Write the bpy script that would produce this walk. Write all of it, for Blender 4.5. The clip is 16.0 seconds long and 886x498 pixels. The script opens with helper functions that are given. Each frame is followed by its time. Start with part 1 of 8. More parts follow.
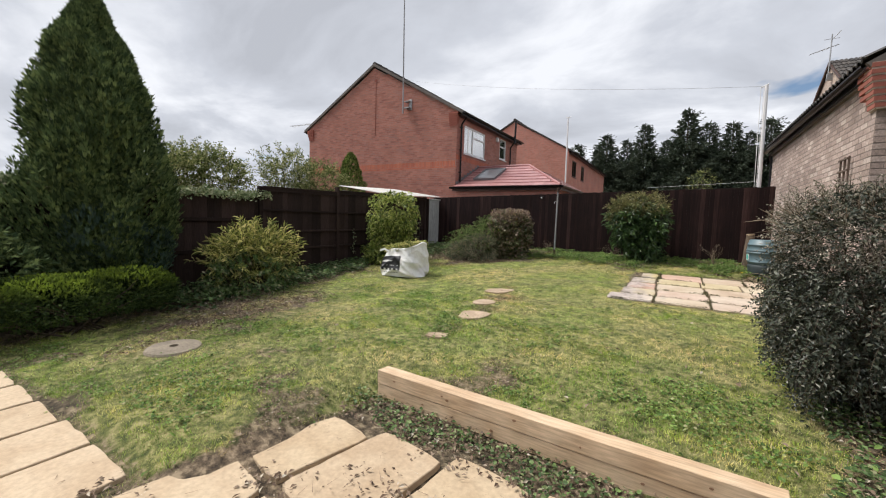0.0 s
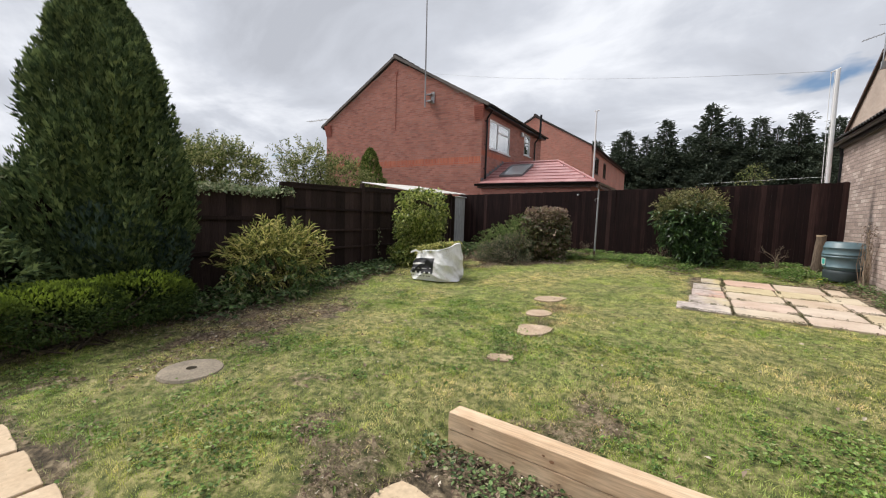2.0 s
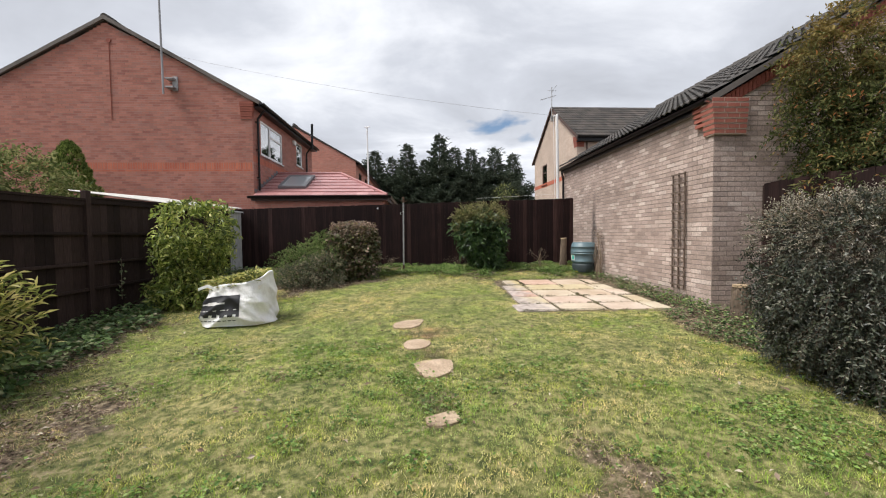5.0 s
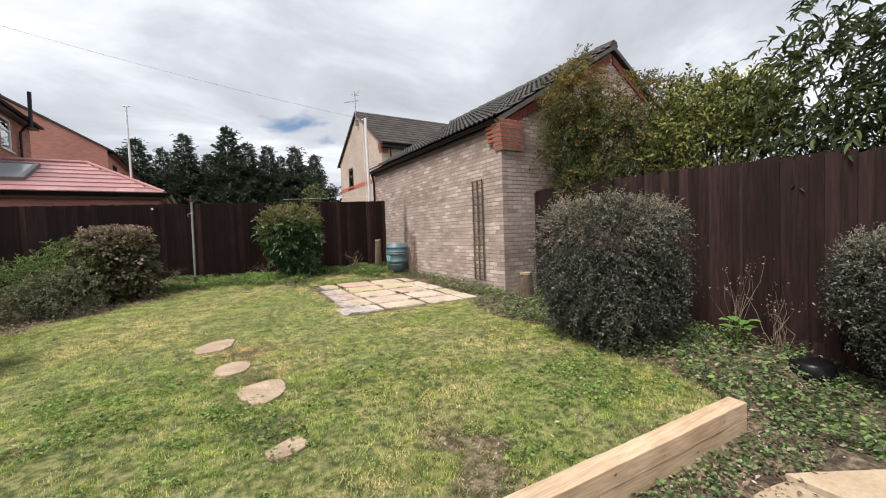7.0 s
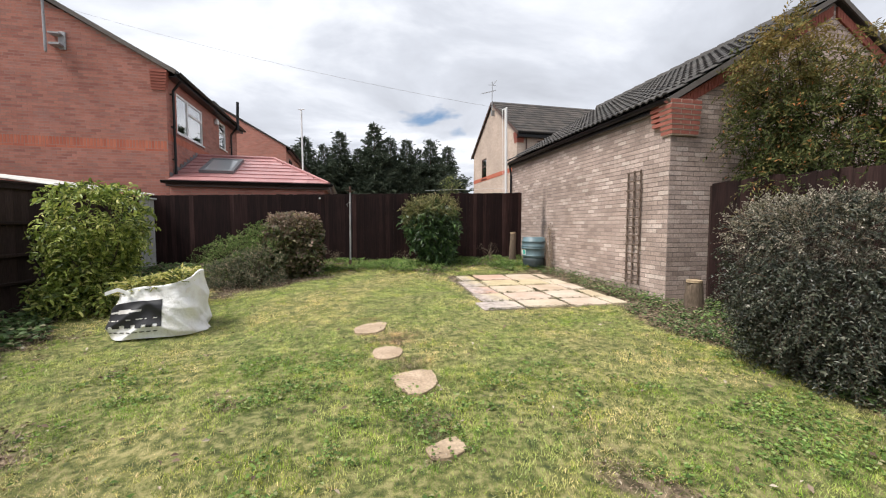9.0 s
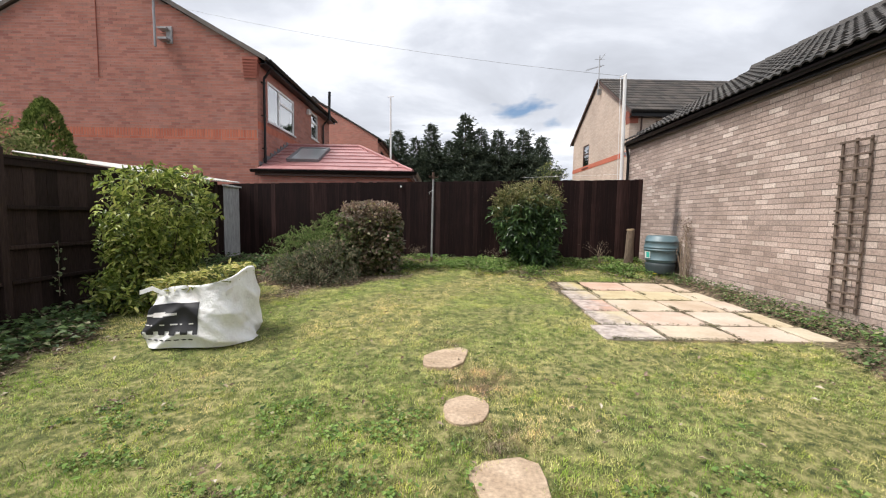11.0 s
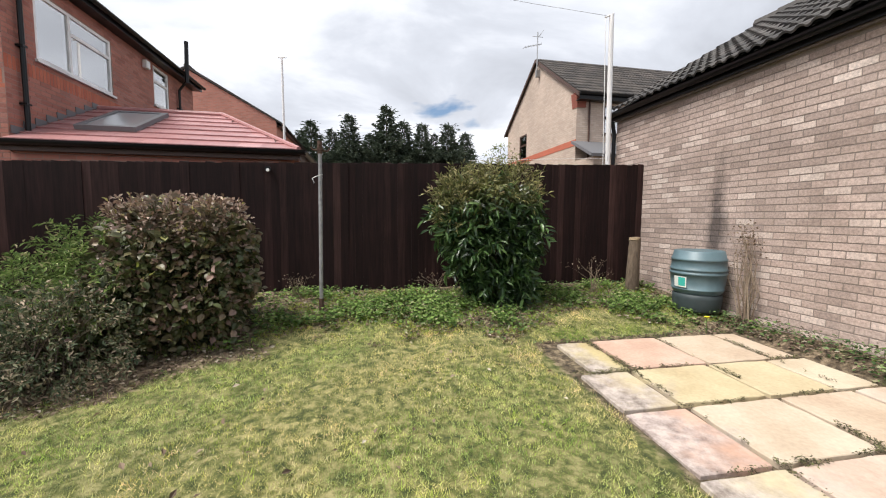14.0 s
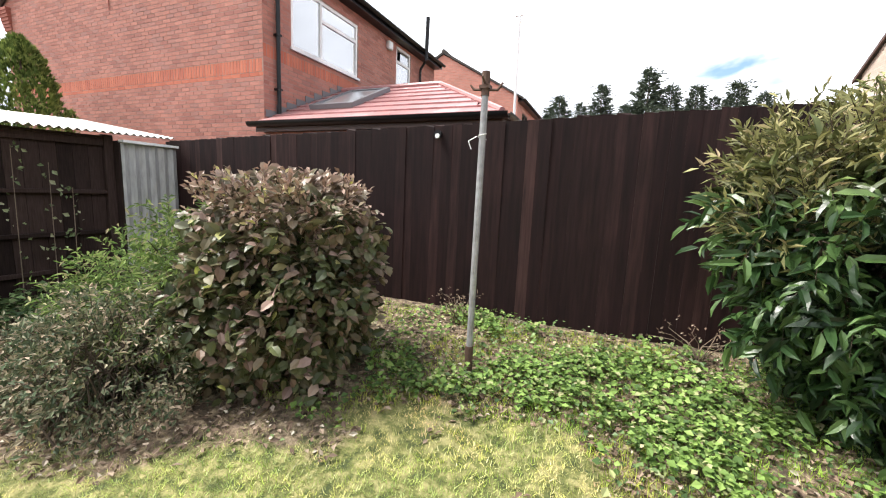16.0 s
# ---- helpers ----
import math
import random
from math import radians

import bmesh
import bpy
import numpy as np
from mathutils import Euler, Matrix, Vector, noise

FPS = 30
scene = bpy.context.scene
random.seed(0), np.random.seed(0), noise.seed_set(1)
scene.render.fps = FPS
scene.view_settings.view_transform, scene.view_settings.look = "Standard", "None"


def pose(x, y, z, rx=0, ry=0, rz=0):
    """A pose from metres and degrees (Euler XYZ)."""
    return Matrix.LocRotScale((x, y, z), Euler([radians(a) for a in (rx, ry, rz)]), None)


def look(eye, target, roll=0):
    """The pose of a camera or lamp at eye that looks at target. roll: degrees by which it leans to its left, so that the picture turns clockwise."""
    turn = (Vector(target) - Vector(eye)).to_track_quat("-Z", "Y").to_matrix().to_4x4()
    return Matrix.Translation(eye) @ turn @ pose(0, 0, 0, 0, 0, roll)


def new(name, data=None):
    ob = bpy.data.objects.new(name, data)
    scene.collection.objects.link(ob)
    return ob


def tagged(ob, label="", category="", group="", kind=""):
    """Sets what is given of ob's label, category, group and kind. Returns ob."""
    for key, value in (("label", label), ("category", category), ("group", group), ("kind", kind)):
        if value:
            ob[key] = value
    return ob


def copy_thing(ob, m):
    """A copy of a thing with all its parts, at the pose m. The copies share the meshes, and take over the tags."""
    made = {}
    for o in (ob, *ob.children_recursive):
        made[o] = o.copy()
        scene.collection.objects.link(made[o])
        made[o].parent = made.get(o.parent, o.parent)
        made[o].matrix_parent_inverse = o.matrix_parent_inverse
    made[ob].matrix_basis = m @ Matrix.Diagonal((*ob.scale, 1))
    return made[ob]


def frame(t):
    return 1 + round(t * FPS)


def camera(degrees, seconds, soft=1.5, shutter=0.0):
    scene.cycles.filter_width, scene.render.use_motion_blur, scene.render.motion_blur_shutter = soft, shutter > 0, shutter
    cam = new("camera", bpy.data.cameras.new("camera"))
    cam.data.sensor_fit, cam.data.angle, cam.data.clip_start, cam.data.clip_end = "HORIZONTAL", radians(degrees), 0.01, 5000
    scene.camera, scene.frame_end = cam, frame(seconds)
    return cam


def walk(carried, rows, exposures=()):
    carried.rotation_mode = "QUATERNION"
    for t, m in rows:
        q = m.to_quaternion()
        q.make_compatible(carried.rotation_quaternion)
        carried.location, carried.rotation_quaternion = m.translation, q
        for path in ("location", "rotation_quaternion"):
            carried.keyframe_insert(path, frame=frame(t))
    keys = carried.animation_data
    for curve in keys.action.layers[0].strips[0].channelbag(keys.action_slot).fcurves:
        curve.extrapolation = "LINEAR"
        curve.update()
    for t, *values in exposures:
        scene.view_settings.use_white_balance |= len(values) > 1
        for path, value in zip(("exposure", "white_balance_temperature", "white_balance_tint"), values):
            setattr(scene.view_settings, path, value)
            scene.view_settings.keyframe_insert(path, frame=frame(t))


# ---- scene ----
PATH = [
    (0, (2.362, -1.081, 0.943), (1.342, 0.632, 0.785), 1.8),
    (0.5, (2.277, -1.01, 0.974), (1.224, 0.683, 0.811), 1.9),
    (1, (2.105, -0.944, 0.981), (1.005, 0.718, 0.815), 1.9),
    (1.5, (1.843, -0.84, 0.975), (0.724, 0.808, 0.806), 2.0),
    (2, (1.519, -0.723, 0.937), (0.455, 0.962, 0.768), 1.9),
    (2.5, (1.164, -0.644, 0.94), (0.261, 1.133, 0.777), 1.5),
    (3, (0.793, -0.617, 0.952), (0.129, 1.264, 0.801), 1.0),
    (3.5, (0.485, -0.506, 0.967), (0.063, 1.444, 0.84), 0.5),
    (6, (-0.303, 0.09, 0.924), (0.242, 2.014, 0.875), -1.3),
    (6.5, (-0.352, 0.11, 0.926), (0.47, 1.932, 0.864), -1.7),
    (7, (-0.333, 0.115, 0.911), (0.713, 1.818, 0.83), -2.0),
    (7.5, (-0.321, 0.117, 0.917), (0.848, 1.737, 0.816), -1.8),
    (8, (-0.376, 0.235, 0.916), (0.767, 1.873, 0.809), -1.4),
    (8.5, (-0.465, 0.378, 0.946), (0.423, 2.167, 0.839), -0.8),
    (9, (-0.517, 0.431, 0.974), (-0.056, 2.373, 0.855), 0.1),
    (11.5, (-0.284, 2.462, 0.953), (-0.274, 4.455, 0.796), 1.0),
    (12, (-0.226, 3.063, 1.004), (-0.155, 5.056, 0.85), 1.0),
    (12.5, (-0.213, 3.668, 1.051), (-0.08, 5.658, 0.903), 0.8),
    (13, (-0.206, 4.254, 1.065), (0.015, 6.237, 0.92), 0.7),
    (13.5, (-0.132, 4.879, 1.077), (0.187, 6.848, 0.933), 0.5),
    (14, (-0.053, 5.457, 1.069), (0.343, 7.411, 0.91), 0.4),
    (14.5, (0.111, 6.032, 1.126), (0.501, 7.984, 0.94), 0.4),
    (15, (0.24, 6.617, 1.172), (0.466, 8.593, 0.956), 0.9),
    (15.5, (0.258, 7.119, 1.186), (0.081, 9.094, 0.927), 1.8),
    (16, (0.242, 7.588, 1.17), (-0.529, 9.411, 0.88), 2.5),
]
cam = camera(97.6, 16.0, soft=1.1)
EXPOSURES = [(0, 0.22), (1.5, 0.22), (3.5, 0.32), (6, 0.32), (7.5, 0.32), (9, 0.45), (11.5, 0.45), (12.5, 0.37), (13.5, 0.4), (14.5, 0.62), (15.5, 1.0), (16, 1.38)]
walk(cam, [(t, look(eye, target, roll)) for t, eye, target, roll in PATH], EXPOSURES)

# ---- world, sun, exposure ----
SUN_EL, SUN_AZ = 58.0, 252.0     # height above the horizon; bearing from +y, clockwise


def make_world():
    w = bpy.data.worlds.new("sky")
    scene.world = w
    w.use_nodes = True
    nt = w.node_tree
    nt.nodes.clear()
    N, L = nt.nodes.new, nt.links.new
    out, bg = N("ShaderNodeOutputWorld"), N("ShaderNodeBackground")
    sky = N("ShaderNodeTexSky")
    sky.sky_type, sky.sun_disc = "NISHITA", False
    sky.sun_elevation, sky.sun_rotation = radians(SUN_EL), radians(SUN_AZ)
    sky.air_density, sky.dust_density, sky.ozone_density = 1.0, 1.0, 1.5
    tc, sep = N("ShaderNodeTexCoord"), N("ShaderNodeSeparateXYZ")
    L(tc.outputs["Generated"], sep.inputs[0])
    up = N("ShaderNodeMath"); up.operation = "MAXIMUM"; up.inputs[1].default_value = 0.0
    L(sep.outputs[2], up.inputs[0])
    lift = N("ShaderNodeMath"); lift.operation = "ADD"; lift.inputs[1].default_value = 0.22
    L(up.outputs[0], lift.inputs[0])
    dx, dy = N("ShaderNodeMath"), N("ShaderNodeMath")
    dx.operation = dy.operation = "DIVIDE"
    L(sep.outputs[0], dx.inputs[0]); L(lift.outputs[0], dx.inputs[1])
    L(sep.outputs[1], dy.inputs[0]); L(lift.outputs[0], dy.inputs[1])
    com = N("ShaderNodeCombineXYZ")
    L(dx.outputs[0], com.inputs[0]); L(dy.outputs[0], com.inputs[1])

    def cloud(scale, detail, offset, rough=0.55, warp=0.4):
        m = N("ShaderNodeMapping"); m.inputs["Location"].default_value = offset
        m.inputs["Scale"].default_value = (1.0, 1.25, 1.0)
        L(com.outputs[0], m.inputs[0])
        n = N("ShaderNodeTexNoise")
        n.inputs["Scale"].default_value, n.inputs["Detail"].default_value = scale, detail
        n.inputs["Roughness"].default_value, n.inputs["Distortion"].default_value = rough, warp
        L(m.outputs[0], n.inputs[0])
        return n.outputs[0]

    shade, cover = cloud(1.25, 7, (3.1, 1.7, 0)), cloud(1.5, 5, (7.3, 4.4, 0), 0.5, 0.2)
    tone = N("ShaderNodeValToRGB")
    tone.color_ramp.elements[0].position, tone.color_ramp.elements[0].color = 0.33, (0.45, 0.47, 0.52, 1)
    tone.color_ramp.elements[1].position, tone.color_ramp.elements[1].color = 0.64, (0.80, 0.82, 0.87, 1)
    mid = tone.color_ramp.elements.new(0.48); mid.color = (0.56, 0.585, 0.645, 1)
    L(shade, tone.inputs[0])
    gap = N("ShaderNodeValToRGB")
    gap.color_ramp.elements[0].position, gap.color_ramp.elements[0].color = 0.675, (0, 0, 0, 1)
    gap.color_ramp.elements[1].position, gap.color_ramp.elements[1].color = 0.74, (1, 1, 1, 1)
    L(cover, gap.inputs[0])
    amp = N("ShaderNodeMix"); amp.data_type, amp.blend_type = "RGBA", "MULTIPLY"
    amp.inputs[0].default_value = 1.0
    L(sky.outputs[0], amp.inputs[6]); amp.inputs[7].default_value = (0.1, 0.1, 0.1, 1)
    mix = N("ShaderNodeMix"); mix.data_type = "RGBA"
    L(gap.outputs[0], mix.inputs[0]); L(tone.outputs[0], mix.inputs[6]); L(amp.outputs[2], mix.inputs[7])
    L(mix.outputs[2], bg.inputs[0]); bg.inputs[1].default_value = SKY_GAIN
    L(bg.outputs[0], out.inputs[0])


SKY_GAIN = 1.0
make_world()
sun = new("sun", bpy.data.lights.new("sun", "SUN"))
sun.data.energy, sun.data.angle, sun.data.color = 3.9, radians(24), (1.0, 0.96, 0.90)
_a, _e = radians(SUN_AZ), radians(SUN_EL)
sun.matrix_world = look((0, 0, 30), Vector((0, 0, 30)) - Vector((math.sin(_a) * math.cos(_e), math.cos(_a) * math.cos(_e), math.sin(_e))))


# ---- materials ----
def mat(name, base, rough=0.8, metal=0.0, spec=0.5):
    m = bpy.data.materials.new(name)
    m.use_nodes = True
    nt = m.node_tree
    b = nt.nodes["Principled BSDF"]
    b.inputs["Base Color"].default_value = (*base, 1)
    b.inputs["Roughness"].default_value = rough
    b.inputs["Metallic"].default_value = metal
    b.inputs["Specular IOR Level"].default_value = spec
    return m, nt, b


def ramp(nt, src, stops):
    r = nt.nodes.new("ShaderNodeValToRGB")
    els = r.color_ramp.elements
    els[0].position, els[0].color = stops[0][0], (*stops[0][1], 1)
    els[1].position, els[1].color = stops[-1][0], (*stops[-1][1], 1)
    for p, c in stops[1:-1]:
        e = els.new(p); e.color = (*c, 1)
    nt.links.new(src, r.inputs[0])
    return r.outputs[0]


def noise_of(nt, scale, detail=4, rough=0.55, stretch=(1, 1, 1), space="Object", offset=(0, 0, 0)):
    n = nt.nodes.new("ShaderNodeTexNoise")
    n.inputs["Scale"].default_value, n.inputs["Detail"].default_value, n.inputs["Roughness"].default_value = scale, detail, rough
    m = nt.nodes.new("ShaderNodeMapping")
    m.inputs["Scale"].default_value, m.inputs["Location"].default_value = stretch, offset
    if space == "World":
        g = nt.nodes.new("ShaderNodeNewGeometry"); nt.links.new(g.outputs["Position"], m.inputs[0])
    else:
        t = nt.nodes.new("ShaderNodeTexCoord"); nt.links.new(t.outputs[space], m.inputs[0])
    nt.links.new(m.outputs[0], n.inputs[0])
    return n.outputs[0]


def mixc(nt, fac, a, b, mode="MIX"):
    m = nt.nodes.new("ShaderNodeMix"); m.data_type, m.blend_type = "RGBA", mode
    for sock, v in ((0, fac), (6, a), (7, b)):
        if isinstance(v, (int, float)):
            m.inputs[sock].default_value = v
        elif isinstance(v, tuple):
            m.inputs[sock].default_value = (*v, 1)
        else:
            nt.links.new(v, m.inputs[sock])
    return m.outputs[2]


def bump(nt, b, src, strength=0.3, dist=0.01):
    n = nt.nodes.new("ShaderNodeBump")
    n.inputs["Strength"].default_value, n.inputs["Distance"].default_value = strength, dist
    nt.links.new(src, n.inputs["Height"]); nt.links.new(n.outputs[0], b.inputs["Normal"])


def island(nt, kind="Random Per Island"):
    if kind == "Object":
        return nt.nodes.new("ShaderNodeObjectInfo").outputs["Random"]
    return nt.nodes.new("ShaderNodeNewGeometry").outputs[kind]


def varied(name, stops, rough=0.8, scale=30, amount=0.5, by="Random Per Island", bumps=0.3, big=1.2, dark=(0.5, 0.5, 0.5), metal=0.0, spec=0.5, space="World", stretch=(1, 1, 1)):
    """A surface whose pieces differ in colour, with fine grain and large soft stains."""
    m, nt, b = mat(name, stops[0][1], rough, metal, spec)
    c = ramp(nt, island(nt, by), stops)
    fine = noise_of(nt, scale, 5, 0.6, stretch, space)
    c = mixc(nt, amount, c, ramp(nt, fine, [(0.3, (0.45, 0.45, 0.45)), (0.7, (1.35, 1.35, 1.35))]), "MULTIPLY")
    large = noise_of(nt, big, 3, 0.5, (1, 1, 1), "World", (5, 3, 1))
    c = mixc(nt, 0.6, c, ramp(nt, large, [(0.35, dark), (0.62, (1, 1, 1))]), "MULTIPLY")
    nt.links.new(c, b.inputs["Base Color"])
    bump(nt, b, fine, bumps, 0.004)
    return m


def leafy(name, stops, rough=0.5, through_light=0.25, spec=0.4, tip=None):
    m, nt, b = mat(name, stops[0][1], rough, 0, spec)
    c = ramp(nt, island(nt), stops)
    # Higher leaves blend towards a second colour, in noise patches.
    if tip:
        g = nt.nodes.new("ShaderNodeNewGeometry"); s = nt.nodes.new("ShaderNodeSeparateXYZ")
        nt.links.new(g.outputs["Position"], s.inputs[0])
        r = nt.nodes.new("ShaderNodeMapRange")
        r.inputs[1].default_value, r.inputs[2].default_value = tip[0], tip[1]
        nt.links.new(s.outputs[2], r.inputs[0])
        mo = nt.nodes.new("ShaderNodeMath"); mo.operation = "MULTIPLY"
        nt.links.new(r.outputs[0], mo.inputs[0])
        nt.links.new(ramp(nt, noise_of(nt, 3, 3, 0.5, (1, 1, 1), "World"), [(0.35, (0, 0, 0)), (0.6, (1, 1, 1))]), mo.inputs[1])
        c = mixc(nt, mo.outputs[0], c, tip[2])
    c = mixc(nt, 0.55, c, ramp(nt, noise_of(nt, 4, 2, 0.5, (1, 1, 1), "World"), [(0.3, (0.5, 0.5, 0.5)), (0.7, (1.3, 1.3, 1.3))]), "MULTIPLY")
    nt.links.new(c, b.inputs["Base Color"])
    if through_light:
        t = nt.nodes.new("ShaderNodeBsdfTranslucent"); x = nt.nodes.new("ShaderNodeMixShader")
        nt.links.new(c, t.inputs[0]); x.inputs[0].default_value = through_light
        out = nt.nodes["Material Output"]
        nt.links.new(b.outputs[0], x.inputs[1]); nt.links.new(t.outputs[0], x.inputs[2]); nt.links.new(x.outputs[0], out.inputs[0])
    return m


M = {}
RED = [(0.0, (0.30, 0.12, 0.095)), (0.3, (0.37, 0.15, 0.115)), (0.7, (0.45, 0.19, 0.145)), (1.0, (0.33, 0.155, 0.13))]
BUFF = [(0.0, (0.33, 0.255, 0.225)), (0.2, (0.42, 0.325, 0.285)), (0.45, (0.49, 0.38, 0.335)), (0.65, (0.39, 0.305, 0.27)), (0.8, (0.52, 0.41, 0.365)), (1.0, (0.62, 0.52, 0.47))]
M["red_brick"] = varied("red_brick", RED, 0.9, 45, 0.35, dark=(0.85, 0.82, 0.8), bumps=0.2)
M["deep_brick"] = varied("deep_brick", [(0, (0.20, 0.055, 0.036)), (0.5, (0.27, 0.075, 0.05)), (1, (0.33, 0.11, 0.08))], 0.9, 60, 0.4, dark=(0.8, 0.8, 0.8))
M["band_brick"] = varied("band_brick", [(0, (0.42, 0.115, 0.07)), (1, (0.54, 0.17, 0.10))], 0.9, 60, 0.4, dark=(0.8, 0.8, 0.8))
M["buff_brick"] = varied("buff_brick", BUFF, 0.9, 45, 0.6, dark=(0.62, 0.60, 0.58), bumps=0.45, big=1.6)
M["buff_brick_one"] = varied("buff_brick_one", BUFF, 0.9, 60, 0.6, by="Object", dark=(0.62, 0.60, 0.58), bumps=0.45, big=1.6)


def stained_wall(m, y0, z0, ry, rz, deep):
    """A damp dark streak of its own shape on a wall, centred at y0, z0."""
    nt = m.node_tree
    b = nt.nodes["Principled BSDF"]
    src = b.inputs["Base Color"].links[0].from_socket
    g = nt.nodes.new("ShaderNodeNewGeometry"); mp = nt.nodes.new("ShaderNodeMapping")
    mp.vector_type = "TEXTURE"
    mp.inputs["Location"].default_value, mp.inputs["Scale"].default_value = (4.3, y0, z0), (3, ry, rz)
    nt.links.new(g.outputs["Position"], mp.inputs[0])
    ln = nt.nodes.new("ShaderNodeVectorMath"); ln.operation = "LENGTH"
    nt.links.new(mp.outputs[0], ln.inputs[0])
    ad = nt.nodes.new("ShaderNodeMath"); ad.operation = "ADD"
    nt.links.new(ln.outputs["Value"], ad.inputs[0])
    sc = nt.nodes.new("ShaderNodeMath"); sc.operation = "MULTIPLY"; sc.inputs[1].default_value = 0.7
    nt.links.new(noise_of(nt, 7, 4, 0.6, (1, 1, 0.5), "World"), sc.inputs[0]); nt.links.new(sc.outputs[0], ad.inputs[1])
    c = mixc(nt, 1.0, src, ramp(nt, ad.outputs[0], [(0.55, deep), (1.25, (1, 1, 1))]), "MULTIPLY")
    nt.links.new(c, b.inputs["Base Color"])


# Mortar set darker than its own tone, with the shade of the joints included.
M["mortar_buff"] = varied("mortar_buff", [(0, (0.25, 0.205, 0.18)), (1, (0.27, 0.22, 0.195))], 0.95, 120, 0.4)
for _k in ("buff_brick", "buff_brick_one", "mortar_buff"):
    stained_wall(M[_k], 9.62, 1.0, 0.27, 1.45, (0.26, 0.26, 0.27))
M["mortar_red"] = varied("mortar_red", [(0, (0.34, 0.22, 0.18)), (1, (0.37, 0.24, 0.20))], 0.95, 120, 0.4)
M["mortar_pale"] = varied("mortar_pale", [(0, (0.52, 0.42, 0.36)), (1, (0.56, 0.45, 0.38))], 0.95, 120, 0.4)


def brick_texture(name, c1, c2, mortar):
    m, nt, b = mat(name, c1, 0.9)
    g = nt.nodes.new("ShaderNodeNewGeometry"); s = nt.nodes.new("ShaderNodeSeparateXYZ"); a = nt.nodes.new("ShaderNodeMath")
    a.operation = "ADD"; cm = nt.nodes.new("ShaderNodeCombineXYZ")
    nt.links.new(g.outputs["Position"], s.inputs[0]); nt.links.new(s.outputs[0], a.inputs[0]); nt.links.new(s.outputs[1], a.inputs[1])
    nt.links.new(a.outputs[0], cm.inputs[0]); nt.links.new(s.outputs[2], cm.inputs[1])
    t = nt.nodes.new("ShaderNodeTexBrick")
    t.inputs["Scale"].default_value, t.inputs["Brick Width"].default_value, t.inputs["Row Height"].default_value = 1.0, 0.225, 0.075
    t.inputs["Mortar Size"].default_value, t.inputs["Color1"].default_value = 0.006, (*c1, 1)
    t.inputs["Color2"].default_value, t.inputs["Mortar"].default_value = (*c2, 1), (*mortar, 1)
    nt.links.new(cm.outputs[0], t.inputs[0])
    c = mixc(nt, 0.5, t.outputs[0], ramp(nt, noise_of(nt, 0.8, 4, 0.6, (1, 1, 1), "World"), [(0.3, (0.7, 0.7, 0.7)), (0.7, (1.15, 1.15, 1.15))]), "MULTIPLY")
    nt.links.new(c, b.inputs["Base Color"])
    bump(nt, b, t.outputs[1], -0.5, 0.01)
    return m


M["far_red"] = brick_texture("far_red", (0.40, 0.165, 0.125), (0.50, 0.21, 0.16), (0.36, 0.24, 0.2))
M["far_buff"] = brick_texture("far_buff", (0.45, 0.35, 0.29), (0.53, 0.43, 0.36), (0.38, 0.32, 0.27))
M["fence"] = varied("fence", [(0, (0.0130, 0.0050, 0.0050)), (0.5, (0.0190, 0.0078, 0.0075)), (0.85, (0.030, 0.0135, 0.0125)), (1, (0.056, 0.028, 0.025))], 0.75, 9, 1.0, by="Object", stretch=(3.2, 3.2, 0.22), bumps=0.5, dark=(0.58, 0.55, 0.55), spec=0.2, big=1.8)
M["fence_red"] = varied("fence_red", [(0, (0.018, 0.0085, 0.008)), (0.5, (0.030, 0.0145, 0.0132)), (1, (0.052, 0.0275, 0.0245))], 0.8, 9, 1.0, by="Object", stretch=(4, 4, 0.3), bumps=0.5, dark=(0.7, 0.7, 0.7), spec=0.2)
M["fence_old"] = varied("fence_old", [(0, (0.023, 0.0145, 0.0125)), (1, (0.058, 0.037, 0.032))], 0.85, 14, 0.7, by="Object", stretch=(6, 6, 0.5), bumps=0.5, dark=(0.7, 0.7, 0.7), spec=0.15)
M["sleeper"] = varied("sleeper", [(0, (0.56, 0.40, 0.265)), (1, (0.62, 0.46, 0.31))], 0.75, 9, 0.55, stretch=(0.5, 8, 8), bumps=0.3, big=3.2, dark=(0.68, 0.58, 0.48))
M["slab"] = varied("slab", [(0, (0.42, 0.32, 0.215)), (0.5, (0.50, 0.385, 0.265)), (0.8, (0.54, 0.425, 0.30)), (1, (0.47, 0.36, 0.235))], 0.9, 30, 0.3, by="Object", bumps=0.35, big=3.5, dark=(0.78, 0.72, 0.66))
M["slab_pale"] = varied("slab_pale", [(0, (0.52, 0.41, 0.31)), (0.3, (0.56, 0.48, 0.37)), (0.5, (0.51, 0.43, 0.23)), (0.65, (0.58, 0.51, 0.42)), (0.85, (0.56, 0.43, 0.35)), (1, (0.57, 0.37, 0.28))], 0.8, 34, 0.22, by="Object", bumps=0.3, big=2.6, dark=(0.74, 0.66, 0.60))
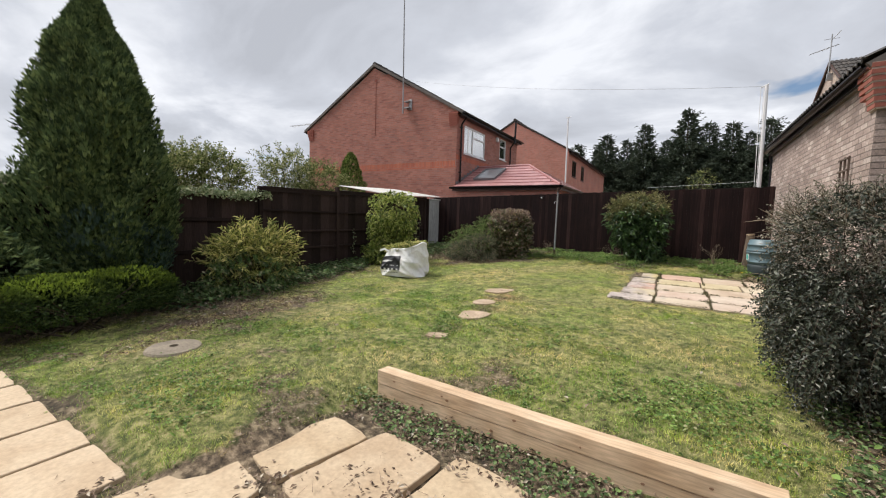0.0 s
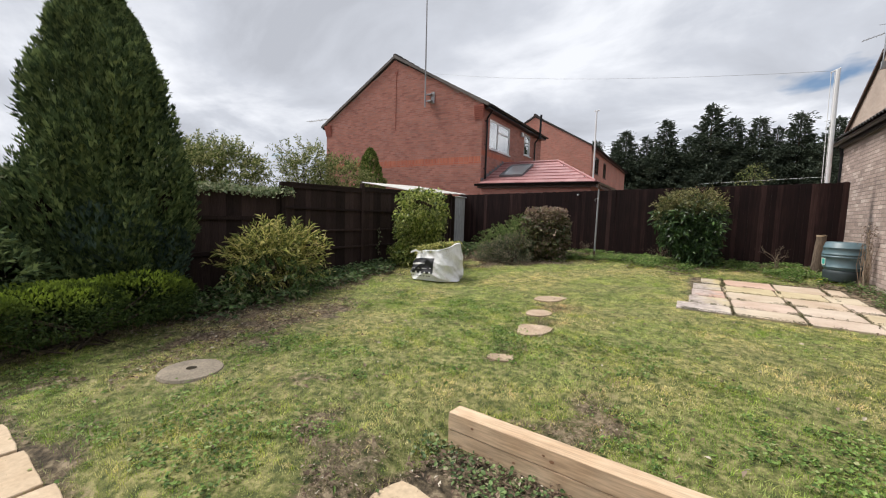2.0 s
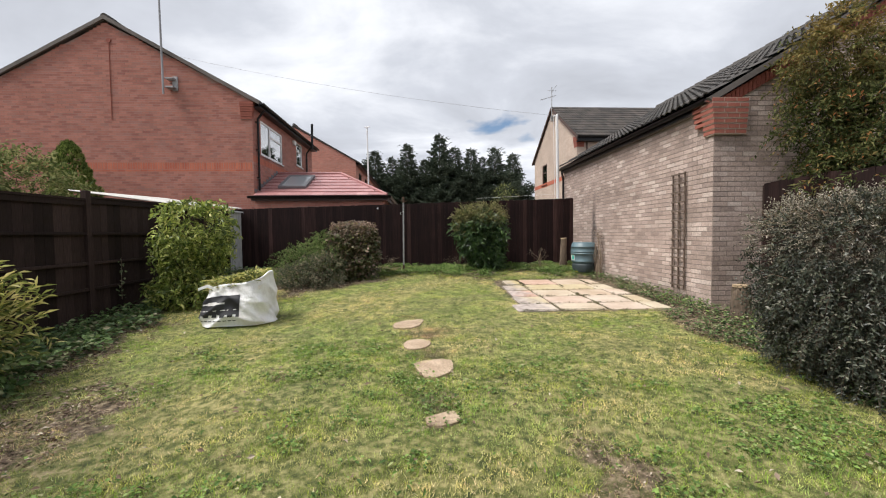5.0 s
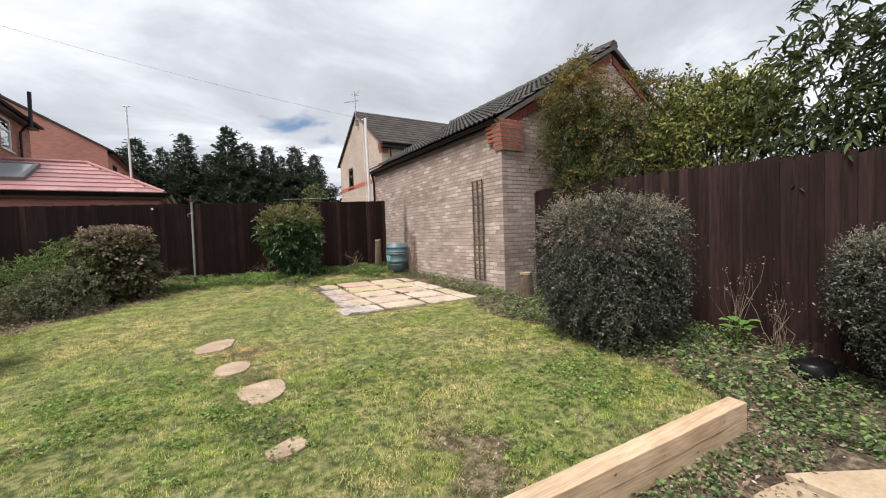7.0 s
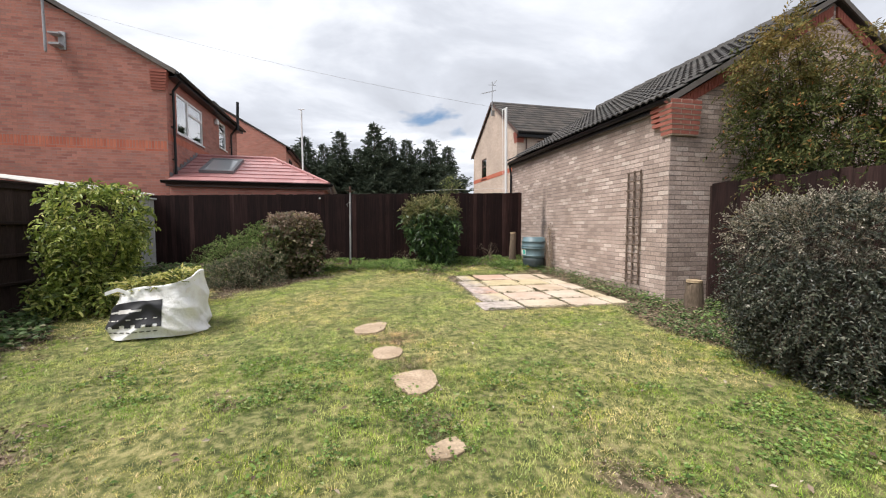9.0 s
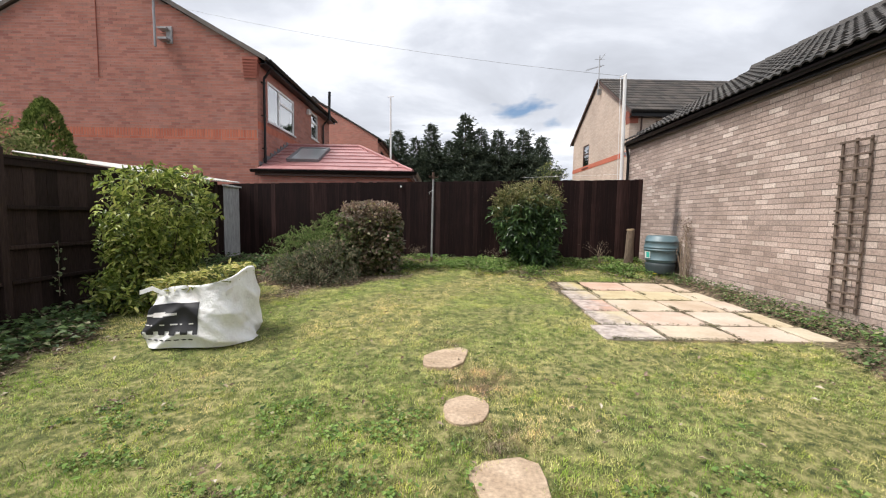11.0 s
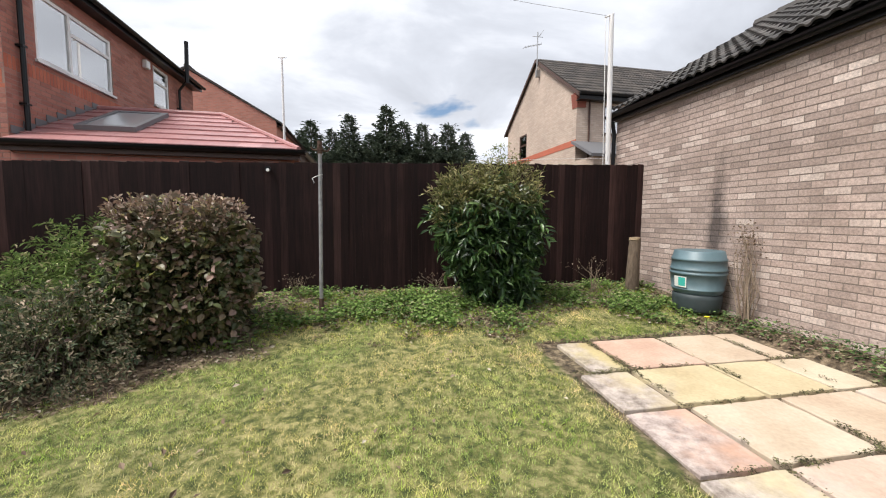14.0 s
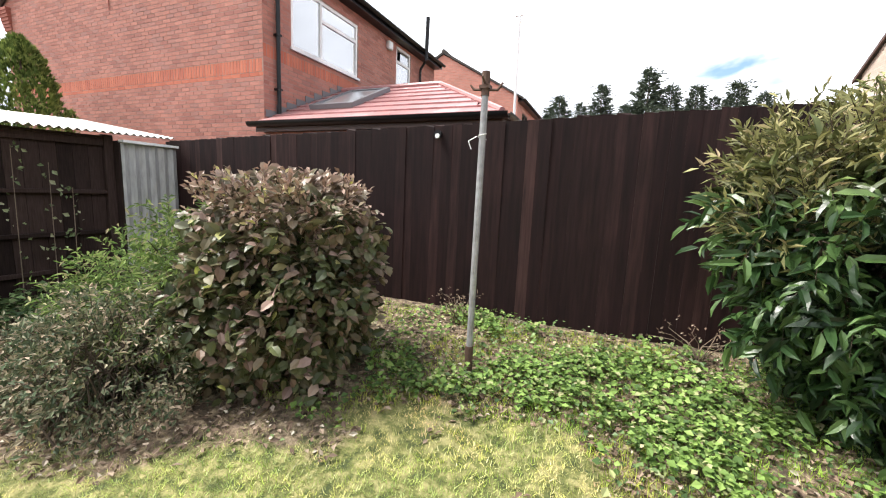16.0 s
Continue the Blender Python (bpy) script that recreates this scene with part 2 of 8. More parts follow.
def edge_stain(m):
    """Grey-pink grime creeping over the lawn-side slabs."""
    nt = m.node_tree
    b = nt.nodes["Principled BSDF"]
    src = b.inputs["Base Color"].links[0].from_socket
    g = nt.nodes.new("ShaderNodeNewGeometry"); s = nt.nodes.new("ShaderNodeSeparateXYZ")
    nt.links.new(g.outputs["Position"], s.inputs[0])
    a = nt.nodes.new("ShaderNodeMath"); a.operation = "MULTIPLY_ADD"; a.inputs[1].default_value = 1.5
    nt.links.new(noise_of(nt, 3.2, 6, 0.65, (1, 1, 1), "World"), a.inputs[0]); nt.links.new(s.outputs[0], a.inputs[2])
    k = ramp(nt, noise_of(nt, 9, 8, 0.72, (1, 1, 1), "World"), [(0.36, (0.16, 0.13, 0.12)), (0.5, (0.36, 0.31, 0.29)), (0.62, (0.52, 0.45, 0.41))])
    r = nt.nodes.new("ShaderNodeMapRange"); r.inputs[1].default_value, r.inputs[2].default_value = 2.50, 2.95
    r.inputs[3].default_value, r.inputs[4].default_value = 0.88, 0.0
    nt.links.new(a.outputs[0], r.inputs[0])
    nt.links.new(mixc(nt, r.outputs[0], src, k), b.inputs["Base Color"])


edge_stain(M["slab_pale"])
M["stone_old"] = varied("stone_old", [(0, (0.42, 0.32, 0.22)), (1, (0.5, 0.38, 0.28))], 0.9, 40, 0.6, by="Object", bumps=0.5, big=5, dark=(0.6, 0.55, 0.5))
M["concrete"] = varied("concrete", [(0, (0.27, 0.225, 0.17)), (1, (0.30, 0.25, 0.19))], 0.9, 50, 0.6, by="Object", bumps=0.5, big=4)
M["tile_dark"] = varied("tile_dark", [(0, (0.045, 0.042, 0.042)), (0.6, (0.07, 0.065, 0.062)), (1, (0.10, 0.09, 0.085))], 0.85, 40, 0.6, by="Object", bumps=0.5, dark=(0.6, 0.62, 0.6))
M["tile_far"] = varied("tile_far", [(0, (0.035, 0.031, 0.03)), (1, (0.08, 0.068, 0.06))], 0.85, 30, 0.5, bumps=0.4, dark=(0.7, 0.7, 0.7))
M["tile_red"] = varied("tile_red", [(0, (0.36, 0.165, 0.16)), (0.5, (0.44, 0.22, 0.215)), (1, (0.50, 0.265, 0.26))], 0.32, 30, 0.4, by="Object", bumps=0.2, dark=(0.8, 0.8, 0.8))
M["black_plastic"] = mat("black_plastic", (0.008, 0.008, 0.009), 0.28, 0, 0.25)[0]
M["white_plastic"] = varied("white_plastic", [(0, (0.82, 0.82, 0.82)), (1, (0.85, 0.85, 0.85))], 0.35, 10, 0.1, bumps=0.02)
M["soffit"] = varied("soffit", [(0, (0.13, 0.10, 0.09)), (1, (0.15, 0.12, 0.10))], 0.7, 20, 0.4)
M["verge"] = varied("verge", [(0, (0.13, 0.115, 0.105)), (1, (0.17, 0.15, 0.135))], 0.85, 30, 0.4)
M["metal"] = varied("metal", [(0, (0.45, 0.45, 0.46)), (1, (0.5, 0.5, 0.5))], 0.45, 30, 0.4, metal=0.7)
M["pole_grey"] = varied("pole_grey", [(0, (0.34, 0.34, 0.35)), (1, (0.36, 0.36, 0.37))], 0.5, 25, 0.5, metal=0.3, bumps=0.2)
M["pole_white"] = mat("pole_white", (0.75, 0.74, 0.74), 0.4)[0]
M["rust"] = mat("rust", (0.10, 0.06, 0.045), 0.8, 0.3)[0]
M["sheet"] = varied("sheet", [(0, (0.42, 0.42, 0.42)), (1, (0.46, 0.46, 0.46))], 0.7, 8, 0.5, stretch=(3, 3, 0.6), bumps=0.1, dark=(0.65, 0.65, 0.62))
M["roof_sheet"] = varied("roof_sheet", [(0, (0.48, 0.47, 0.45)), (1, (0.52, 0.50, 0.48))], 0.6, 8, 0.5, bumps=0.1, dark=(0.65, 0.6, 0.55))
M["butt"] = varied("butt", [(0, (0.10, 0.16, 0.185)), (1, (0.11, 0.17, 0.195))], 0.42, 6, 0.35, bumps=0.05, dark=(0.75, 0.75, 0.75))
M["butt_dark"] = varied("butt_dark", [(0, (0.035, 0.05, 0.055)), (1, (0.04, 0.055, 0.06))], 0.6, 6, 0.35, bumps=0.05)
M["label_white"] = mat("label_white", (0.7, 0.7, 0.66), 0.6)[0]
M["label_teal"] = mat("label_teal", (0.05, 0.42, 0.36), 0.6)[0]
M["bark"] = varied("bark", [(0, (0.12, 0.085, 0.06)), (1, (0.17, 0.125, 0.09))], 0.95, 30, 0.7, stretch=(2, 2, 0.4), bumps=0.9)
M["cut_wood"] = varied("cut_wood", [(0, (0.42, 0.31, 0.19)), (1, (0.46, 0.34, 0.22))], 0.9, 30, 0.6)
M["trellis"] = varied("trellis", [(0, (0.13, 0.09, 0.07)), (1, (0.19, 0.14, 0.11))], 0.9, 30, 0.6, stretch=(3, 3, 0.4))
M["frame_brown"] = mat("frame_brown", (0.07, 0.035, 0.025), 0.5)[0]
M["curtain"] = varied("curtain", [(0, (0.55, 0.56, 0.58)), (1, (0.6, 0.6, 0.62))], 0.9, 6, 0.4, stretch=(6, 6, 0.3))
M["twig"] = varied("twig", [(0, (0.055, 0.038, 0.026)), (1, (0.09, 0.065, 0.045))], 0.95, 30, 0.5)
M["twig_dry"] = varied("twig_dry", [(0, (0.20, 0.14, 0.10)), (1, (0.33, 0.26, 0.19))], 0.95, 30, 0.5)
# Opaque grey: the sky's reflection in the roof window is put into the colour.
M["sky_grey_pane"] = mat("sky_grey_pane", (0.33, 0.34, 0.35), 0.12, 0, 0.8)[0]
M["knot"] = mat("knot", (0.24, 0.13, 0.075), 0.8)[0]
M["lead"] = mat("lead", (0.18, 0.18, 0.19), 0.6, 0.4)[0]


def make_glass(ior):
    m, nt, b = mat("glass", (1, 1, 1), 0.02)
    b.inputs["Transmission Weight"].default_value = 0.0
    gl, tr, mx, fr = (nt.nodes.new(k) for k in ("ShaderNodeBsdfGlossy", "ShaderNodeBsdfTransparent", "ShaderNodeMixShader", "ShaderNodeFresnel"))
    gl.inputs["Roughness"].default_value, gl.inputs[0].default_value = 0.02, (1, 1, 1, 1)
    if ior < 2:
        fr = nt.nodes.new("ShaderNodeLayerWeight"); fr.inputs[0].default_value = 0.25
    else:
        fr.inputs[0].default_value = ior
    tr.inputs[0].default_value = (0.92, 0.95, 0.95, 1)
    nt.links.new(fr.outputs["Facing" if ior < 2 else 0], mx.inputs[0]); nt.links.new(tr.outputs[0], mx.inputs[1]); nt.links.new(gl.outputs[0], mx.inputs[2])
    nt.links.new(mx.outputs[0], nt.nodes["Material Output"].inputs[0])
    return m


M["glass"] = make_glass(9.0)
M["net"] = mat("net", (0.86, 0.88, 0.9), 0.9)[0]


def make_cloth():
    m, nt, b = mat("bag_cloth", (0.7, 0.68, 0.66), 0.7)
    w = nt.nodes.new("ShaderNodeTexWave"); w.inputs["Scale"].default_value = 60
    t = nt.nodes.new("ShaderNodeTexCoord"); nt.links.new(t.outputs["Object"], w.inputs[0])
    n = noise_of(nt, 5, 5, 0.6)
    c = ramp(nt, n, [(0.3, (0.70, 0.67, 0.66)), (0.5, (0.85, 0.84, 0.84)), (0.75, (0.89, 0.89, 0.90))])
    nt.links.new(c, b.inputs["Base Color"])
    bump(nt, b, noise_of(nt, 9, 6, 0.6), 0.7, 0.03)
    return m


M["bag_cloth"] = make_cloth()
M["bag_print"] = mat("bag_print", (0.02, 0.02, 0.025), 0.6)[0]
M["bag_letter"] = mat("bag_letter", (0.6, 0.58, 0.57), 0.7)[0]


def make_ground():
    m, nt, b = mat("ground_soil", (0.1, 0.09, 0.05), 0.95)
    n1, n2, n3 = noise_of(nt, 0.9, 5, 0.6, space="World"), noise_of(nt, 14, 6, 0.65, space="World"), noise_of(nt, 90, 4, 0.7, space="World")
    green = ramp(nt, n2, [(0.36, (0.045, 0.06, 0.016)), (0.48, (0.13, 0.14, 0.04)), (0.62, (0.32, 0.29, 0.13))])
    soil = ramp(nt, n2, [(0.36, (0.035, 0.025, 0.016)), (0.5, (0.125, 0.092, 0.06)), (0.64, (0.32, 0.25, 0.17))])
    g = nt.nodes.new("ShaderNodeVertexColor"); g.layer_name = "bare"
    add = nt.nodes.new("ShaderNodeMath"); add.operation = "ADD"
    nt.links.new(g.outputs[0], add.inputs[0])
    sub = nt.nodes.new("ShaderNodeMath"); sub.operation = "MULTIPLY_ADD"; sub.inputs[1].default_value, sub.inputs[2].default_value = 1.2, -0.62
    nt.links.new(n2, sub.inputs[0]); nt.links.new(sub.outputs[0], add.inputs[1])
    c = mixc(nt, ramp(nt, add.outputs[0], [(0.3, (0, 0, 0)), (0.62, (1, 1, 1))]), green, soil)
    c = mixc(nt, 0.6, c, ramp(nt, n1, [(0.35, (0.75, 0.8, 0.7)), (0.65, (1.2, 1.15, 1.1))]), "MULTIPLY")
    nt.links.new(c, b.inputs["Base Color"])
    bump(nt, b, n3, 0.8, 0.02)
    return m


M["ground"] = make_ground()


def make_grass(name, stops, patches):
    m, nt, b = mat(name, stops[0][1], 0.55, 0, 0.3)
    c = ramp(nt, island(nt), stops)
    n = noise_of(nt, 2.1, 6, 0.68, space="World")
    c = mixc(nt, ramp(nt, n, [(0.47, (0, 0, 0)), (0.54, (1, 1, 1))]), c, mixc(nt, 0.75, c, patches))
    n2 = noise_of(nt, 6, 4, 0.65, space="World", offset=(4, 9, 0))
    c = mixc(nt, 0.85, c, ramp(nt, n2, [(0.38, (0.34, 0.42, 0.32)), (0.49, (0.95, 1, 0.92)), (0.60, (1.5, 1.36, 1.28))]), "MULTIPLY")
    n3 = noise_of(nt, 0.8, 3, 0.5, space="World", offset=(1, 2, 0))
    c = mixc(nt, 0.7, c, ramp(nt, n3, [(0.42, (0.60, 0.84, 0.50)), (0.57, (1.22, 1.10, 1.16))]), "MULTIPLY")
    t = nt.nodes.new("ShaderNodeBsdfTranslucent"); x = nt.nodes.new("ShaderNodeMixShader"); x.inputs[0].default_value = 0.35
    nt.links.new(c, b.inputs["Base Color"]); nt.links.new(c, t.inputs[0])
    nt.links.new(b.outputs[0], x.inputs[1]); nt.links.new(t.outputs[0], x.inputs[2]); nt.links.new(x.outputs[0], nt.nodes["Material Output"].inputs[0])
    return m


M["grass"] = make_grass("grass", [(0, (0.13, 0.17, 0.03)), (0.4, (0.33, 0.39, 0.08)), (0.8, (0.54, 0.57, 0.17)), (1, (0.84, 0.78, 0.48))], (0.68, 0.65, 0.29))
M["grass_dry"] = make_grass("grass_dry", [(0, (0.38, 0.33, 0.15)), (0.6, (0.70, 0.60, 0.34)), (1, (0.88, 0.80, 0.56))], (0.66, 0.58, 0.33))
M["thatch"] = make_grass("thatch", [(0, (0.12, 0.095, 0.055)), (0.6, (0.33, 0.285, 0.175)), (1, (0.62, 0.55, 0.38))], (0.4, 0.3, 0.17))
M["grass_lush"] = make_grass("grass_lush", [(0, (0.15, 0.24, 0.03)), (1, (0.37, 0.50, 0.085))], (0.40, 0.48, 0.10))
M["weed"] = leafy("weed", [(0, (0.055, 0.10, 0.03)), (0.5, (0.155, 0.255, 0.06)), (0.88, (0.28, 0.41, 0.11)), (1, (0.45, 0.42, 0.24))], 0.6, 0.35, 0.25)
M["ivy"] = leafy("ivy", [(0, (0.04, 0.075, 0.028)), (0.45, (0.105, 0.17, 0.058)), (0.8, (0.21, 0.31, 0.11)), (1, (0.34, 0.30, 0.19))], 0.5, 0.25, 0.3)
M["ivy_pale"] = leafy("ivy_pale", [(0, (0.10, 0.15, 0.06)), (0.5, (0.24, 0.30, 0.14)), (1, (0.42, 0.42, 0.26))], 0.5, 0.25)
M["dead"] = leafy("dead", [(0, (0.09, 0.06, 0.04)), (0.5, (0.19, 0.13, 0.09)), (0.88, (0.34, 0.26, 0.19)), (1, (0.6, 0.54, 0.44))], 0.8, 0.1)
M["cypress"] = leafy("cypress", [(0, (0.035, 0.06, 0.028)), (0.5, (0.11, 0.16, 0.065)), (1, (0.24, 0.30, 0.115))], 0.8, 0.15, 0.15)
M["cypress_olive"] = leafy("cypress_olive", [(0, (0.05, 0.08, 0.02)), (0.5, (0.14, 0.20, 0.05)), (1, (0.30, 0.36, 0.10))], 0.8, 0.15, 0.15)
M["cypress_blue"] = leafy("cypress_blue", [(0, (0.03, 0.055, 0.04)), (1, (0.09, 0.135, 0.095))], 0.8, 0.1, 0.15)
# Golden growth; the lit top and the shaded underside are coloured in as well.
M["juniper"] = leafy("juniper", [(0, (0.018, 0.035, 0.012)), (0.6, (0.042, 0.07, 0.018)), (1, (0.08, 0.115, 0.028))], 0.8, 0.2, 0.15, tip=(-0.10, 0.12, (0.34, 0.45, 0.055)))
M["yellow_shrub"] = leafy("yellow_shrub", [(0, (0.07, 0.10, 0.03)), (0.35, (0.23, 0.26, 0.07)), (0.65, (0.50, 0.50, 0.15)), (1, (0.78, 0.68, 0.32))], 0.5, 0.35)
M["lime_shrub"] = leafy("lime_shrub", [(0, (0.06, 0.10, 0.02)), (0.4, (0.19, 0.25, 0.05)), (0.8, (0.42, 0.48, 0.11)), (1, (0.62, 0.60, 0.22))], 0.4, 0.35)
M["feather"] = leafy("feather", [(0, (0.06, 0.10, 0.03)), (0.5, (0.17, 0.26, 0.07)), (0.85, (0.32, 0.41, 0.14)), (1, (0.42, 0.36, 0.22))], 0.6, 0.25, 0.3)
M["low_shrub"] = leafy("low_shrub", [(0, (0.05, 0.075, 0.04)), (0.35, (0.12, 0.155, 0.085)), (0.75, (0.25, 0.235, 0.15)), (1, (0.50, 0.40, 0.30))], 0.65, 0.2, 0.25)
M["bronze_shrub"] = leafy("bronze_shrub", [(0, (0.04, 0.055, 0.02)), (0.35, (0.10, 0.115, 0.045)), (0.65, (0.17, 0.14, 0.08)), (0.88, (0.23, 0.15, 0.11)), (0.96, (0.36, 0.25, 0.22)), (1, (0.40, 0.44, 0.10))], 0.42, 0.25, 0.4, tip=(0.85, 1.3, (0.27, 0.20, 0.16)))
M["bronze_top"] = leafy("bronze_top", [(0, (0.14, 0.09, 0.06)), (0.5, (0.34, 0.22, 0.17)), (0.85, (0.50, 0.40, 0.32)), (1, (0.45, 0.42, 0.12))], 0.5, 0.2)
M["laurel"] = leafy("laurel", [(0, (0.014, 0.032, 0.013)), (0.5, (0.036, 0.078, 0.024)), (1, (0.11, 0.19, 0.055))], 0.32, 0.2, tip=(1.15, 1.6, (0.24, 0.22, 0.085)))
M["cotoneaster"] = leafy("cotoneaster", [(0, (0.020, 0.026, 0.018)), (0.5, (0.044, 0.055, 0.036)), (0.85, (0.095, 0.105, 0.07)), (1, (0.26, 0.25, 0.20))], 0.42, 0.1, 0.45)
# Paler leaves for the bush tops: the highlights there are put into the colour.
M["cotoneaster_lit_top"] = leafy("cotoneaster_lit_top", [(0, (0.14, 0.13, 0.09)), (0.6, (0.30, 0.28, 0.21)), (1, (0.50, 0.44, 0.37))], 0.5, 0.1, 0.4)
M["berry_tree"] = leafy("berry_tree", [(0, (0.035, 0.05, 0.015)), (0.5, (0.085, 0.11, 0.035)), (0.85, (0.19, 0.19, 0.07)), (0.95, (0.30, 0.22, 0.08)), (1, (0.50, 0.20, 0.08))], 0.7, 0.25, 0.2, tip=(2.6, 3.9, (0.34, 0.24, 0.08)))
M["gold_tree"] = leafy("gold_tree", [(0, (0.05, 0.07, 0.02)), (0.5, (0.15, 0.18, 0.05)), (1, (0.55, 0.52, 0.16))], 0.6, 0.3, 0.25)
M["long_leaf"] = leafy("long_leaf", [(0, (0.025, 0.038, 0.015)), (0.7, (0.065, 0.09, 0.035)), (1, (0.14, 0.17, 0.07))], 0.6, 0.3, 0.2)
# Lightened towards grey-green: the haze of distance is mixed into these stops.
M["far_tree"] = leafy("far_tree", [(0, (0.035, 0.05, 0.035)), (0.6, (0.075, 0.10, 0.065)), (1, (0.12, 0.15, 0.10))], 0.7, 0.1)
M["grey_tree"] = leafy("grey_tree", [(0, (0.07, 0.10, 0.03)), (0.5, (0.20, 0.24, 0.085)), (1, (0.45, 0.44, 0.20))], 0.7, 0.3, 0.2)
M["dead_green"] = leafy("dead_green", [(0, (0.09, 0.10, 0.035)), (0.5, (0.21, 0.21, 0.08)), (0.85, (0.38, 0.36, 0.15)), (1, (0.50, 0.40, 0.25))], 0.6, 0.25)
M["bright_leaf"] = leafy("bright_leaf", [(0, (0.18, 0.36, 0.08)), (1, (0.25, 0.45, 0.11))], 0.4, 0.4)
M["joint_weed"] = leafy("joint_weed", [(0, (0.04, 0.035, 0.02)), (0.5, (0.09, 0.08, 0.04)), (1, (0.20, 0.21, 0.08))], 0.7, 0.1)
M["petal"] = mat("petal", (0.75, 0.6, 0.02), 0.5)[0]
M["hose_green"] = mat("hose_green", (0.02, 0.12, 0.07), 0.5)[0]


# ---- building tools ----
def thing(name, at, label="", category="", group="", kind="", mesh=None):
    ob = new(name, mesh)
    ob.location = at
    return tagged(ob, label, category, group, kind)


def part(name, bm, material, parent, label="", at=None, kind=""):
    """Links a bmesh (in world coordinates) or a mesh as one object under a thing."""
    if isinstance(bm, bmesh.types.BMesh):
        me = bpy.data.meshes.new(name)
        bm.to_mesh(me); bm.free()
    else:
        me = bm
    if material is not None and not me.materials:
        me.materials.append(M[material])
    ob = new(name, me)
    if parent is not None:
        ob.parent = parent
        p = Vector((0, 0, 0))
        q = parent
        while q is not None:
            p += Vector(q.location); q = q.parent
        ob.location = (Vector(at) - p) if at is not None else -p
    elif at is not None:
        ob.location = at
    if material == "glass":
        ob.visible_shadow = False
    return tagged(ob, label, kind=kind)


def box(bm, x0, x1, y0, y1, z0, z1, bev=0.0):
    r = bmesh.ops.create_cube(bm, size=1)
    vs = r["verts"]
    for v in vs:
        v.co = Vector((x0 + (v.co.x + .5) * (x1 - x0), y0 + (v.co.y + .5) * (y1 - y0), z0 + (v.co.z + .5) * (z1 - z0)))
    if bev:
        es = list({e for v in vs for e in v.link_edges})
        bmesh.ops.bevel(bm, geom=es, offset=bev, segments=1, affect="EDGES")
    return vs


def boxes(*dims, bev=0.0):
    bm = bmesh.new()
    for d in dims:
        box(bm, *d, bev=bev)
    return bm


def tube(bm, a, b, r0, r1=None, n=8, caps=True):
    a, b = Vector(a), Vector(b)
    r1 = r0 if r1 is None else r1
    d = (b - a)
    q = d.to_track_quat("Z", "Y")
    ring = []
    for p, r in ((a, r0), (b, r1)):
        ring.append([bm.verts.new(p + q @ Vector((r * math.cos(2 * math.pi * k / n), r * math.sin(2 * math.pi * k / n), 0))) for k in range(n)])
    for k in range(n):
        bm.faces.new((ring[0][k], ring[0][(k + 1) % n], ring[1][(k + 1) % n], ring[1][k]))
    if caps:
        bm.faces.new(ring[0][::-1]); bm.faces.new(ring[1])


def prism(pts, lift, bm=None):
    """A solid from a planar outline and a shift."""
    bm = bm or bmesh.new()
    lo = [bm.verts.new(p) for p in pts]
    hi = [bm.verts.new(Vector(p) + Vector(lift)) for p in pts]
    bm.faces.new(lo[::-1]); bm.faces.new(hi)
    n = len(pts)
    for k in range(n):
        bm.faces.new((lo[k], lo[(k + 1) % n], hi[(k + 1) % n], hi[k]))
    bmesh.ops.recalc_face_normals(bm, faces=bm.faces)
    return bm


def mesh_of(name, verts, faces, material=None, smooth=False):
    """A mesh from an array of places and a list of (corner array) blocks, each block of one polygon size."""
    me = bpy.data.meshes.new(name)
    verts = np.asarray(verts, dtype=np.float32)
    me.vertices.add(len(verts)); me.vertices.foreach_set("co", verts.ravel())
    loops = np.concatenate([f.ravel() for f in faces]).astype(np.int32)
    totals = np.concatenate([np.full(len(f), f.shape[1]) for f in faces]).astype(np.int32)
    starts = np.concatenate([[0], np.cumsum(totals)[:-1]]).astype(np.int32)
    me.loops.add(len(loops)); me.loops.foreach_set("vertex_index", loops)
    me.polygons.add(len(totals)); me.polygons.foreach_set("loop_start", starts); me.polygons.foreach_set("loop_total", totals)
    me.polygons.foreach_set("use_smooth", np.full(len(totals), smooth, dtype=bool))
    me.update(calc_edges=True)
    if material:
        me.materials.append(M[material])
    return me


LEAF = {
    "simple": (np.array([(0, 0, 0), (.5, .5, .10), (1, 0, -.12), (.5, -.5, .10)]), [np.array([(0, 1, 2), (0, 2, 3)])]),
    "rich": (np.array([(0, 0, 0), (.28, .40, .08), (.68, .36, .04), (1, 0, -.16), (.68, -.36, .04), (.28, -.40, .08), (.35, 0, 0), (.7, 0, -.05)]),
             [np.array([(0, 6, 1), (7, 3, 2), (0, 5, 6), (7, 4, 3)]), np.array([(6, 7, 2, 1), (6, 5, 4, 7)])]),
    "spray": (np.array([(0, 0, 0), (.35, .30, .03), (.8, .42, -.02), (1, 0, .05), (.8, -.42, 0), (.35, -.28, .02), (.62, .12, .1), (.6, -.12, .08)]),
              [np.array([(0, 6, 1), (6, 2, 1), (0, 3, 6), (0, 7, 3), (0, 5, 7), (7, 5, 4)])]),
    "blade": (np.array([(0, .5, 0), (0, -.5, 0), (1, 0, .12)]), [np.array([(0, 1, 2)])]),
}


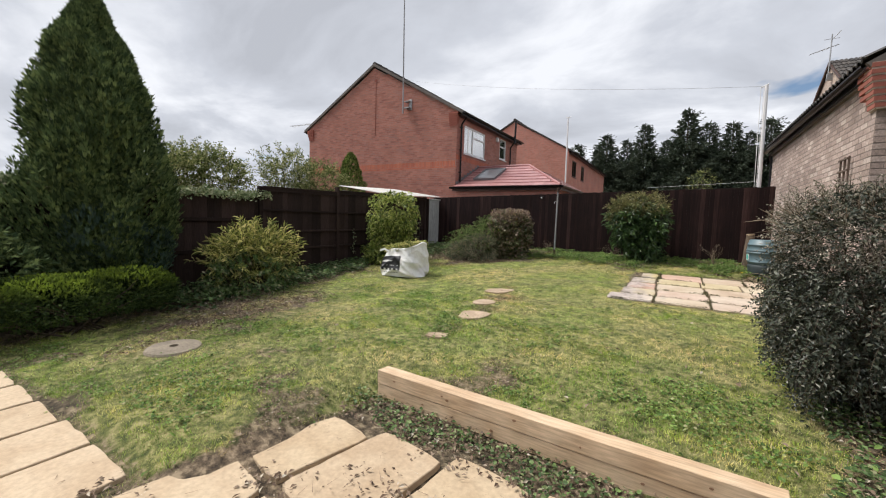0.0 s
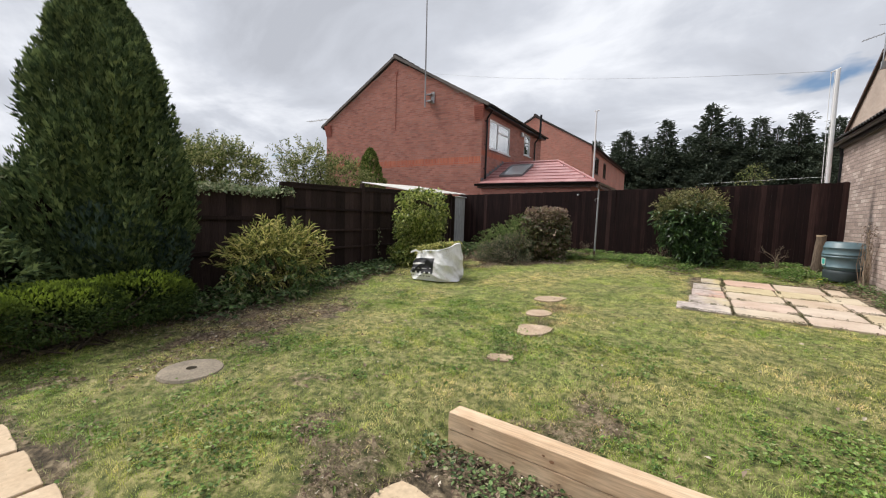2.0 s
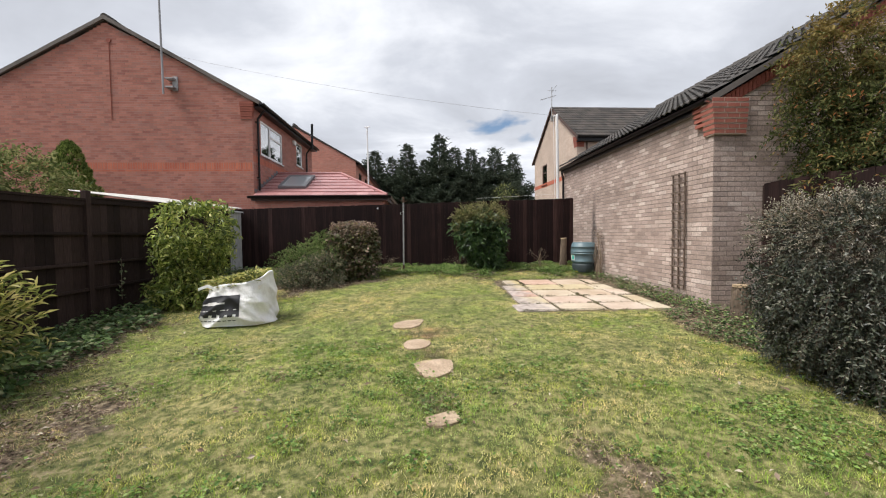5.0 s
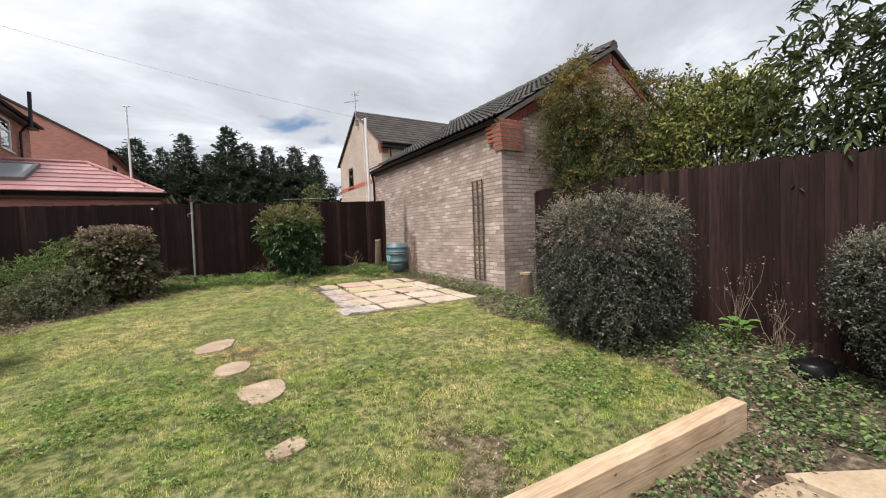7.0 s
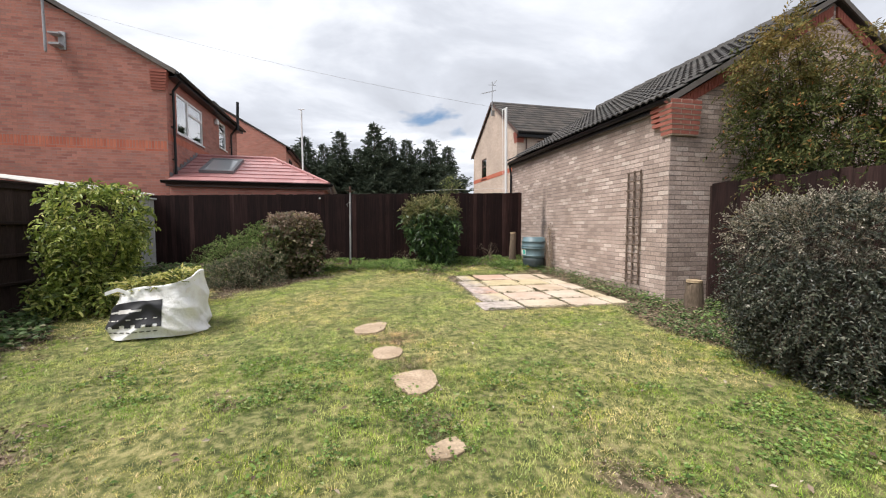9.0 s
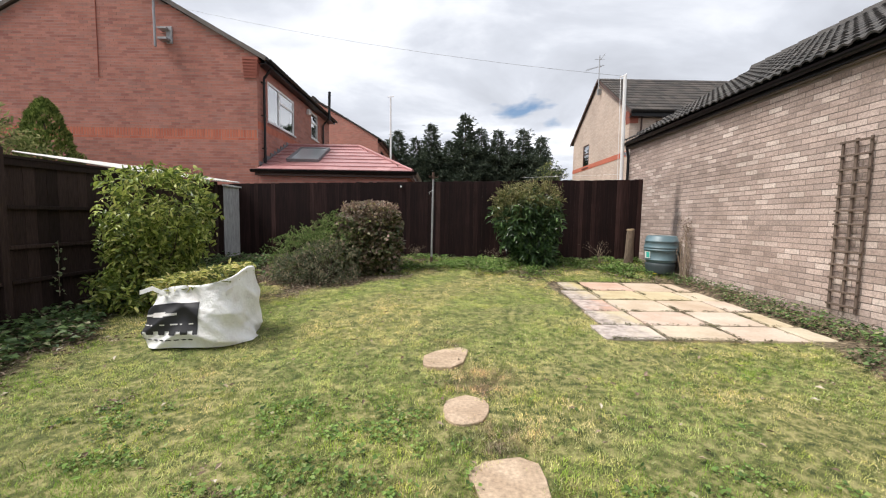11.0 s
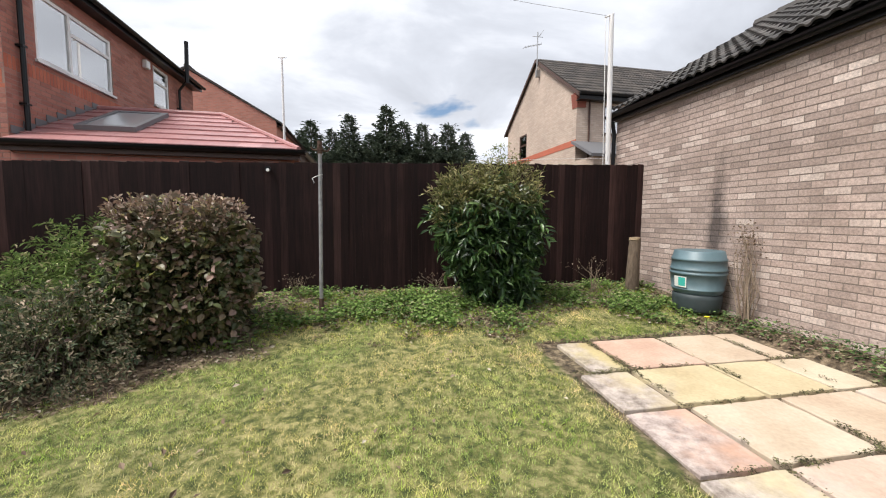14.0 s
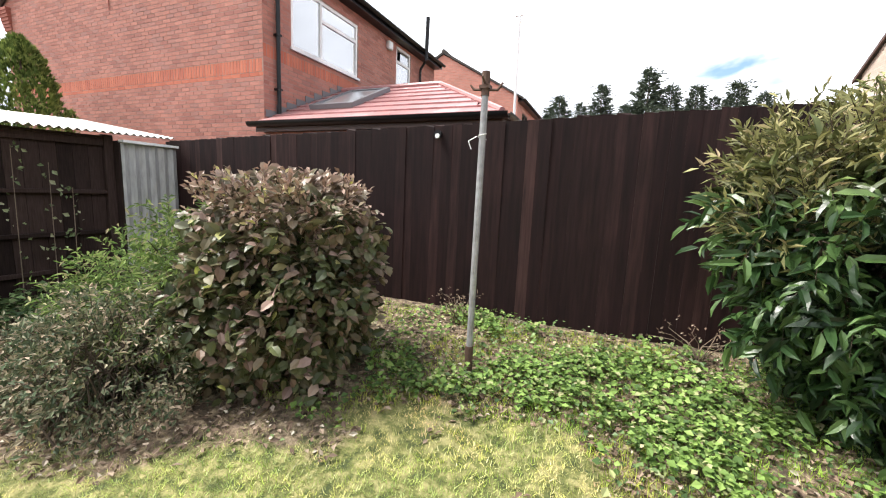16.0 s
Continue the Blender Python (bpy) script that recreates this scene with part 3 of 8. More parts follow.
def leaves(name, at, along, up, size, width, kind="simple", material=None):
    """Many leaves: places, ways they point, the side they turn up, lengths; width in parts of the length."""
    tv, tf = LEAF[kind]
    n = len(at)
    a = along / np.linalg.norm(along, axis=1, keepdims=True)
    s = np.cross(up, a); s /= np.linalg.norm(s, axis=1, keepdims=True) + 1e-9
    w = np.cross(a, s)
    size = np.broadcast_to(np.asarray(size, float), n)[:, None, None]
    v = at[:, None, :] + size * (a[:, None, :] * tv[None, :, 0:1] + s[:, None, :] * tv[None, :, 1:2] * width + w[:, None, :] * tv[None, :, 2:3])
    off = (np.arange(n) * len(tv))[:, None, None]
    return mesh_of(name, v.reshape(-1, 3), [(f[None] + off).reshape(-1, f.shape[1]) for f in tf], material)


def rng_of(seed):
    return np.random.default_rng(seed)


def lump(p, f, seed):
    """A smooth bumpy field over places, about -1 to 1."""
    r = rng_of(seed)
    out = np.zeros(len(p))
    for k in range(7):
        d = r.normal(size=3); d /= np.linalg.norm(d)
        out += np.sin(p @ d * f * (0.7 + 0.5 * k) + r.uniform(0, 6.28)) / (1 + 0.45 * k)
    return out / 2.6


def patchy(x, y, f, seed, octaves=3):
    """Natural-looking blotches over the plan, about -1 to 1."""
    out = np.zeros(np.shape(x))
    for o in range(octaves):
        g = rng_of(seed * 10 + o).uniform(-1, 1, (64, 64))
        u, v = np.asarray(x) * f * 2 ** o + 17.3 * o, np.asarray(y) * f * 2 ** o + 5.1 * o
        i, j = np.floor(u).astype(int), np.floor(v).astype(int)
        a, b = u - i, v - j
        a, b = a * a * (3 - 2 * a), b * b * (3 - 2 * b)
        i0, i1, j0, j1 = i % 64, (i + 1) % 64, j % 64, (j + 1) % 64
        out = out + (g[i0, j0] * (1 - a) * (1 - b) + g[i1, j0] * a * (1 - b) + g[i0, j1] * (1 - a) * b + g[i1, j1] * a * b) * 0.62 ** o
    return out


def blob_points(r, blobs, n, shell=0.75, rough=0.16, freq=4.0, seed=1, square=2.0):
    """Places in the outer shell of rounded boxes (cx, cy, cz, rx, ry, rz), with the outward ways."""
    vol = np.array([b[3] * b[4] + b[4] * b[5] + b[3] * b[5] for b in blobs])
    pick = r.choice(len(blobs), n, p=vol / vol.sum())
    B = np.array(blobs)[pick]
    d = r.normal(size=(n, 3)); d /= np.linalg.norm(d, axis=1, keepdims=True)
    k = (np.abs(d) ** square).sum(1) ** (-1 / square)
    e = d * k[:, None]
    rad = shell + (1 - shell) * r.random(n) ** 0.6
    p = B[:, :3] + e * B[:, 3:] * rad[:, None]
    grow = 1 + rough * lump(p, freq, seed)
    p = B[:, :3] + (p - B[:, :3]) * grow[:, None]
    nrm = d / B[:, 3:]
    nrm /= np.linalg.norm(nrm, axis=1, keepdims=True)
    return p, nrm


def twig_mesh(base, ends, r, radius=0.012, lean=0.25):
    """Stems from a base area to the given ends, each in three bent lengths."""
    bm = bmesh.new()
    for e in ends:
        b = Vector(base) + Vector((r.uniform(-1, 1) * lean * .6, r.uniform(-1, 1) * lean * .6, 0))
        e = Vector(e)
        m1 = b.lerp(e, .35) + Vector((r.normal() * .04, r.normal() * .04, .05))
        m2 = b.lerp(e, .7) + Vector((r.normal() * .04, r.normal() * .04, .04))
        tube(bm, b, m1, radius, radius * .8, 5, False); tube(bm, m1, m2, radius * .8, radius * .55, 5, False); tube(bm, m2, e, radius * .55, radius * .25, 4, False)
    return bm


def heights(p):
    return np.array([ground_z(x, y) for x, y in p])


def sprigs(r, p, nr, length, per, leaf, width, sag=0.35, spread=0.75, kind="simple", material=None, wild=0.5, lift=0.0):
    """Arching twigs from the given places outwards, each with leaves on alternate sides; gives leaf and twig meshes."""
    n = len(p)
    d = nr + r.normal(size=(n, 3)) * wild + np.array([0, 0, lift])
    d /= np.linalg.norm(d, axis=1, keepdims=True)
    L = length * r.uniform(0.55, 1.3, n)
    side = np.cross(d, r.normal(size=(n, 3))); side /= np.linalg.norm(side, axis=1, keepdims=True) + 1e-9

    def at(t):
        return p + (d * t + np.array([0, 0, -sag]) * t * t) * L[:, None]
    places, along, ups = [], [], []
    for k in range(per):
        t = 0.12 + 0.88 * (k + 0.5 * r.random(n)) / per
        tg = d + np.array([0, 0, -2 * sag]) * t[:, None]
        tg /= np.linalg.norm(tg, axis=1, keepdims=True)
        q = p + (d * t[:, None] + np.array([0, 0, -sag]) * (t * t)[:, None]) * L[:, None]
        turn = side * (1 if k % 2 else -1) + np.cross(side, d) * r.normal(size=(n, 1)) * 0.6
        places.append(q); along.append(tg * (1.15 - spread * 0.6) + turn * spread + r.normal(size=(n, 3)) * 0.15)
        ups.append(np.cross(turn, tg) * np.sign(np.cross(turn, tg)[:, 2:3] + 1e-6) + r.normal(size=(n, 3)) * 0.3 + np.array([0, 0, 0.4]))
    P, A, U = np.concatenate(places), np.concatenate(along), np.concatenate(ups)
    crown = leaves("foliage", P, A, U, leaf * r.uniform(0.6, 1.25, len(P)), width, kind, material)
    w = side * 0.0022
    a, b, c = p, at(0.5), at(1.0)
    V = np.stack([a - w, a + w, b + w * .7, b - w * .7, c + w * .3, c - w * .3], 1).reshape(-1, 3)
    i = (np.arange(n) * 6)[:, None]
    twigs = mesh_of("twigs", V, [np.concatenate([i + np.array([[0, 1, 2, 3]]), i + np.array([[3, 2, 4, 5]])])], "twig")
    return crown, twigs


def twiggy(name, label, blobs, n, length, per, leaf, width, material, kind="simple", seed=1, shell=0.5, rough=0.2, square=2.0, freq=4.0, sag=0.35, spread=0.75,
           category="bush", stems=26, base=None, around=0.3, radius=0.012, group="", gap=-0.5, wild=0.5, lift=0.0, extra=()):
    """A shrub or tree made of leafy arching twigs over stems, with holes that show its dark inside."""
    r = rng_of(seed)
    p, nr = blob_points(r, blobs, n, shell, rough, freq, seed, square)
    gz = heights(p[:, :2])
    keep = (p[:, 2] > gz + 0.03) & (lump(p, 9.0, seed + 40) + 0.5 * lump(p, 21.0, seed + 41) + r.normal(size=len(p)) * 0.15 > gap)
    p, nr = p[keep], nr[keep]
    c = np.mean([b[:3] for b in blobs], axis=0)
    base = base or (c[0], c[1])
    at = (base[0], base[1], ground_z(*base) - 0.02)
    ob = thing(name, at, label, category, group)
    crown, twigs = sprigs(r, p, nr, length, per, leaf, width, sag, spread, kind, material, wild, lift)
    part("foliage", crown, material, ob); part("inner_growth", twigs, "twig", ob, kind="stuff")
    part("wood", twig_mesh(at, p[r.choice(len(p), stems)], r, radius, around), "twig", ob)
    for pname, pm, m, length2, per2, leaf2, width2, blobs2, lift2 in extra:
        q, nq = blob_points(r, blobs2, m, 0.6, rough, freq, seed + 5, square)
        crown, twigs = sprigs(r, q, nq, length2, per2, leaf2, width2, 0.1, 0.6, "simple", pm, 0.5, lift2)
        part(pname, crown, pm, ob); part("inner_growth", twigs, "twig_dry", ob, kind="stuff")
    return ob


def bush(name, label, blobs, n, leaf, width, material, kind="simple", seed=1, shell=0.6, rough=0.16, square=2.0, freq=4.0, droop=0.2,
         category="bush", stems=26, base=None, spread=0.3, extra=(), radius=0.012, out=0.6, group=""):
    """A shrub: stems from the ground, and a crown of leaves that thins out at an uneven edge."""
    r = rng_of(seed)
    p, nr = blob_points(r, blobs, n, shell, rough, freq, seed, square)
    gz = np.array([ground_z(x, y) for x, y in p[:, :2]])
    keep = p[:, 2] > gz + 0.02
    p, nr = p[keep], nr[keep]
    gaps = lump(p, 11.0, seed + 40) + r.normal(size=len(p)) * 0.25 > -0.42
    p, nr = p[gaps], nr[gaps]
    along = nr * out + r.normal(size=p.shape) * 0.6 + np.array([0, 0, -droop])
    up = nr + r.normal(size=p.shape) * 0.45 + np.array([0, 0, 0.5])
    size = leaf * r.uniform(0.6, 1.25, len(p))
    c = np.mean([b[:3] for b in blobs], axis=0)
    base = base or (c[0], c[1])
    at = (base[0], base[1], ground_z(*base) - 0.02)
    ob = thing(name, at, label, category, group)
    part("foliage", leaves("foliage", p, along, up, size, width, kind, material), material, ob)
    ends = p[r.choice(len(p), stems)]
    part("wood", twig_mesh(at, ends, r, radius, spread), "twig", ob)
    for pname, pm, pn, pl, pw, pk, pb in extra:
        q, nq = blob_points(r, pb, pn, 0.7, rough, freq, seed + 5, square)
        part(pname, leaves(pname, q, nq + r.normal(size=q.shape) * .7 + np.array([0, 0, .3]), nq + r.normal(size=q.shape) * .4, pl * r.uniform(.6, 1.3, len(q)), pw, pk, pm), pm, ob)
    return ob


# ---- the ground ----
def smooth(a, b, v):
    t = min(1.0, max(0.0, (v - a) / (b - a)))
    return t * t * (3 - 2 * t)


def sleeper_front(x):
    return 1.455 - 0.047 * (x - 0.23)


def ground_z(x, y):
    z = float(np.interp(y, [-60, -4, 1.0, 2.7, 5.5, 8.9, 9.95, 11, 14, 60], [-0.9, -0.66, -0.53, -0.43, -0.33, -0.17, -0.04, 0.05, 0.11, 0.2]))
    z -= 0.07 * smooth(0.8, 2.4, -x) * smooth(10.0, 8.0, y) if abs(x) < 12 else 0
    z += 0.10 * smooth(3.3, 4.1, x) * smooth(4.0, 6.0, y) * smooth(9.6, 8.0, y)
    bed = smooth(1.2, 1.7, x) * smooth(5.6, 6.05, y) * smooth(9.3, 8.9, y) * smooth(4.25, 3.9, x)
    z += bed * (-0.325 + (y - 5.84) * 0.043 - z)
    if y < 0.15 and x < 0.4:
        z += smooth(0.1, -0.12, y) * smooth(-12, -8, y) * smooth(-9, -7, x) * (-0.635 - z)
    low = smooth(-0.1, 0.3, x) * smooth(0.12, -0.02, y - sleeper_front(x) if x < 3.05 else (y - 1.3) * 0.35)
    low *= smooth(-14, -6, y)
    return z + low * (-0.645 - z)


def make_ground_sheet():
    xs = np.concatenate([-np.geomspace(600, 8.5, 16), np.arange(-8.2, 8.21, 0.1), np.geomspace(8.5, 600, 16)])
    ys = np.concatenate([-np.geomspace(600, 5.5, 14), np.arange(-5.2, 12.6, 0.1), np.geomspace(12.9, 900, 18)])
    X, Y = np.meshgrid(xs, ys)
    Z = np.array([[ground_z(x, y) for x in xs] for y in ys])
    P = np.stack([X.ravel(), Y.ravel(), Z.ravel()], 1)
    inside = (abs(P[:, 0]) < 8) & (P[:, 1] > -5) & (P[:, 1] < 12)
    P[:, 2] += np.where(inside, 0.012 * lump(P * np.array([1, 1, 0]), 6, 3), 0)
    w, h = len(xs), len(ys)
    i = np.arange(w * h).reshape(h, w)
    f = np.stack([i[:-1, :-1], i[:-1, 1:], i[1:, 1:], i[1:, :-1]], -1).reshape(-1, 4)
    me = mesh_of("ground", P, [f], "ground", True)
    layer = me.color_attributes.new("bare", "FLOAT_COLOR", "POINT")
    v = bareness(P[:, 0], P[:, 1])
    layer.data.foreach_set("color", np.repeat(v[:, None], 4, 1).ravel().astype(np.float32))
    ob = new("ground", me)
    return tagged(ob, "patchy green and straw-coloured lawn over bare brown soil, with beds along the fences", "ground", kind="structure")


def sm(a, b, v):
    t = np.clip((v - a) / (b - a), 0, 1)
    return t * t * (3 - 2 * t)


def bareness(x, y):
    """How bare the soil is, 0 lawn to 1 bed, over the plan."""
    left = sm(-3.45, -4.5, x + 0.18 * np.sin(y * 2.1) + 0.3 * sm(4, 7, y) + 0.3 * patchy(x, y, 2.2, 47))
    patch = sm(1.5, 1.7, x) * (x < 4.1) * (y > 5.95) * (y < 9)
    back = sm(9.1, 9.85, y + 0.12 * np.sin(x * 1.7) + 0.75 * sm(-0.5, -1.5, x) + 0.34 * patchy(x, y, 2.2, 43))
    front = x > 3.0
    right = sm(3.25, 3.7, x + 0.1 * np.sin(y * 3) + 0.55 * sm(2.4, 1.2, y) - 0.25 * sm(5, 8, y)) * (y < 9.6)
    low = sm(-0.05, 0.12, x - np.interp(y, [-.2, .2, 1.0, 1.45], [-.25, -.06, .14, .24])) * (y < 1.5 - 0.047 * x) * (x < 3.3)
    ll = sm(-0.02, -0.14, y) * (x < 0.4) * 0.6
    edge = 0.30 * np.exp(-((x + 1.9) / 1.3) ** 2 - ((y - 0.75) / 0.9) ** 2)
    tan = 0.45 * np.exp(-((x + 3.0) / 1.1) ** 2 - ((y - 2.6) / 1.5) ** 2)
    spots = sum(0.45 * np.exp(-((x - a) ** 2 + (y - b) ** 2) / c ** 2) for a, b, c in
                ((1.25, 2.1, 0.10), (0.95, 2.25, 0.08), (2.2, 1.95, 0.12), (1.75, 1.85, 0.10), (-1.15, 1.35, 0.25), (-2.35, 1.75, 0.2), (-2.9, 2.3, 0.35), (-2.75, 3.2, 0.3), (1.9, 2.0, 0.10), (2.35, 1.9, 0.10), (1.2, 1.9, 0.08), (-0.9, 1.6, .15), (-1.4, 2.4, .14), (-2.65, 8.15, 0.38), (-2.95, 7.8, 0.33), (2.9, 5.0, 0.2)))
    spots = spots + sum(0.75 * np.exp(-((x - a) ** 2 + (y - b) ** 2) / c ** 2) for a, b, c in ((.04, 2.90, .15), (.05, 4.08, .15), (-.02, 4.2, .15), (-.05, 4.8, .17), (.05, 4.95, .2), (-.2, 5.78, .13)))
    worn = 0.55 * sm(0.45, 0.85, patchy(x, y, 1.9, 41)) * sm(4.8, 2.2, y + 0.6 * x)
    return np.clip(np.maximum.reduce([left, patch, back, right * 1.0, low * 1.0, ll]) + edge + tan + spots * (0.6 + 0.75 * patchy(x, y, 6, 42)) + worn, 0, 1)


make_ground_sheet()


# ---- walls ----
def wall_panels(name, origin, du, dn, length, top, holes, thick, material, parent, label=""):
    """A wall from its outer face inwards: u along du, z up, the outer face towards dn; holes are (u0, u1, z0, z1)."""
    us = sorted({0.0, length, *[h[0] for h in holes], *[h[1] for h in holes]})
    o, du, dn = Vector(origin), Vector(du), Vector(dn)

    def slab(u0, u1, z0, z1):
        pts = [o + du * u0 + Vector((0, 0, z0)), o + du * u1 + Vector((0, 0, z0)), o + du * u1 + Vector((0, 0, z1)), o + du * u0 + Vector((0, 0, z1))]
        made.append(part(name, prism([p - Vector((0, 0, o.z)) for p in pts], -dn * thick), material, parent, label))
    made = []
    z_base = o.z
    for u0, u1 in zip(us[:-1], us[1:]):
        cuts = sorted((h[2], h[3]) for h in holes if h[0] < (u0 + u1) / 2 < h[1])
        z = z_base
        for a, b in cuts:
            slab(u0, u1, z, a); z = b
        slab(u0, u1, z, top)
    return made


def brick_spots(length, z0, z1, top_at, holes, bands=()):
    """Stretcher bond: (u, z, half width, half height, kind)."""
    spots, row, z = [], 0, z0
    r = rng_of(int(length * 100) + 7)
    while z < z1 - 0.02:
        band = next((b for b in bands if b[0] <= z + 0.03 < b[1]), None)
        if band and band[2] == "soldier":
            u = 0.0
            while u + 0.065 <= length:
                spots.append((u + 0.0375, z + 0.11, 0.0325, 0.1075, "band")); u += 0.075
            z += 0.225; continue
        u = -0.1125 if row % 2 else 0.0
        while u < length - 0.03:
            a, b = max(u, 0) + 0.0035, min(u + 0.225, length) - 0.0035
            for h in holes:
                if h[2] - 0.02 < z + 0.0375 < h[3] + 0.02:
                    if a < h[0] < b:
                        b = h[0] - 0.004
                    elif a < h[1] < b:
                        a = h[1] + 0.004
            if b - a > 0.03:
                c, zc = (a + b) / 2, z + 0.0375
                if zc + 0.03 < top_at(c) and not any(h[0] - 0.03 < c < h[1] + 0.03 and h[2] - 0.03 < zc < h[3] + 0.03 for h in holes):
                    spots.append((c, zc, (b - a) / 2, 0.0325, "band" if band else "brick"))
            u += 0.225
        z += 0.075; row += 1
    return spots


def brick_mesh(name, spots, origin, du, dn, proud, material, seed=3):
    """Brick faces standing proud of the mortar, five faces each, joined."""
    if not spots:
        return None
    r = rng_of(seed)
    o, du, dn = np.array(origin, float), np.array(du, float), np.array(dn, float)
    S = np.array([s[:4] for s in spots])
    n = len(S)
    out = proud * r.uniform(0.75, 1.15, n)
    sgn = np.array([(-1, -1), (1, -1), (1, 1), (-1, 1)])
    V = np.zeros((n, 8, 3))
    for k in range(4):
        for lvl in (0, 1):
            sh = 0.0 if lvl == 0 else 0.002
            u = S[:, 0] + sgn[k, 0] * (S[:, 2] - sh); z = S[:, 1] + sgn[k, 1] * (S[:, 3] - sh)
            V[:, k + 4 * lvl] = o[None] * np.array([1, 1, 0]) + du[None] * u[:, None] + dn[None] * (-0.002 if lvl == 0 else 1) * (out[:, None] if lvl else 1) + np.array([0, 0, 1])[None] * z[:, None]
    F = np.array([(4, 5, 6, 7), (0, 1, 5, 4), (1, 2, 6, 5), (2, 3, 7, 6), (3, 0, 4, 7)])
    return mesh_of(name, V.reshape(-1, 3), [(F[None] + (np.arange(n) * 8)[:, None, None]).reshape(-1, 4)], material)


def window(name, parent, o, du, dn, w, h, cols, frame="white_plastic", sill=True, label="", inside="net"):
    """A window in an opening: frame, panes, sill; o is the opening's lower corner on the outer face. cols: (width share, transom share or 0)."""
    o, du, dn = Vector(o), Vector(du), Vector(dn)
    win = new(name); win.parent = parent
    win.location = o - parent.location
    tagged(win, label)

    def bar(bm, u0, u1, z0, z1, d0=-0.07, d1=-0.01):
        prism([o + du * u0 + Vector((0, 0, z0)) + dn * d0, o + du * u1 + Vector((0, 0, z0)) + dn * d0, o + du * u1 + Vector((0, 0, z1)) + dn * d0, o + du * u0 + Vector((0, 0, z1)) + dn * d0], dn * (d1 - d0), bm)
    f = 0.06
    bm = bmesh.new()
    bar(bm, 0, f, 0, h); bar(bm, w - f, w, 0, h); bar(bm, f, w - f, 0, f); bar(bm, f, w - f, h - f, h)
    u = f
    panes = []
    inner = w - 2 * f
    for k, (share, tran) in enumerate(cols):
        u1 = u + inner * share
        if k < len(cols) - 1:
            bar(bm, u1 - 0.03, u1 + 0.03, f, h - f)
        a, b = u + (0.03 if k else 0), u1 - (0.03 if k < len(cols) - 1 else 0)
        if tran:
            zt = h * tran
            bar(bm, a, b, zt - 0.03, zt + 0.03)
            panes += [(a, b, f, zt - 0.03), (a, b, zt + 0.03, h - f)]
        else:
            panes.append((a, b, f, h - f))
        u = u1
    part("window_frame", bm, frame, win)
    for a, b, c, d in panes:
        pb = bmesh.new(); bar(pb, a, b, c, d, -0.05, -0.035)
        part("pane", pb, "glass", win)
    if sill:
        sb = bmesh.new(); bar(sb, -0.04, w + 0.04, -0.045, -0.003, -0.05, 0.05)
        part("window_sill", sb, frame, win)
    if inside:
        cb = bmesh.new(); bar(cb, 0.0, w, 0.0, h, -0.066, -0.06)
        part("blind", cb, inside, win)
    return win


# ---- garage of pale brick ----
GX, GY0, GY1, GEAVE, GRIDGE = 4.30, 5.53, 11.75, 2.78, (7.45, 4.86)


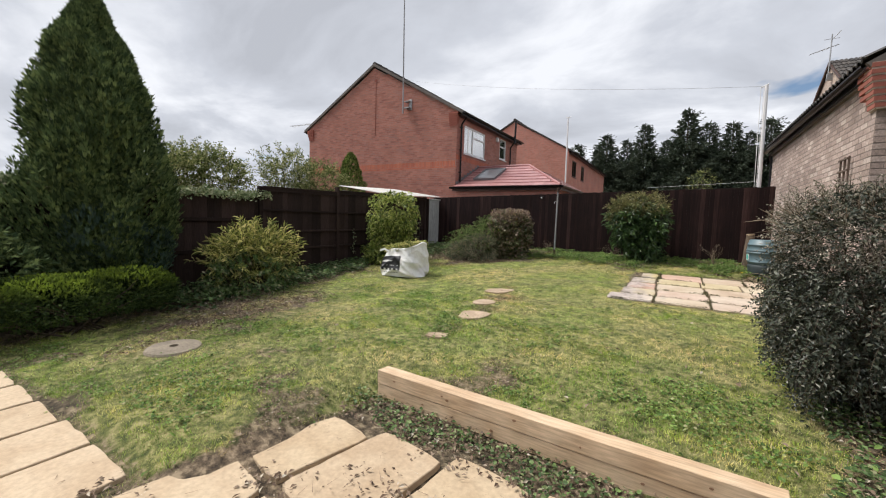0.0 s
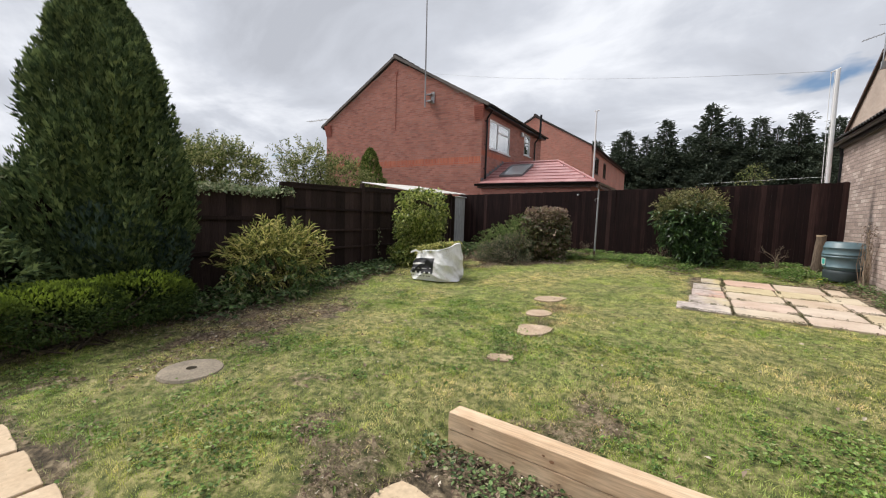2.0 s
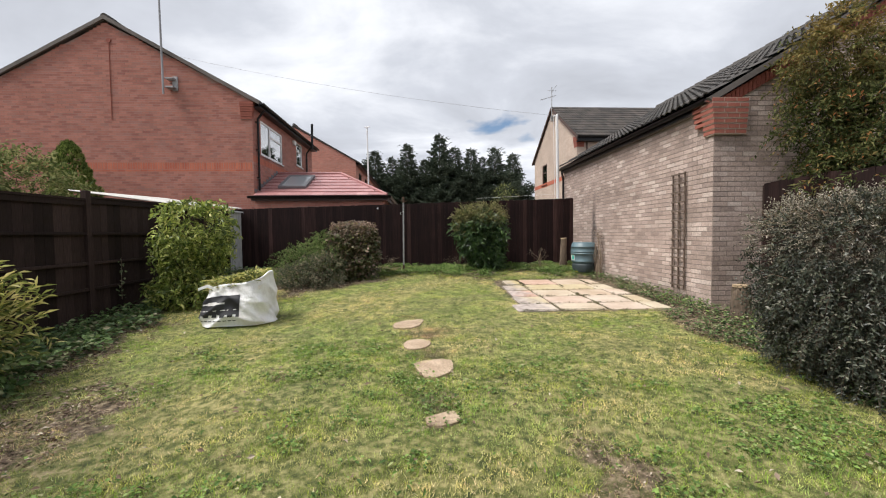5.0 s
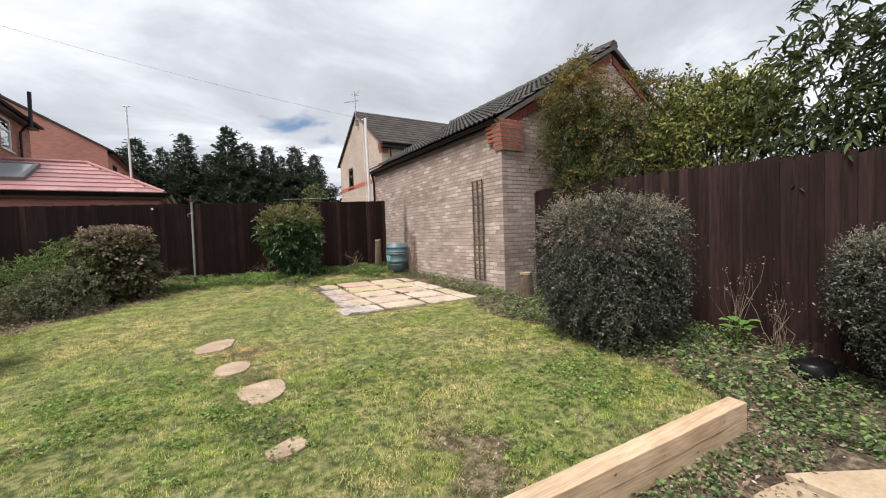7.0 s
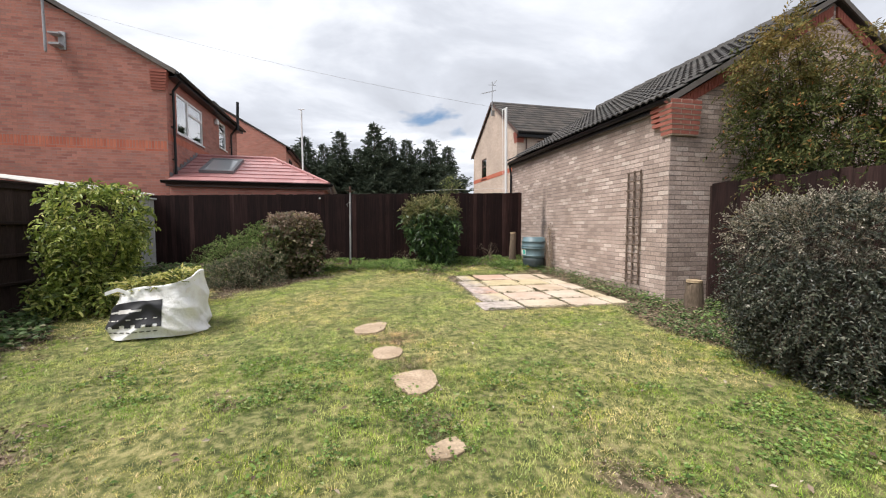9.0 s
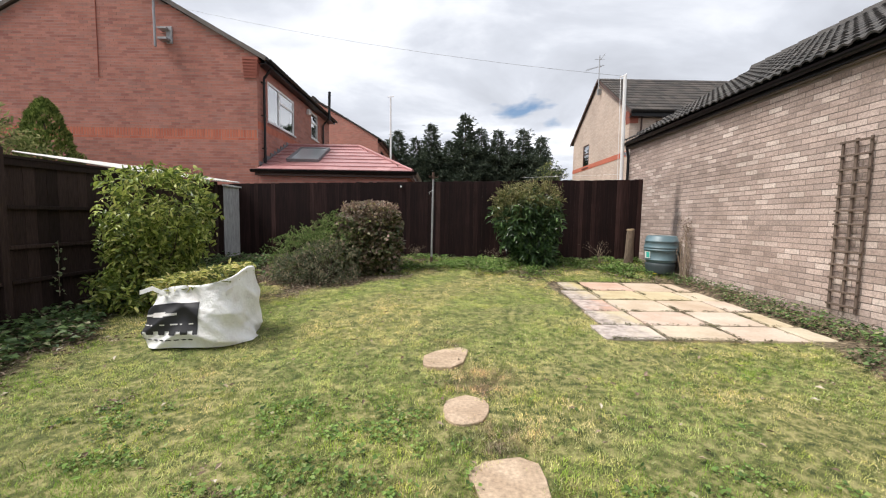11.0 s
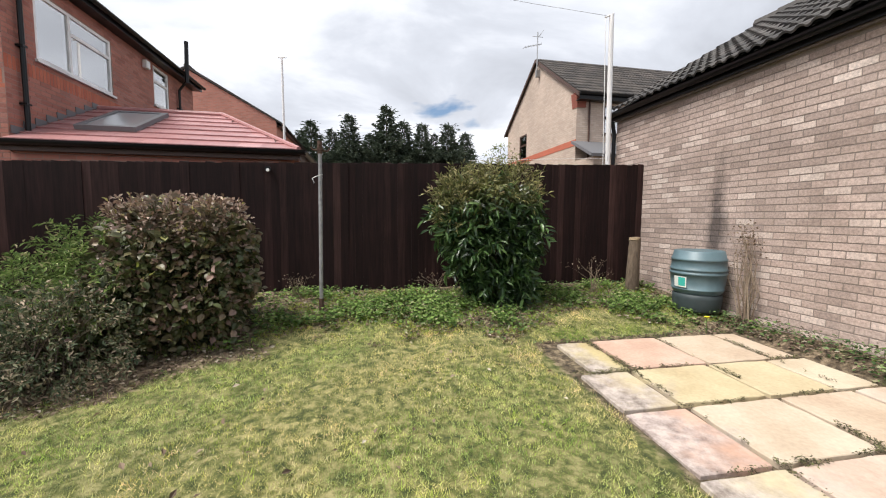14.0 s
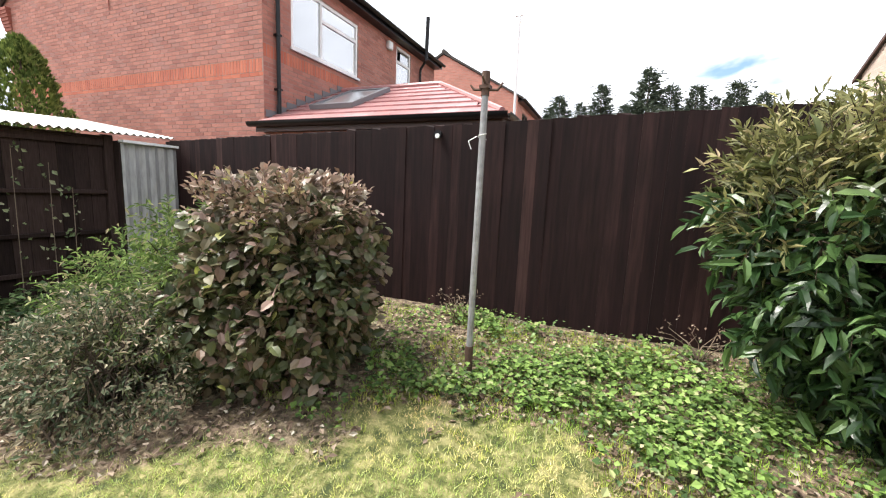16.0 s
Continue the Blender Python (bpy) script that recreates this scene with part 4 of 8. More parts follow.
def garage():
    ob = thing("garage", (GX, GY0, 0), "pale buff brick garage with dark tiled gable roof, black gutters", "garage")
    wall_panels("wall", (GX, GY0, -0.5), (0, 1, 0), (-1, 0, 0), GY1 - GY0, GEAVE + 0.06, [], 0.22, "mortar_buff", ob)
    x1 = 2 * GRIDGE[0] - GX
    pts = [(GX + 0.22, GY0, -0.5), (x1, GY0, -0.5), (x1, GY0, GEAVE), (GRIDGE[0], GY0, GRIDGE[1] - 0.12), (GX + 0.22, GY0, GEAVE + 0.14)]
    part("wall", prism(pts, (0, 0.22, 0)), "mortar_buff", ob)
    pts = [(GX + 0.22, GY1, -0.5), (x1, GY1, -0.5), (x1, GY1, GEAVE), (GRIDGE[0], GY1, GRIDGE[1] - 0.12), (GX + 0.22, GY1, GEAVE + 0.14)]
    part("wall", prism(pts, (0, -0.22, 0)), "mortar_buff", ob)
    part("wall", boxes((x1 - 0.22, x1, GY0 + 0.22, GY1 - 0.22, -0.5, GEAVE)), "mortar_buff", ob)
    part("gutter", gutter((GX - 0.13, GY0 - 0.02, 2.90), (GX - 0.13, GY1 + 0.12, 2.90)), "black_plastic", ob, "black plastic half-round gutter")
    part("fascia", boxes((GX - 0.075, GX - 0.05, GY0 - 0.05, GY1 + 0.1, 2.80, 2.97)), "black_plastic", ob)
    part("soffit", boxes((GX - 0.05, GX - 0.002, GY0 + 0.12, GY1, 2.775, 2.80)), "soffit", ob)
    bm = bmesh.new()
    tube(bm, (GX - 0.05, GY1 + 0.08, 2.84), (GX + 0.0, GY1 + 0.08, 2.6), 0.034); tube(bm, (GX, GY1 + 0.08, 2.6), (GX, GY1 + 0.08, 0.1), 0.034)
    part("downpipe", bm, "black_plastic", ob)
    slope = (GRIDGE[1] - 2.98) / (GRIDGE[0] - GX)
    for s, name in ((1, "verge"),):
        bm = bmesh.new()
        prism([(GX - 0.16, GY0 - 0.10, 2.90), (GRIDGE[0], GY0 - 0.10, GRIDGE[1]), (GRIDGE[0], GY0 - 0.10, GRIDGE[1] - 0.09), (GX - 0.10, GY0 - 0.10, 2.84)], (0, 0.05, 0), bm)
        prism([(x1 + 0.16, GY0 - 0.10, 2.90), (GRIDGE[0], GY0 - 0.10, GRIDGE[1]), (GRIDGE[0], GY0 - 0.10, GRIDGE[1] - 0.09), (x1 + 0.10, GY0 - 0.10, 2.84)], (0, 0.05, 0), bm)
        part(name, bm, "verge", ob)
    # red corbel and the course of red bricks under the verge
    mortar = bmesh.new()
    bm = bmesh.new()
    for k in range(7):
        z = 2.38 + 0.075 * k
        step = 0.02 + 0.014 * min(k, 5)
        box(mortar, GX - 0.012 - step, GX + 0.455, GY0 - 0.049 - step * 0.6, GY0 - 0.003, z - 0.004, z + 0.0705)
        box(mortar, GX - 0.012 - step, GX - 0.003, GY0 - 0.003, GY0 + 0.15, z - 0.004, z + 0.0705)
        nx = 3
        for j in range(nx):
            wide = (0.48 + step) / 3
            a = GX - 0.02 - step + j * wide + (0.05 if k % 2 and j else 0)
            b = min(GX + 0.46, a + wide + (0.05 if k % 2 and j == 0 else 0))
            part("corbel_brick", boxes((a, b - 0.016, GY0 - 0.055 - step * 0.6, GY0 + 0.06, z + 0.012, z + 0.063)), "deep_brick", ob)
        part("corbel_brick", boxes((GX - 0.02 - step, GX + 0.05, GY0 + 0.06, GY0 + 0.32 if k > 1 else GY0 + 0.16, z + 0.012, z + 0.063)), "deep_brick", ob)
    part("mortar", mortar, "mortar_pale", ob, kind="stuff")
    n = 46
    for k in range(n):
        t = k / n
        for m, sgn in ((GX + 0.10, 1), (x1 - 0.10, -1)):
            x = m + sgn * t * (GRIDGE[0] - GX - 0.14); z = 2.86 + t * (GRIDGE[1] - 0.22 - 2.90)
            if sgn == 1 or t > 0.6:
                pb = prism([(x, GY0 - 0.035, z - 0.10), (x + sgn * 0.058, GY0 - 0.035, z - 0.10 + 0.058 * slope), (x + sgn * 0.058, GY0 - 0.035, z + 0.07 + 0.058 * slope), (x, GY0 - 0.035, z + 0.07)], (0, 0.05, 0))
                part("verge_brick", pb, "deep_brick", ob)
    bm.free()
    # roof boards under the tiles
    for sgn, xe in ((1, GX - 0.10), (-1, x1 + 0.10)):
        part("roof_deck", prism([(xe, GY0 - 0.08, 2.93), (GRIDGE[0], GY0 - 0.08, GRIDGE[1] - 0.02), (GRIDGE[0], GY0 - 0.08, GRIDGE[1] - 0.10), (xe, GY0 - 0.08, 2.86)], (0, GY1 - GY0 + 0.2, 0)), "tile_dark", ob)
    bm = bmesh.new()
    for k in range(15):
        y = GY0 - 0.1 + k * 0.44
        tube(bm, (GRIDGE[0], y, GRIDGE[1] - 0.01), (GRIDGE[0], y + 0.43, GRIDGE[1] + 0.005), 0.12, 0.125, 8)
    part("ridge_tile", bm, "tile_dark", ob)
    # interlocking tiles of the near slope
    tile = rolled_tile()
    r = rng_of(5)
    L = math.hypot(GRIDGE[0] - GX + 0.16, GRIDGE[1] - 2.92)
    ang = math.atan2(GRIDGE[1] - 2.92, GRIDGE[0] - GX + 0.16)
    rows, cols = 11, 21
    for i in range(rows):
        for j in range(cols):
            d = i * L / rows
            t = new("tile", tile); t.parent = ob
            t.matrix_local = Matrix.Translation(Vector((GX - 0.16 + math.cos(ang) * d, GY0 - 0.10 + j * 0.302, 2.945 + math.sin(ang) * d + r.normal() * 0.002)) - Vector(ob.location)) @ Euler((0, -ang + 0.05 + r.normal() * 0.006, 0)).to_matrix().to_4x4()
    S = brick_spots(6.28, -0.3375, GRIDGE[1], lambda u: min(2.80 + (u) * slope, 2.80 + (6.3 - u) * slope) - 0.02, [(-1, 0.42, 2.38, 2.92)])
    part("brickwork", brick_mesh("brickwork", S, (GX, GY0, 0), (1, 0, 0), (0, -1, 0), 0.0028, "buff_brick", 5), "buff_brick", ob, kind="stuff")
    return ob


def gutter(a, b, r=0.055):
    a, b = Vector(a), Vector(b)
    q = (b - a).to_track_quat("Z", "Y")
    bm = bmesh.new()
    d = (b - a).normalized(); s = d.cross(Vector((0, 0, 1))).normalized()
    prof = []
    for k in range(9):
        t = math.pi + math.pi * k / 8
        prof.append(s * math.cos(t) * r + Vector((0, 0, math.sin(t) * r)))
    for k in range(8, -1, -1):
        t = math.pi + math.pi * k / 8
        prof.append(s * math.cos(t) * (r - 0.005) + Vector((0, 0, math.sin(t) * (r - 0.005))))
    prism([a + p for p in prof], b - a, bm)
    return bm


def rolled_tile(w=0.302, l=0.40):
    bm = bmesh.new()
    prof = [(0, 0.004), (0.03, 0.028), (0.06, 0.034), (0.09, 0.026), (0.12, 0.004), (0.155, 0.0), (0.18, 0.026), (0.21, 0.034), (0.24, 0.026), (0.27, 0.004), (w - 0.003, 0.0)]
    top0 = [bm.verts.new((0, y, z + 0.022)) for y, z in prof]
    top1 = [bm.verts.new((l, y, z + 0.006)) for y, z in prof]
    bot = [bm.verts.new((0, y, z - 0.002)) for y, z in prof]
    for k in range(len(prof) - 1):
        bm.faces.new((top0[k], top1[k], top1[k + 1], top0[k + 1]))
        bm.faces.new((bot[k], top0[k], top0[k + 1], bot[k + 1]))
    bmesh.ops.recalc_face_normals(bm, faces=bm.faces)
    me = bpy.data.meshes.new("tile"); bm.to_mesh(me); bm.free()
    me.materials.append(M["tile_dark"])
    return me


G = garage()
G.rotation_euler = (0, 0, -0.0105)


# ---- red brick house with its tiled extension ----
HX0, HX1, HY0, HY1, HEAVE, HPEAK = -14.05, -5.40, 12.75, 19.55, 5.28, 7.67


def gable_house(name, label, x0, x1, y0, y1, eave, peak, wall_mat, roof_mat, holes_e=(), holes_s=(), category="house", group=""):
    """A house whose ridge runs along y: gables at y0 and y1."""
    ob = thing(name, ((x0 + x1) / 2, (y0 + y1) / 2, 0), label, category, group)
    xm = (x0 + x1) / 2
    for y, s in ((y0, 1), (y1, -1)):
        part("wall", prism([(x0, y, -0.3), (x1, y, -0.3), (x1, y, eave), (xm, y, peak - 0.1), (x0, y, eave)], (0, 0.28 * s, 0)), wall_mat, ob)
    wall_panels("wall", (x1, y0 + 0.28, -0.3), (0, 1, 0), (1, 0, 0), y1 - y0 - 0.56, eave, [(a - y0 - 0.28, b - y0 - 0.28, c, d) for a, b, c, d in holes_e], 0.28, wall_mat, ob)
    wall_panels("wall", (x0, y0 + 0.28, -0.3), (0, 1, 0), (-1, 0, 0), y1 - y0 - 0.56, eave, [], 0.28, wall_mat, ob)
    part("floor", boxes((x0 + 0.28, x1 - 0.28, y0 + 0.28, y1 - 0.28, 2.5, 2.7)), "soffit", ob)
    sl = (peak - eave) / (x1 - xm)
    for s, xe in ((-1, x0 - 0.28), (1, x1 + 0.28)):
        ze = eave - 0.28 * sl + 0.10
        part("roof", prism([(xe, y0 - 0.06, ze), (xm, y0 - 0.06, peak + 0.07), (xm, y0 - 0.06, peak - 0.05), (xe, y0 - 0.06, ze - 0.10)], (0, y1 - y0 + 0.12, 0)), roof_mat, ob)
        part("gutter", gutter((xe + 0.05 * s, y0 - 0.05, ze - 0.06), (xe + 0.05 * s, y1 + 0.05, ze - 0.06)), "black_plastic", ob)
        a, b = sorted((xe - 0.02 * s, xe - 0.045 * s))
        part("fascia", boxes((a, b, y0 - 0.03, y1 + 0.03, ze - 0.18, ze - 0.08)), "black_plastic", ob)
        a, b = sorted((xe - 0.045 * s, x1 if s > 0 else x0))
        part("soffit", boxes((a, b, y0 + 0.02, y1 - 0.02, ze - 0.18, ze - 0.16)), "black_plastic", ob)
    bm = bmesh.new()
    k, y = 0, y0 - 0.07
    while y < y1 + 0.05:
        tube(bm, (xm, y, peak + 0.06), (xm, y + 0.43, peak + 0.07), 0.11, 0.12, 8); y += 0.44
    part("ridge_tile", bm, roof_mat, ob)
    return ob


def east_pipe(ob, x, y, z0, z1, shift=0.16):
    bm = bmesh.new()
    tube(bm, (x + 0.28, y, z1), (x + 0.07, y, z1 - 0.28), 0.036); tube(bm, (x + 0.07, y, z1 - 0.28), (x + 0.07, y, z0), 0.036)
    for z in np.arange(z0 + 0.4, z1 - 0.3, 0.9):
        box(bm, x, x + 0.11, y - 0.05, y + 0.05, z, z + 0.03)
    part("downpipe", bm, "black_plastic", ob)


W1, W2 = (13.39, 15.42, 3.67, 4.81), (17.15, 17.95, 3.98, 4.98)
H = gable_house("house", "two-storey red brick house with plain gable and white windows", HX0, HX1, HY0, HY1, HEAVE, HPEAK, "mortar_red", "tile_far", [W1, W2])
window("window", H, (HX1, W1[0], W1[2]), (0, 1, 0), (1, 0, 0), W1[1] - W1[0], W1[3] - W1[2], ((0.40, 0), (0.60, 0.68)), label="white framed three-pane window")
window("window", H, (HX1, W2[0], W2[2]), (0, 1, 0), (1, 0, 0), W2[1] - W2[0], W2[3] - W2[2], ((1.0, 0.62),))
east_pipe(H, HX1, 13.02, 2.42, 5.02)
east_pipe(H, HX1, 18.45, 2.9, 5.02)
bm = bmesh.new(); box(bm, HX1, HX1 + 0.12, 16.62, 16.8, 4.72, 4.92, 0.02); part("vent", bm, "white_plastic", H)
bm = bmesh.new(); tube(bm, (HX1 + 0.42, 18.1, 4.85), (HX1 + 0.44, 18.1, 6.0), 0.055); part("vent_pipe", bm, "black_plastic", H)
slopeH = (HPEAK - HEAVE) / ((HX1 - HX0) / 2)
half = (HX1 - HX0) / 2
S = brick_spots(HX1 - HX0, 1.2, 8, lambda u: HEAVE + min(u, 2 * half - u) * slopeH - 0.06, [], [(3.10, 3.32, "soldier"), (3.02, 3.10, "row")])
for kind, m in (("brick", "red_brick"), ("band", "band_brick")):
    part("brickwork", brick_mesh("brickwork", [s for s in S if s[4] == kind], (HX0, HY0, 0), (1, 0, 0), (0, -1, 0), 0.0028, m, 8), m, H, kind="stuff")
S = brick_spots(HY1 - HY0, 2.2, HEAVE - 0.1, lambda u: HEAVE - 0.1, [(W1[0] - HY0, W1[1] - HY0, W1[2], W1[3]), (W2[0] - HY0, W2[1] - HY0, W2[2], W2[3])], [(3.32, 3.545, "soldier")])
for kind, m in (("brick", "red_brick"), ("band", "band_brick")):
    part("brickwork", brick_mesh("brickwork", [s for s in S if s[4] == kind], (HX1, HY0, 0), (0, 1, 0), (1, 0, 0), 0.0028, m, 9), m, H, kind="stuff")
bm = bmesh.new()
for sx, xx in ((1, HX1), (-1, HX0)):
    for k in range(7):
        st = 0.012 * k
        a, b = sorted((xx + sx * st, xx - sx * 0.34))
        part("corbel_brick", boxes((a, b, HY0 - 0.03 - st, HY0 + 0.1, 4.66 + 0.075 * k, 4.727 + 0.075 * k)), "deep_brick", H)
bm.free()
bm = bmesh.new()
for s in (-1, 1):
    xm = (HX0 + HX1) / 2
    prism([(xm + s * (half + 0.3), HY0 - 0.10, HEAVE - 0.08), (xm, HY0 - 0.10, HPEAK + 0.10), (xm, HY0 - 0.10, HPEAK - 0.02), (xm + s * (half + 0.25), HY0 - 0.10, HEAVE - 0.18)], (0, 0.05, 0), bm)
part("verge", bm, "verge", H)
bm = bmesh.new(); tube(bm, (-9.65, HY0 - 0.03, 7.03), (-9.65, HY0, 7.03), 0.07, n=10); box(bm, -9.658, -9.642, HY0 - 0.02, HY0 - 0.008, 4.6, 6.95); part("conduit", bm, "deep_brick", H)

ob = thing("aerial_mast", (-7.9, HY0 - 0.16, 5.3), "tall slim grey aerial mast clamped to the brick gable", "mast")
bm = bmesh.new(); tube(bm, (-7.95, HY0 - 0.22, 5.35), (-8.02, HY0 - 0.22, 12.5), 0.032, 0.02); part("mast", bm, "pole_grey", ob)
bm = bmesh.new(); box(bm, -7.9, -7.66, HY0 - 0.22, HY0 - 0.01, 5.55, 5.60); box(bm, -7.9, -7.66, HY0 - 0.22, HY0 - 0.01, 5.82, 5.86); box(bm, -7.78, -7.62, HY0 - 0.05, HY0 - 0.005, 5.5, 5.95, 0.01); part("bracket", bm, "pole_grey", ob)
ob = thing("tv_aerial", (-14.2, HY0 + 0.3, 5.9), "thin horizontal television aerial beside the roof edge", "aerial")
bm = bmesh.new(); tube(bm, (-13.9, HY0 + 0.2, 5.15), (-13.9, HY0 + 0.2, 5.62), 0.02); tube(bm, (-13.9, HY0 + 0.2, 5.58), (-15.7, HY0 + 0.2, 5.62), 0.012)
for k in range(9):
    tube(bm, (-14.2 - .18 * k, HY0 + 0.05, 5.6), (-14.2 - .18 * k, HY0 + 0.35, 5.6), 0.006)
part("boom", bm, "metal", ob)

EX0, EX1, EY0, EYR, EZ0, EZ1 = -5.39, -1.15, 12.62, 14.85, 2.22, 3.24


def extension():
    ob = thing("extension", (-3.2, 13.5, 0), "single-storey brick extension with a pinkish-red hipped tile roof", "extension")
    part("wall", boxes((HX1 + 0.01, EX1 - 0.15, EY0 + 0.12, EY0 + 0.36, -0.3, 2.16)), "far_red", ob)
    part("wall", boxes((EX1 - 0.39, EX1 - 0.15, EY0 + 0.36, 17.0, -0.3, 2.16)), "far_red", ob)
    r = rng_of(12)
    n = 7
    dz, dy = (EZ1 - EZ0) / n, (EYR - EY0) / n
    hip = (EX1 - (-3.04)) / n
    for k in range(n):
        y0, y1 = EY0 + dy * k, EY0 + dy * (k + 1)
        z0, z1 = EZ0 + dz * k, EZ0 + dz * (k + 1)
        x = EX0 + 0.01
        j = 0
        while x < EX1 - hip * k - 0.05:
            w = 0.19 if (j == 0 and k % 2) else 0.36
            xa, xb = x + 0.0015, min(x + w - 0.0015, EX1 - hip * k)
            xc = min(xb, EX1 - hip * (k + 1))
            bm = bmesh.new()
            prism([(xa, y0 - 0.03, z0 + 0.018), (xb, y0 - 0.03, z0 + 0.018), (max(xc, xa + 0.01), y1, z1 + 0.004), (xa, y1, z1 + 0.004)], (0, 0.004, -0.022), bm)
            part("roof_tile", bm, "tile_red", ob)
            x += w; j += 1
    # east hip
    for k in range(n):
        xa, xb = EX1 - hip * k, EX1 - hip * (k + 1)
        bm = bmesh.new()
        prism([(xa + 0.03, EY0 + dy * k, EZ0 + dz * k + 0.018), (xa + 0.03, 17.2, EZ0 + dz * k + 0.018), (xb, 17.2, EZ0 + dz * (k + 1)), (xb, EY0 + dy * (k + 1), EZ0 + dz * (k + 1))], (-0.004, 0, -0.02), bm)
        part("roof_tile", bm, "tile_red", ob)
    bm = bmesh.new()
    tube(bm, (EX1, EY0, EZ0 + 0.02), (-3.04, EYR, EZ1 + 0.03), 0.045, n=8); tube(bm, (-3.04, EYR, EZ1 + 0.03), (EX0, EYR, EZ1 + 0.03), 0.05, n=8)
    part("ridge_tile", bm, "tile_red", ob)
    part("roof_deck", prism([(EX0, EY0, EZ0 - 0.02), (EX1, EY0, EZ0 - 0.02), (-3.04, EYR, EZ1 - 0.02), (EX0, EYR, EZ1 - 0.02)], (0, 0, -0.08)), "soffit", ob)
    part("roof_deck", prism([(EX0, EYR, EZ1), (-3.04, EYR, EZ1), (-3.04, 17.2, EZ1), (EX0, 17.2, EZ1)], (0, 0, -0.08)), "tile_far", ob)
    part("gutter", gutter((EX0 - 0.12, EY0 - 0.09, EZ0 - 0.02), (EX1 + 0.12, EY0 - 0.09, EZ0 - 0.02), 0.08), "black_plastic", ob)
    part("gutter", gutter((EX1 + 0.09, EY0 - 0.1, EZ0 - 0.02), (EX1 + 0.09, 17.2, EZ0 - 0.02)), "black_plastic", ob)
    part("fascia", boxes((EX0 - 0.05, EX1 + 0.02, EY0 - 0.02, EY0 + 0.0, EZ0 - 0.17, EZ0 - 0.0), (EX1 - 0.0, EX1 + 0.02, EY0 + 0.002, 17.2, EZ0 - 0.17, EZ0 - 0.0)), "frame_brown", ob)
    part("soffit", boxes((EX0, EX1 - 0.001, EY0 + 0.001, EY0 + 0.14, EZ0 - 0.16, EZ0 - 0.14)), "black_plastic", ob)
    sl = (EZ1 - EZ0) / (EYR - EY0)

    def on(x, y, d=0.0):
        return Vector((x, y, EZ0 + (y - EY0) * sl + 0.02 + d))
    light = new("skylight"); light.parent = ob; light.location = Vector((0, 0, 0))
    tagged(light, "grey framed roof window")
    xa, xb, ya, yb = -4.82, -3.90, 13.22, 14.42
    bm = bmesh.new()
    for a, b, c, d in ((xa, xb, ya, ya + .09), (xa, xb, yb - .09, yb), (xa, xa + .09, ya + .09, yb - .09), (xb - .09, xb, ya + .09, yb - .09)):
        prism([on(a, c), on(b, c), on(b, d), on(a, d)], (0, -0.03, 0.075), bm)
    part("window_frame", bm, "lead", light)
    # Pane and blind are grey and white where only mirrored sky shows.
    part("pane", prism([on(xa + .09, ya + .09, .062), on(xb - .09, ya + .09, .062), on(xb - .09, yb - .09, .062), on(xa + .09, yb - .09, .062)], (0, 0, 0.008)), "sky_grey_pane", light)
    part("blind", prism([on(xa + .09, ya + .09, .048), on(xb - .09, ya + .09, .048), on(xb - .09, yb - .09, .048), on(xa + .09, yb - .09, .048)], (0, 0, 0.006)), "net", light)
    bm = bmesh.new()
    for k in range(9):
        y = EY0 + 0.15 + k * 0.24
        part("flashing", boxes((HX1 + 0.008, HX1 + 0.02, y, y + 0.238, EZ0 + (y - EY0) * sl + 0.05, EZ0 + (y - EY0) * sl + 0.17)), "lead", ob)
    bm.free()


extension()

H2 = gable_house("house", "further red brick house behind, with brown windows under its eaves", -13.0, -4.6, 27.9, 44.0, 6.15, 8.6, "far_red", "tile_far", [(29.2, 30.6, 4.4, 5.6), (32.4, 33.6, 4.4, 5.6)])
window("window", H2, (-4.6, 29.2, 4.4), (0, 1, 0), (1, 0, 0), 1.4, 1.2, ((.5, 0), (.5, 0)), "frame_brown", inside="")
window("window", H2, (-4.6, 32.4, 4.4), (0, 1, 0), (1, 0, 0), 1.2, 1.2, ((.5, 0), (.5, 0)), "frame_brown", inside="")


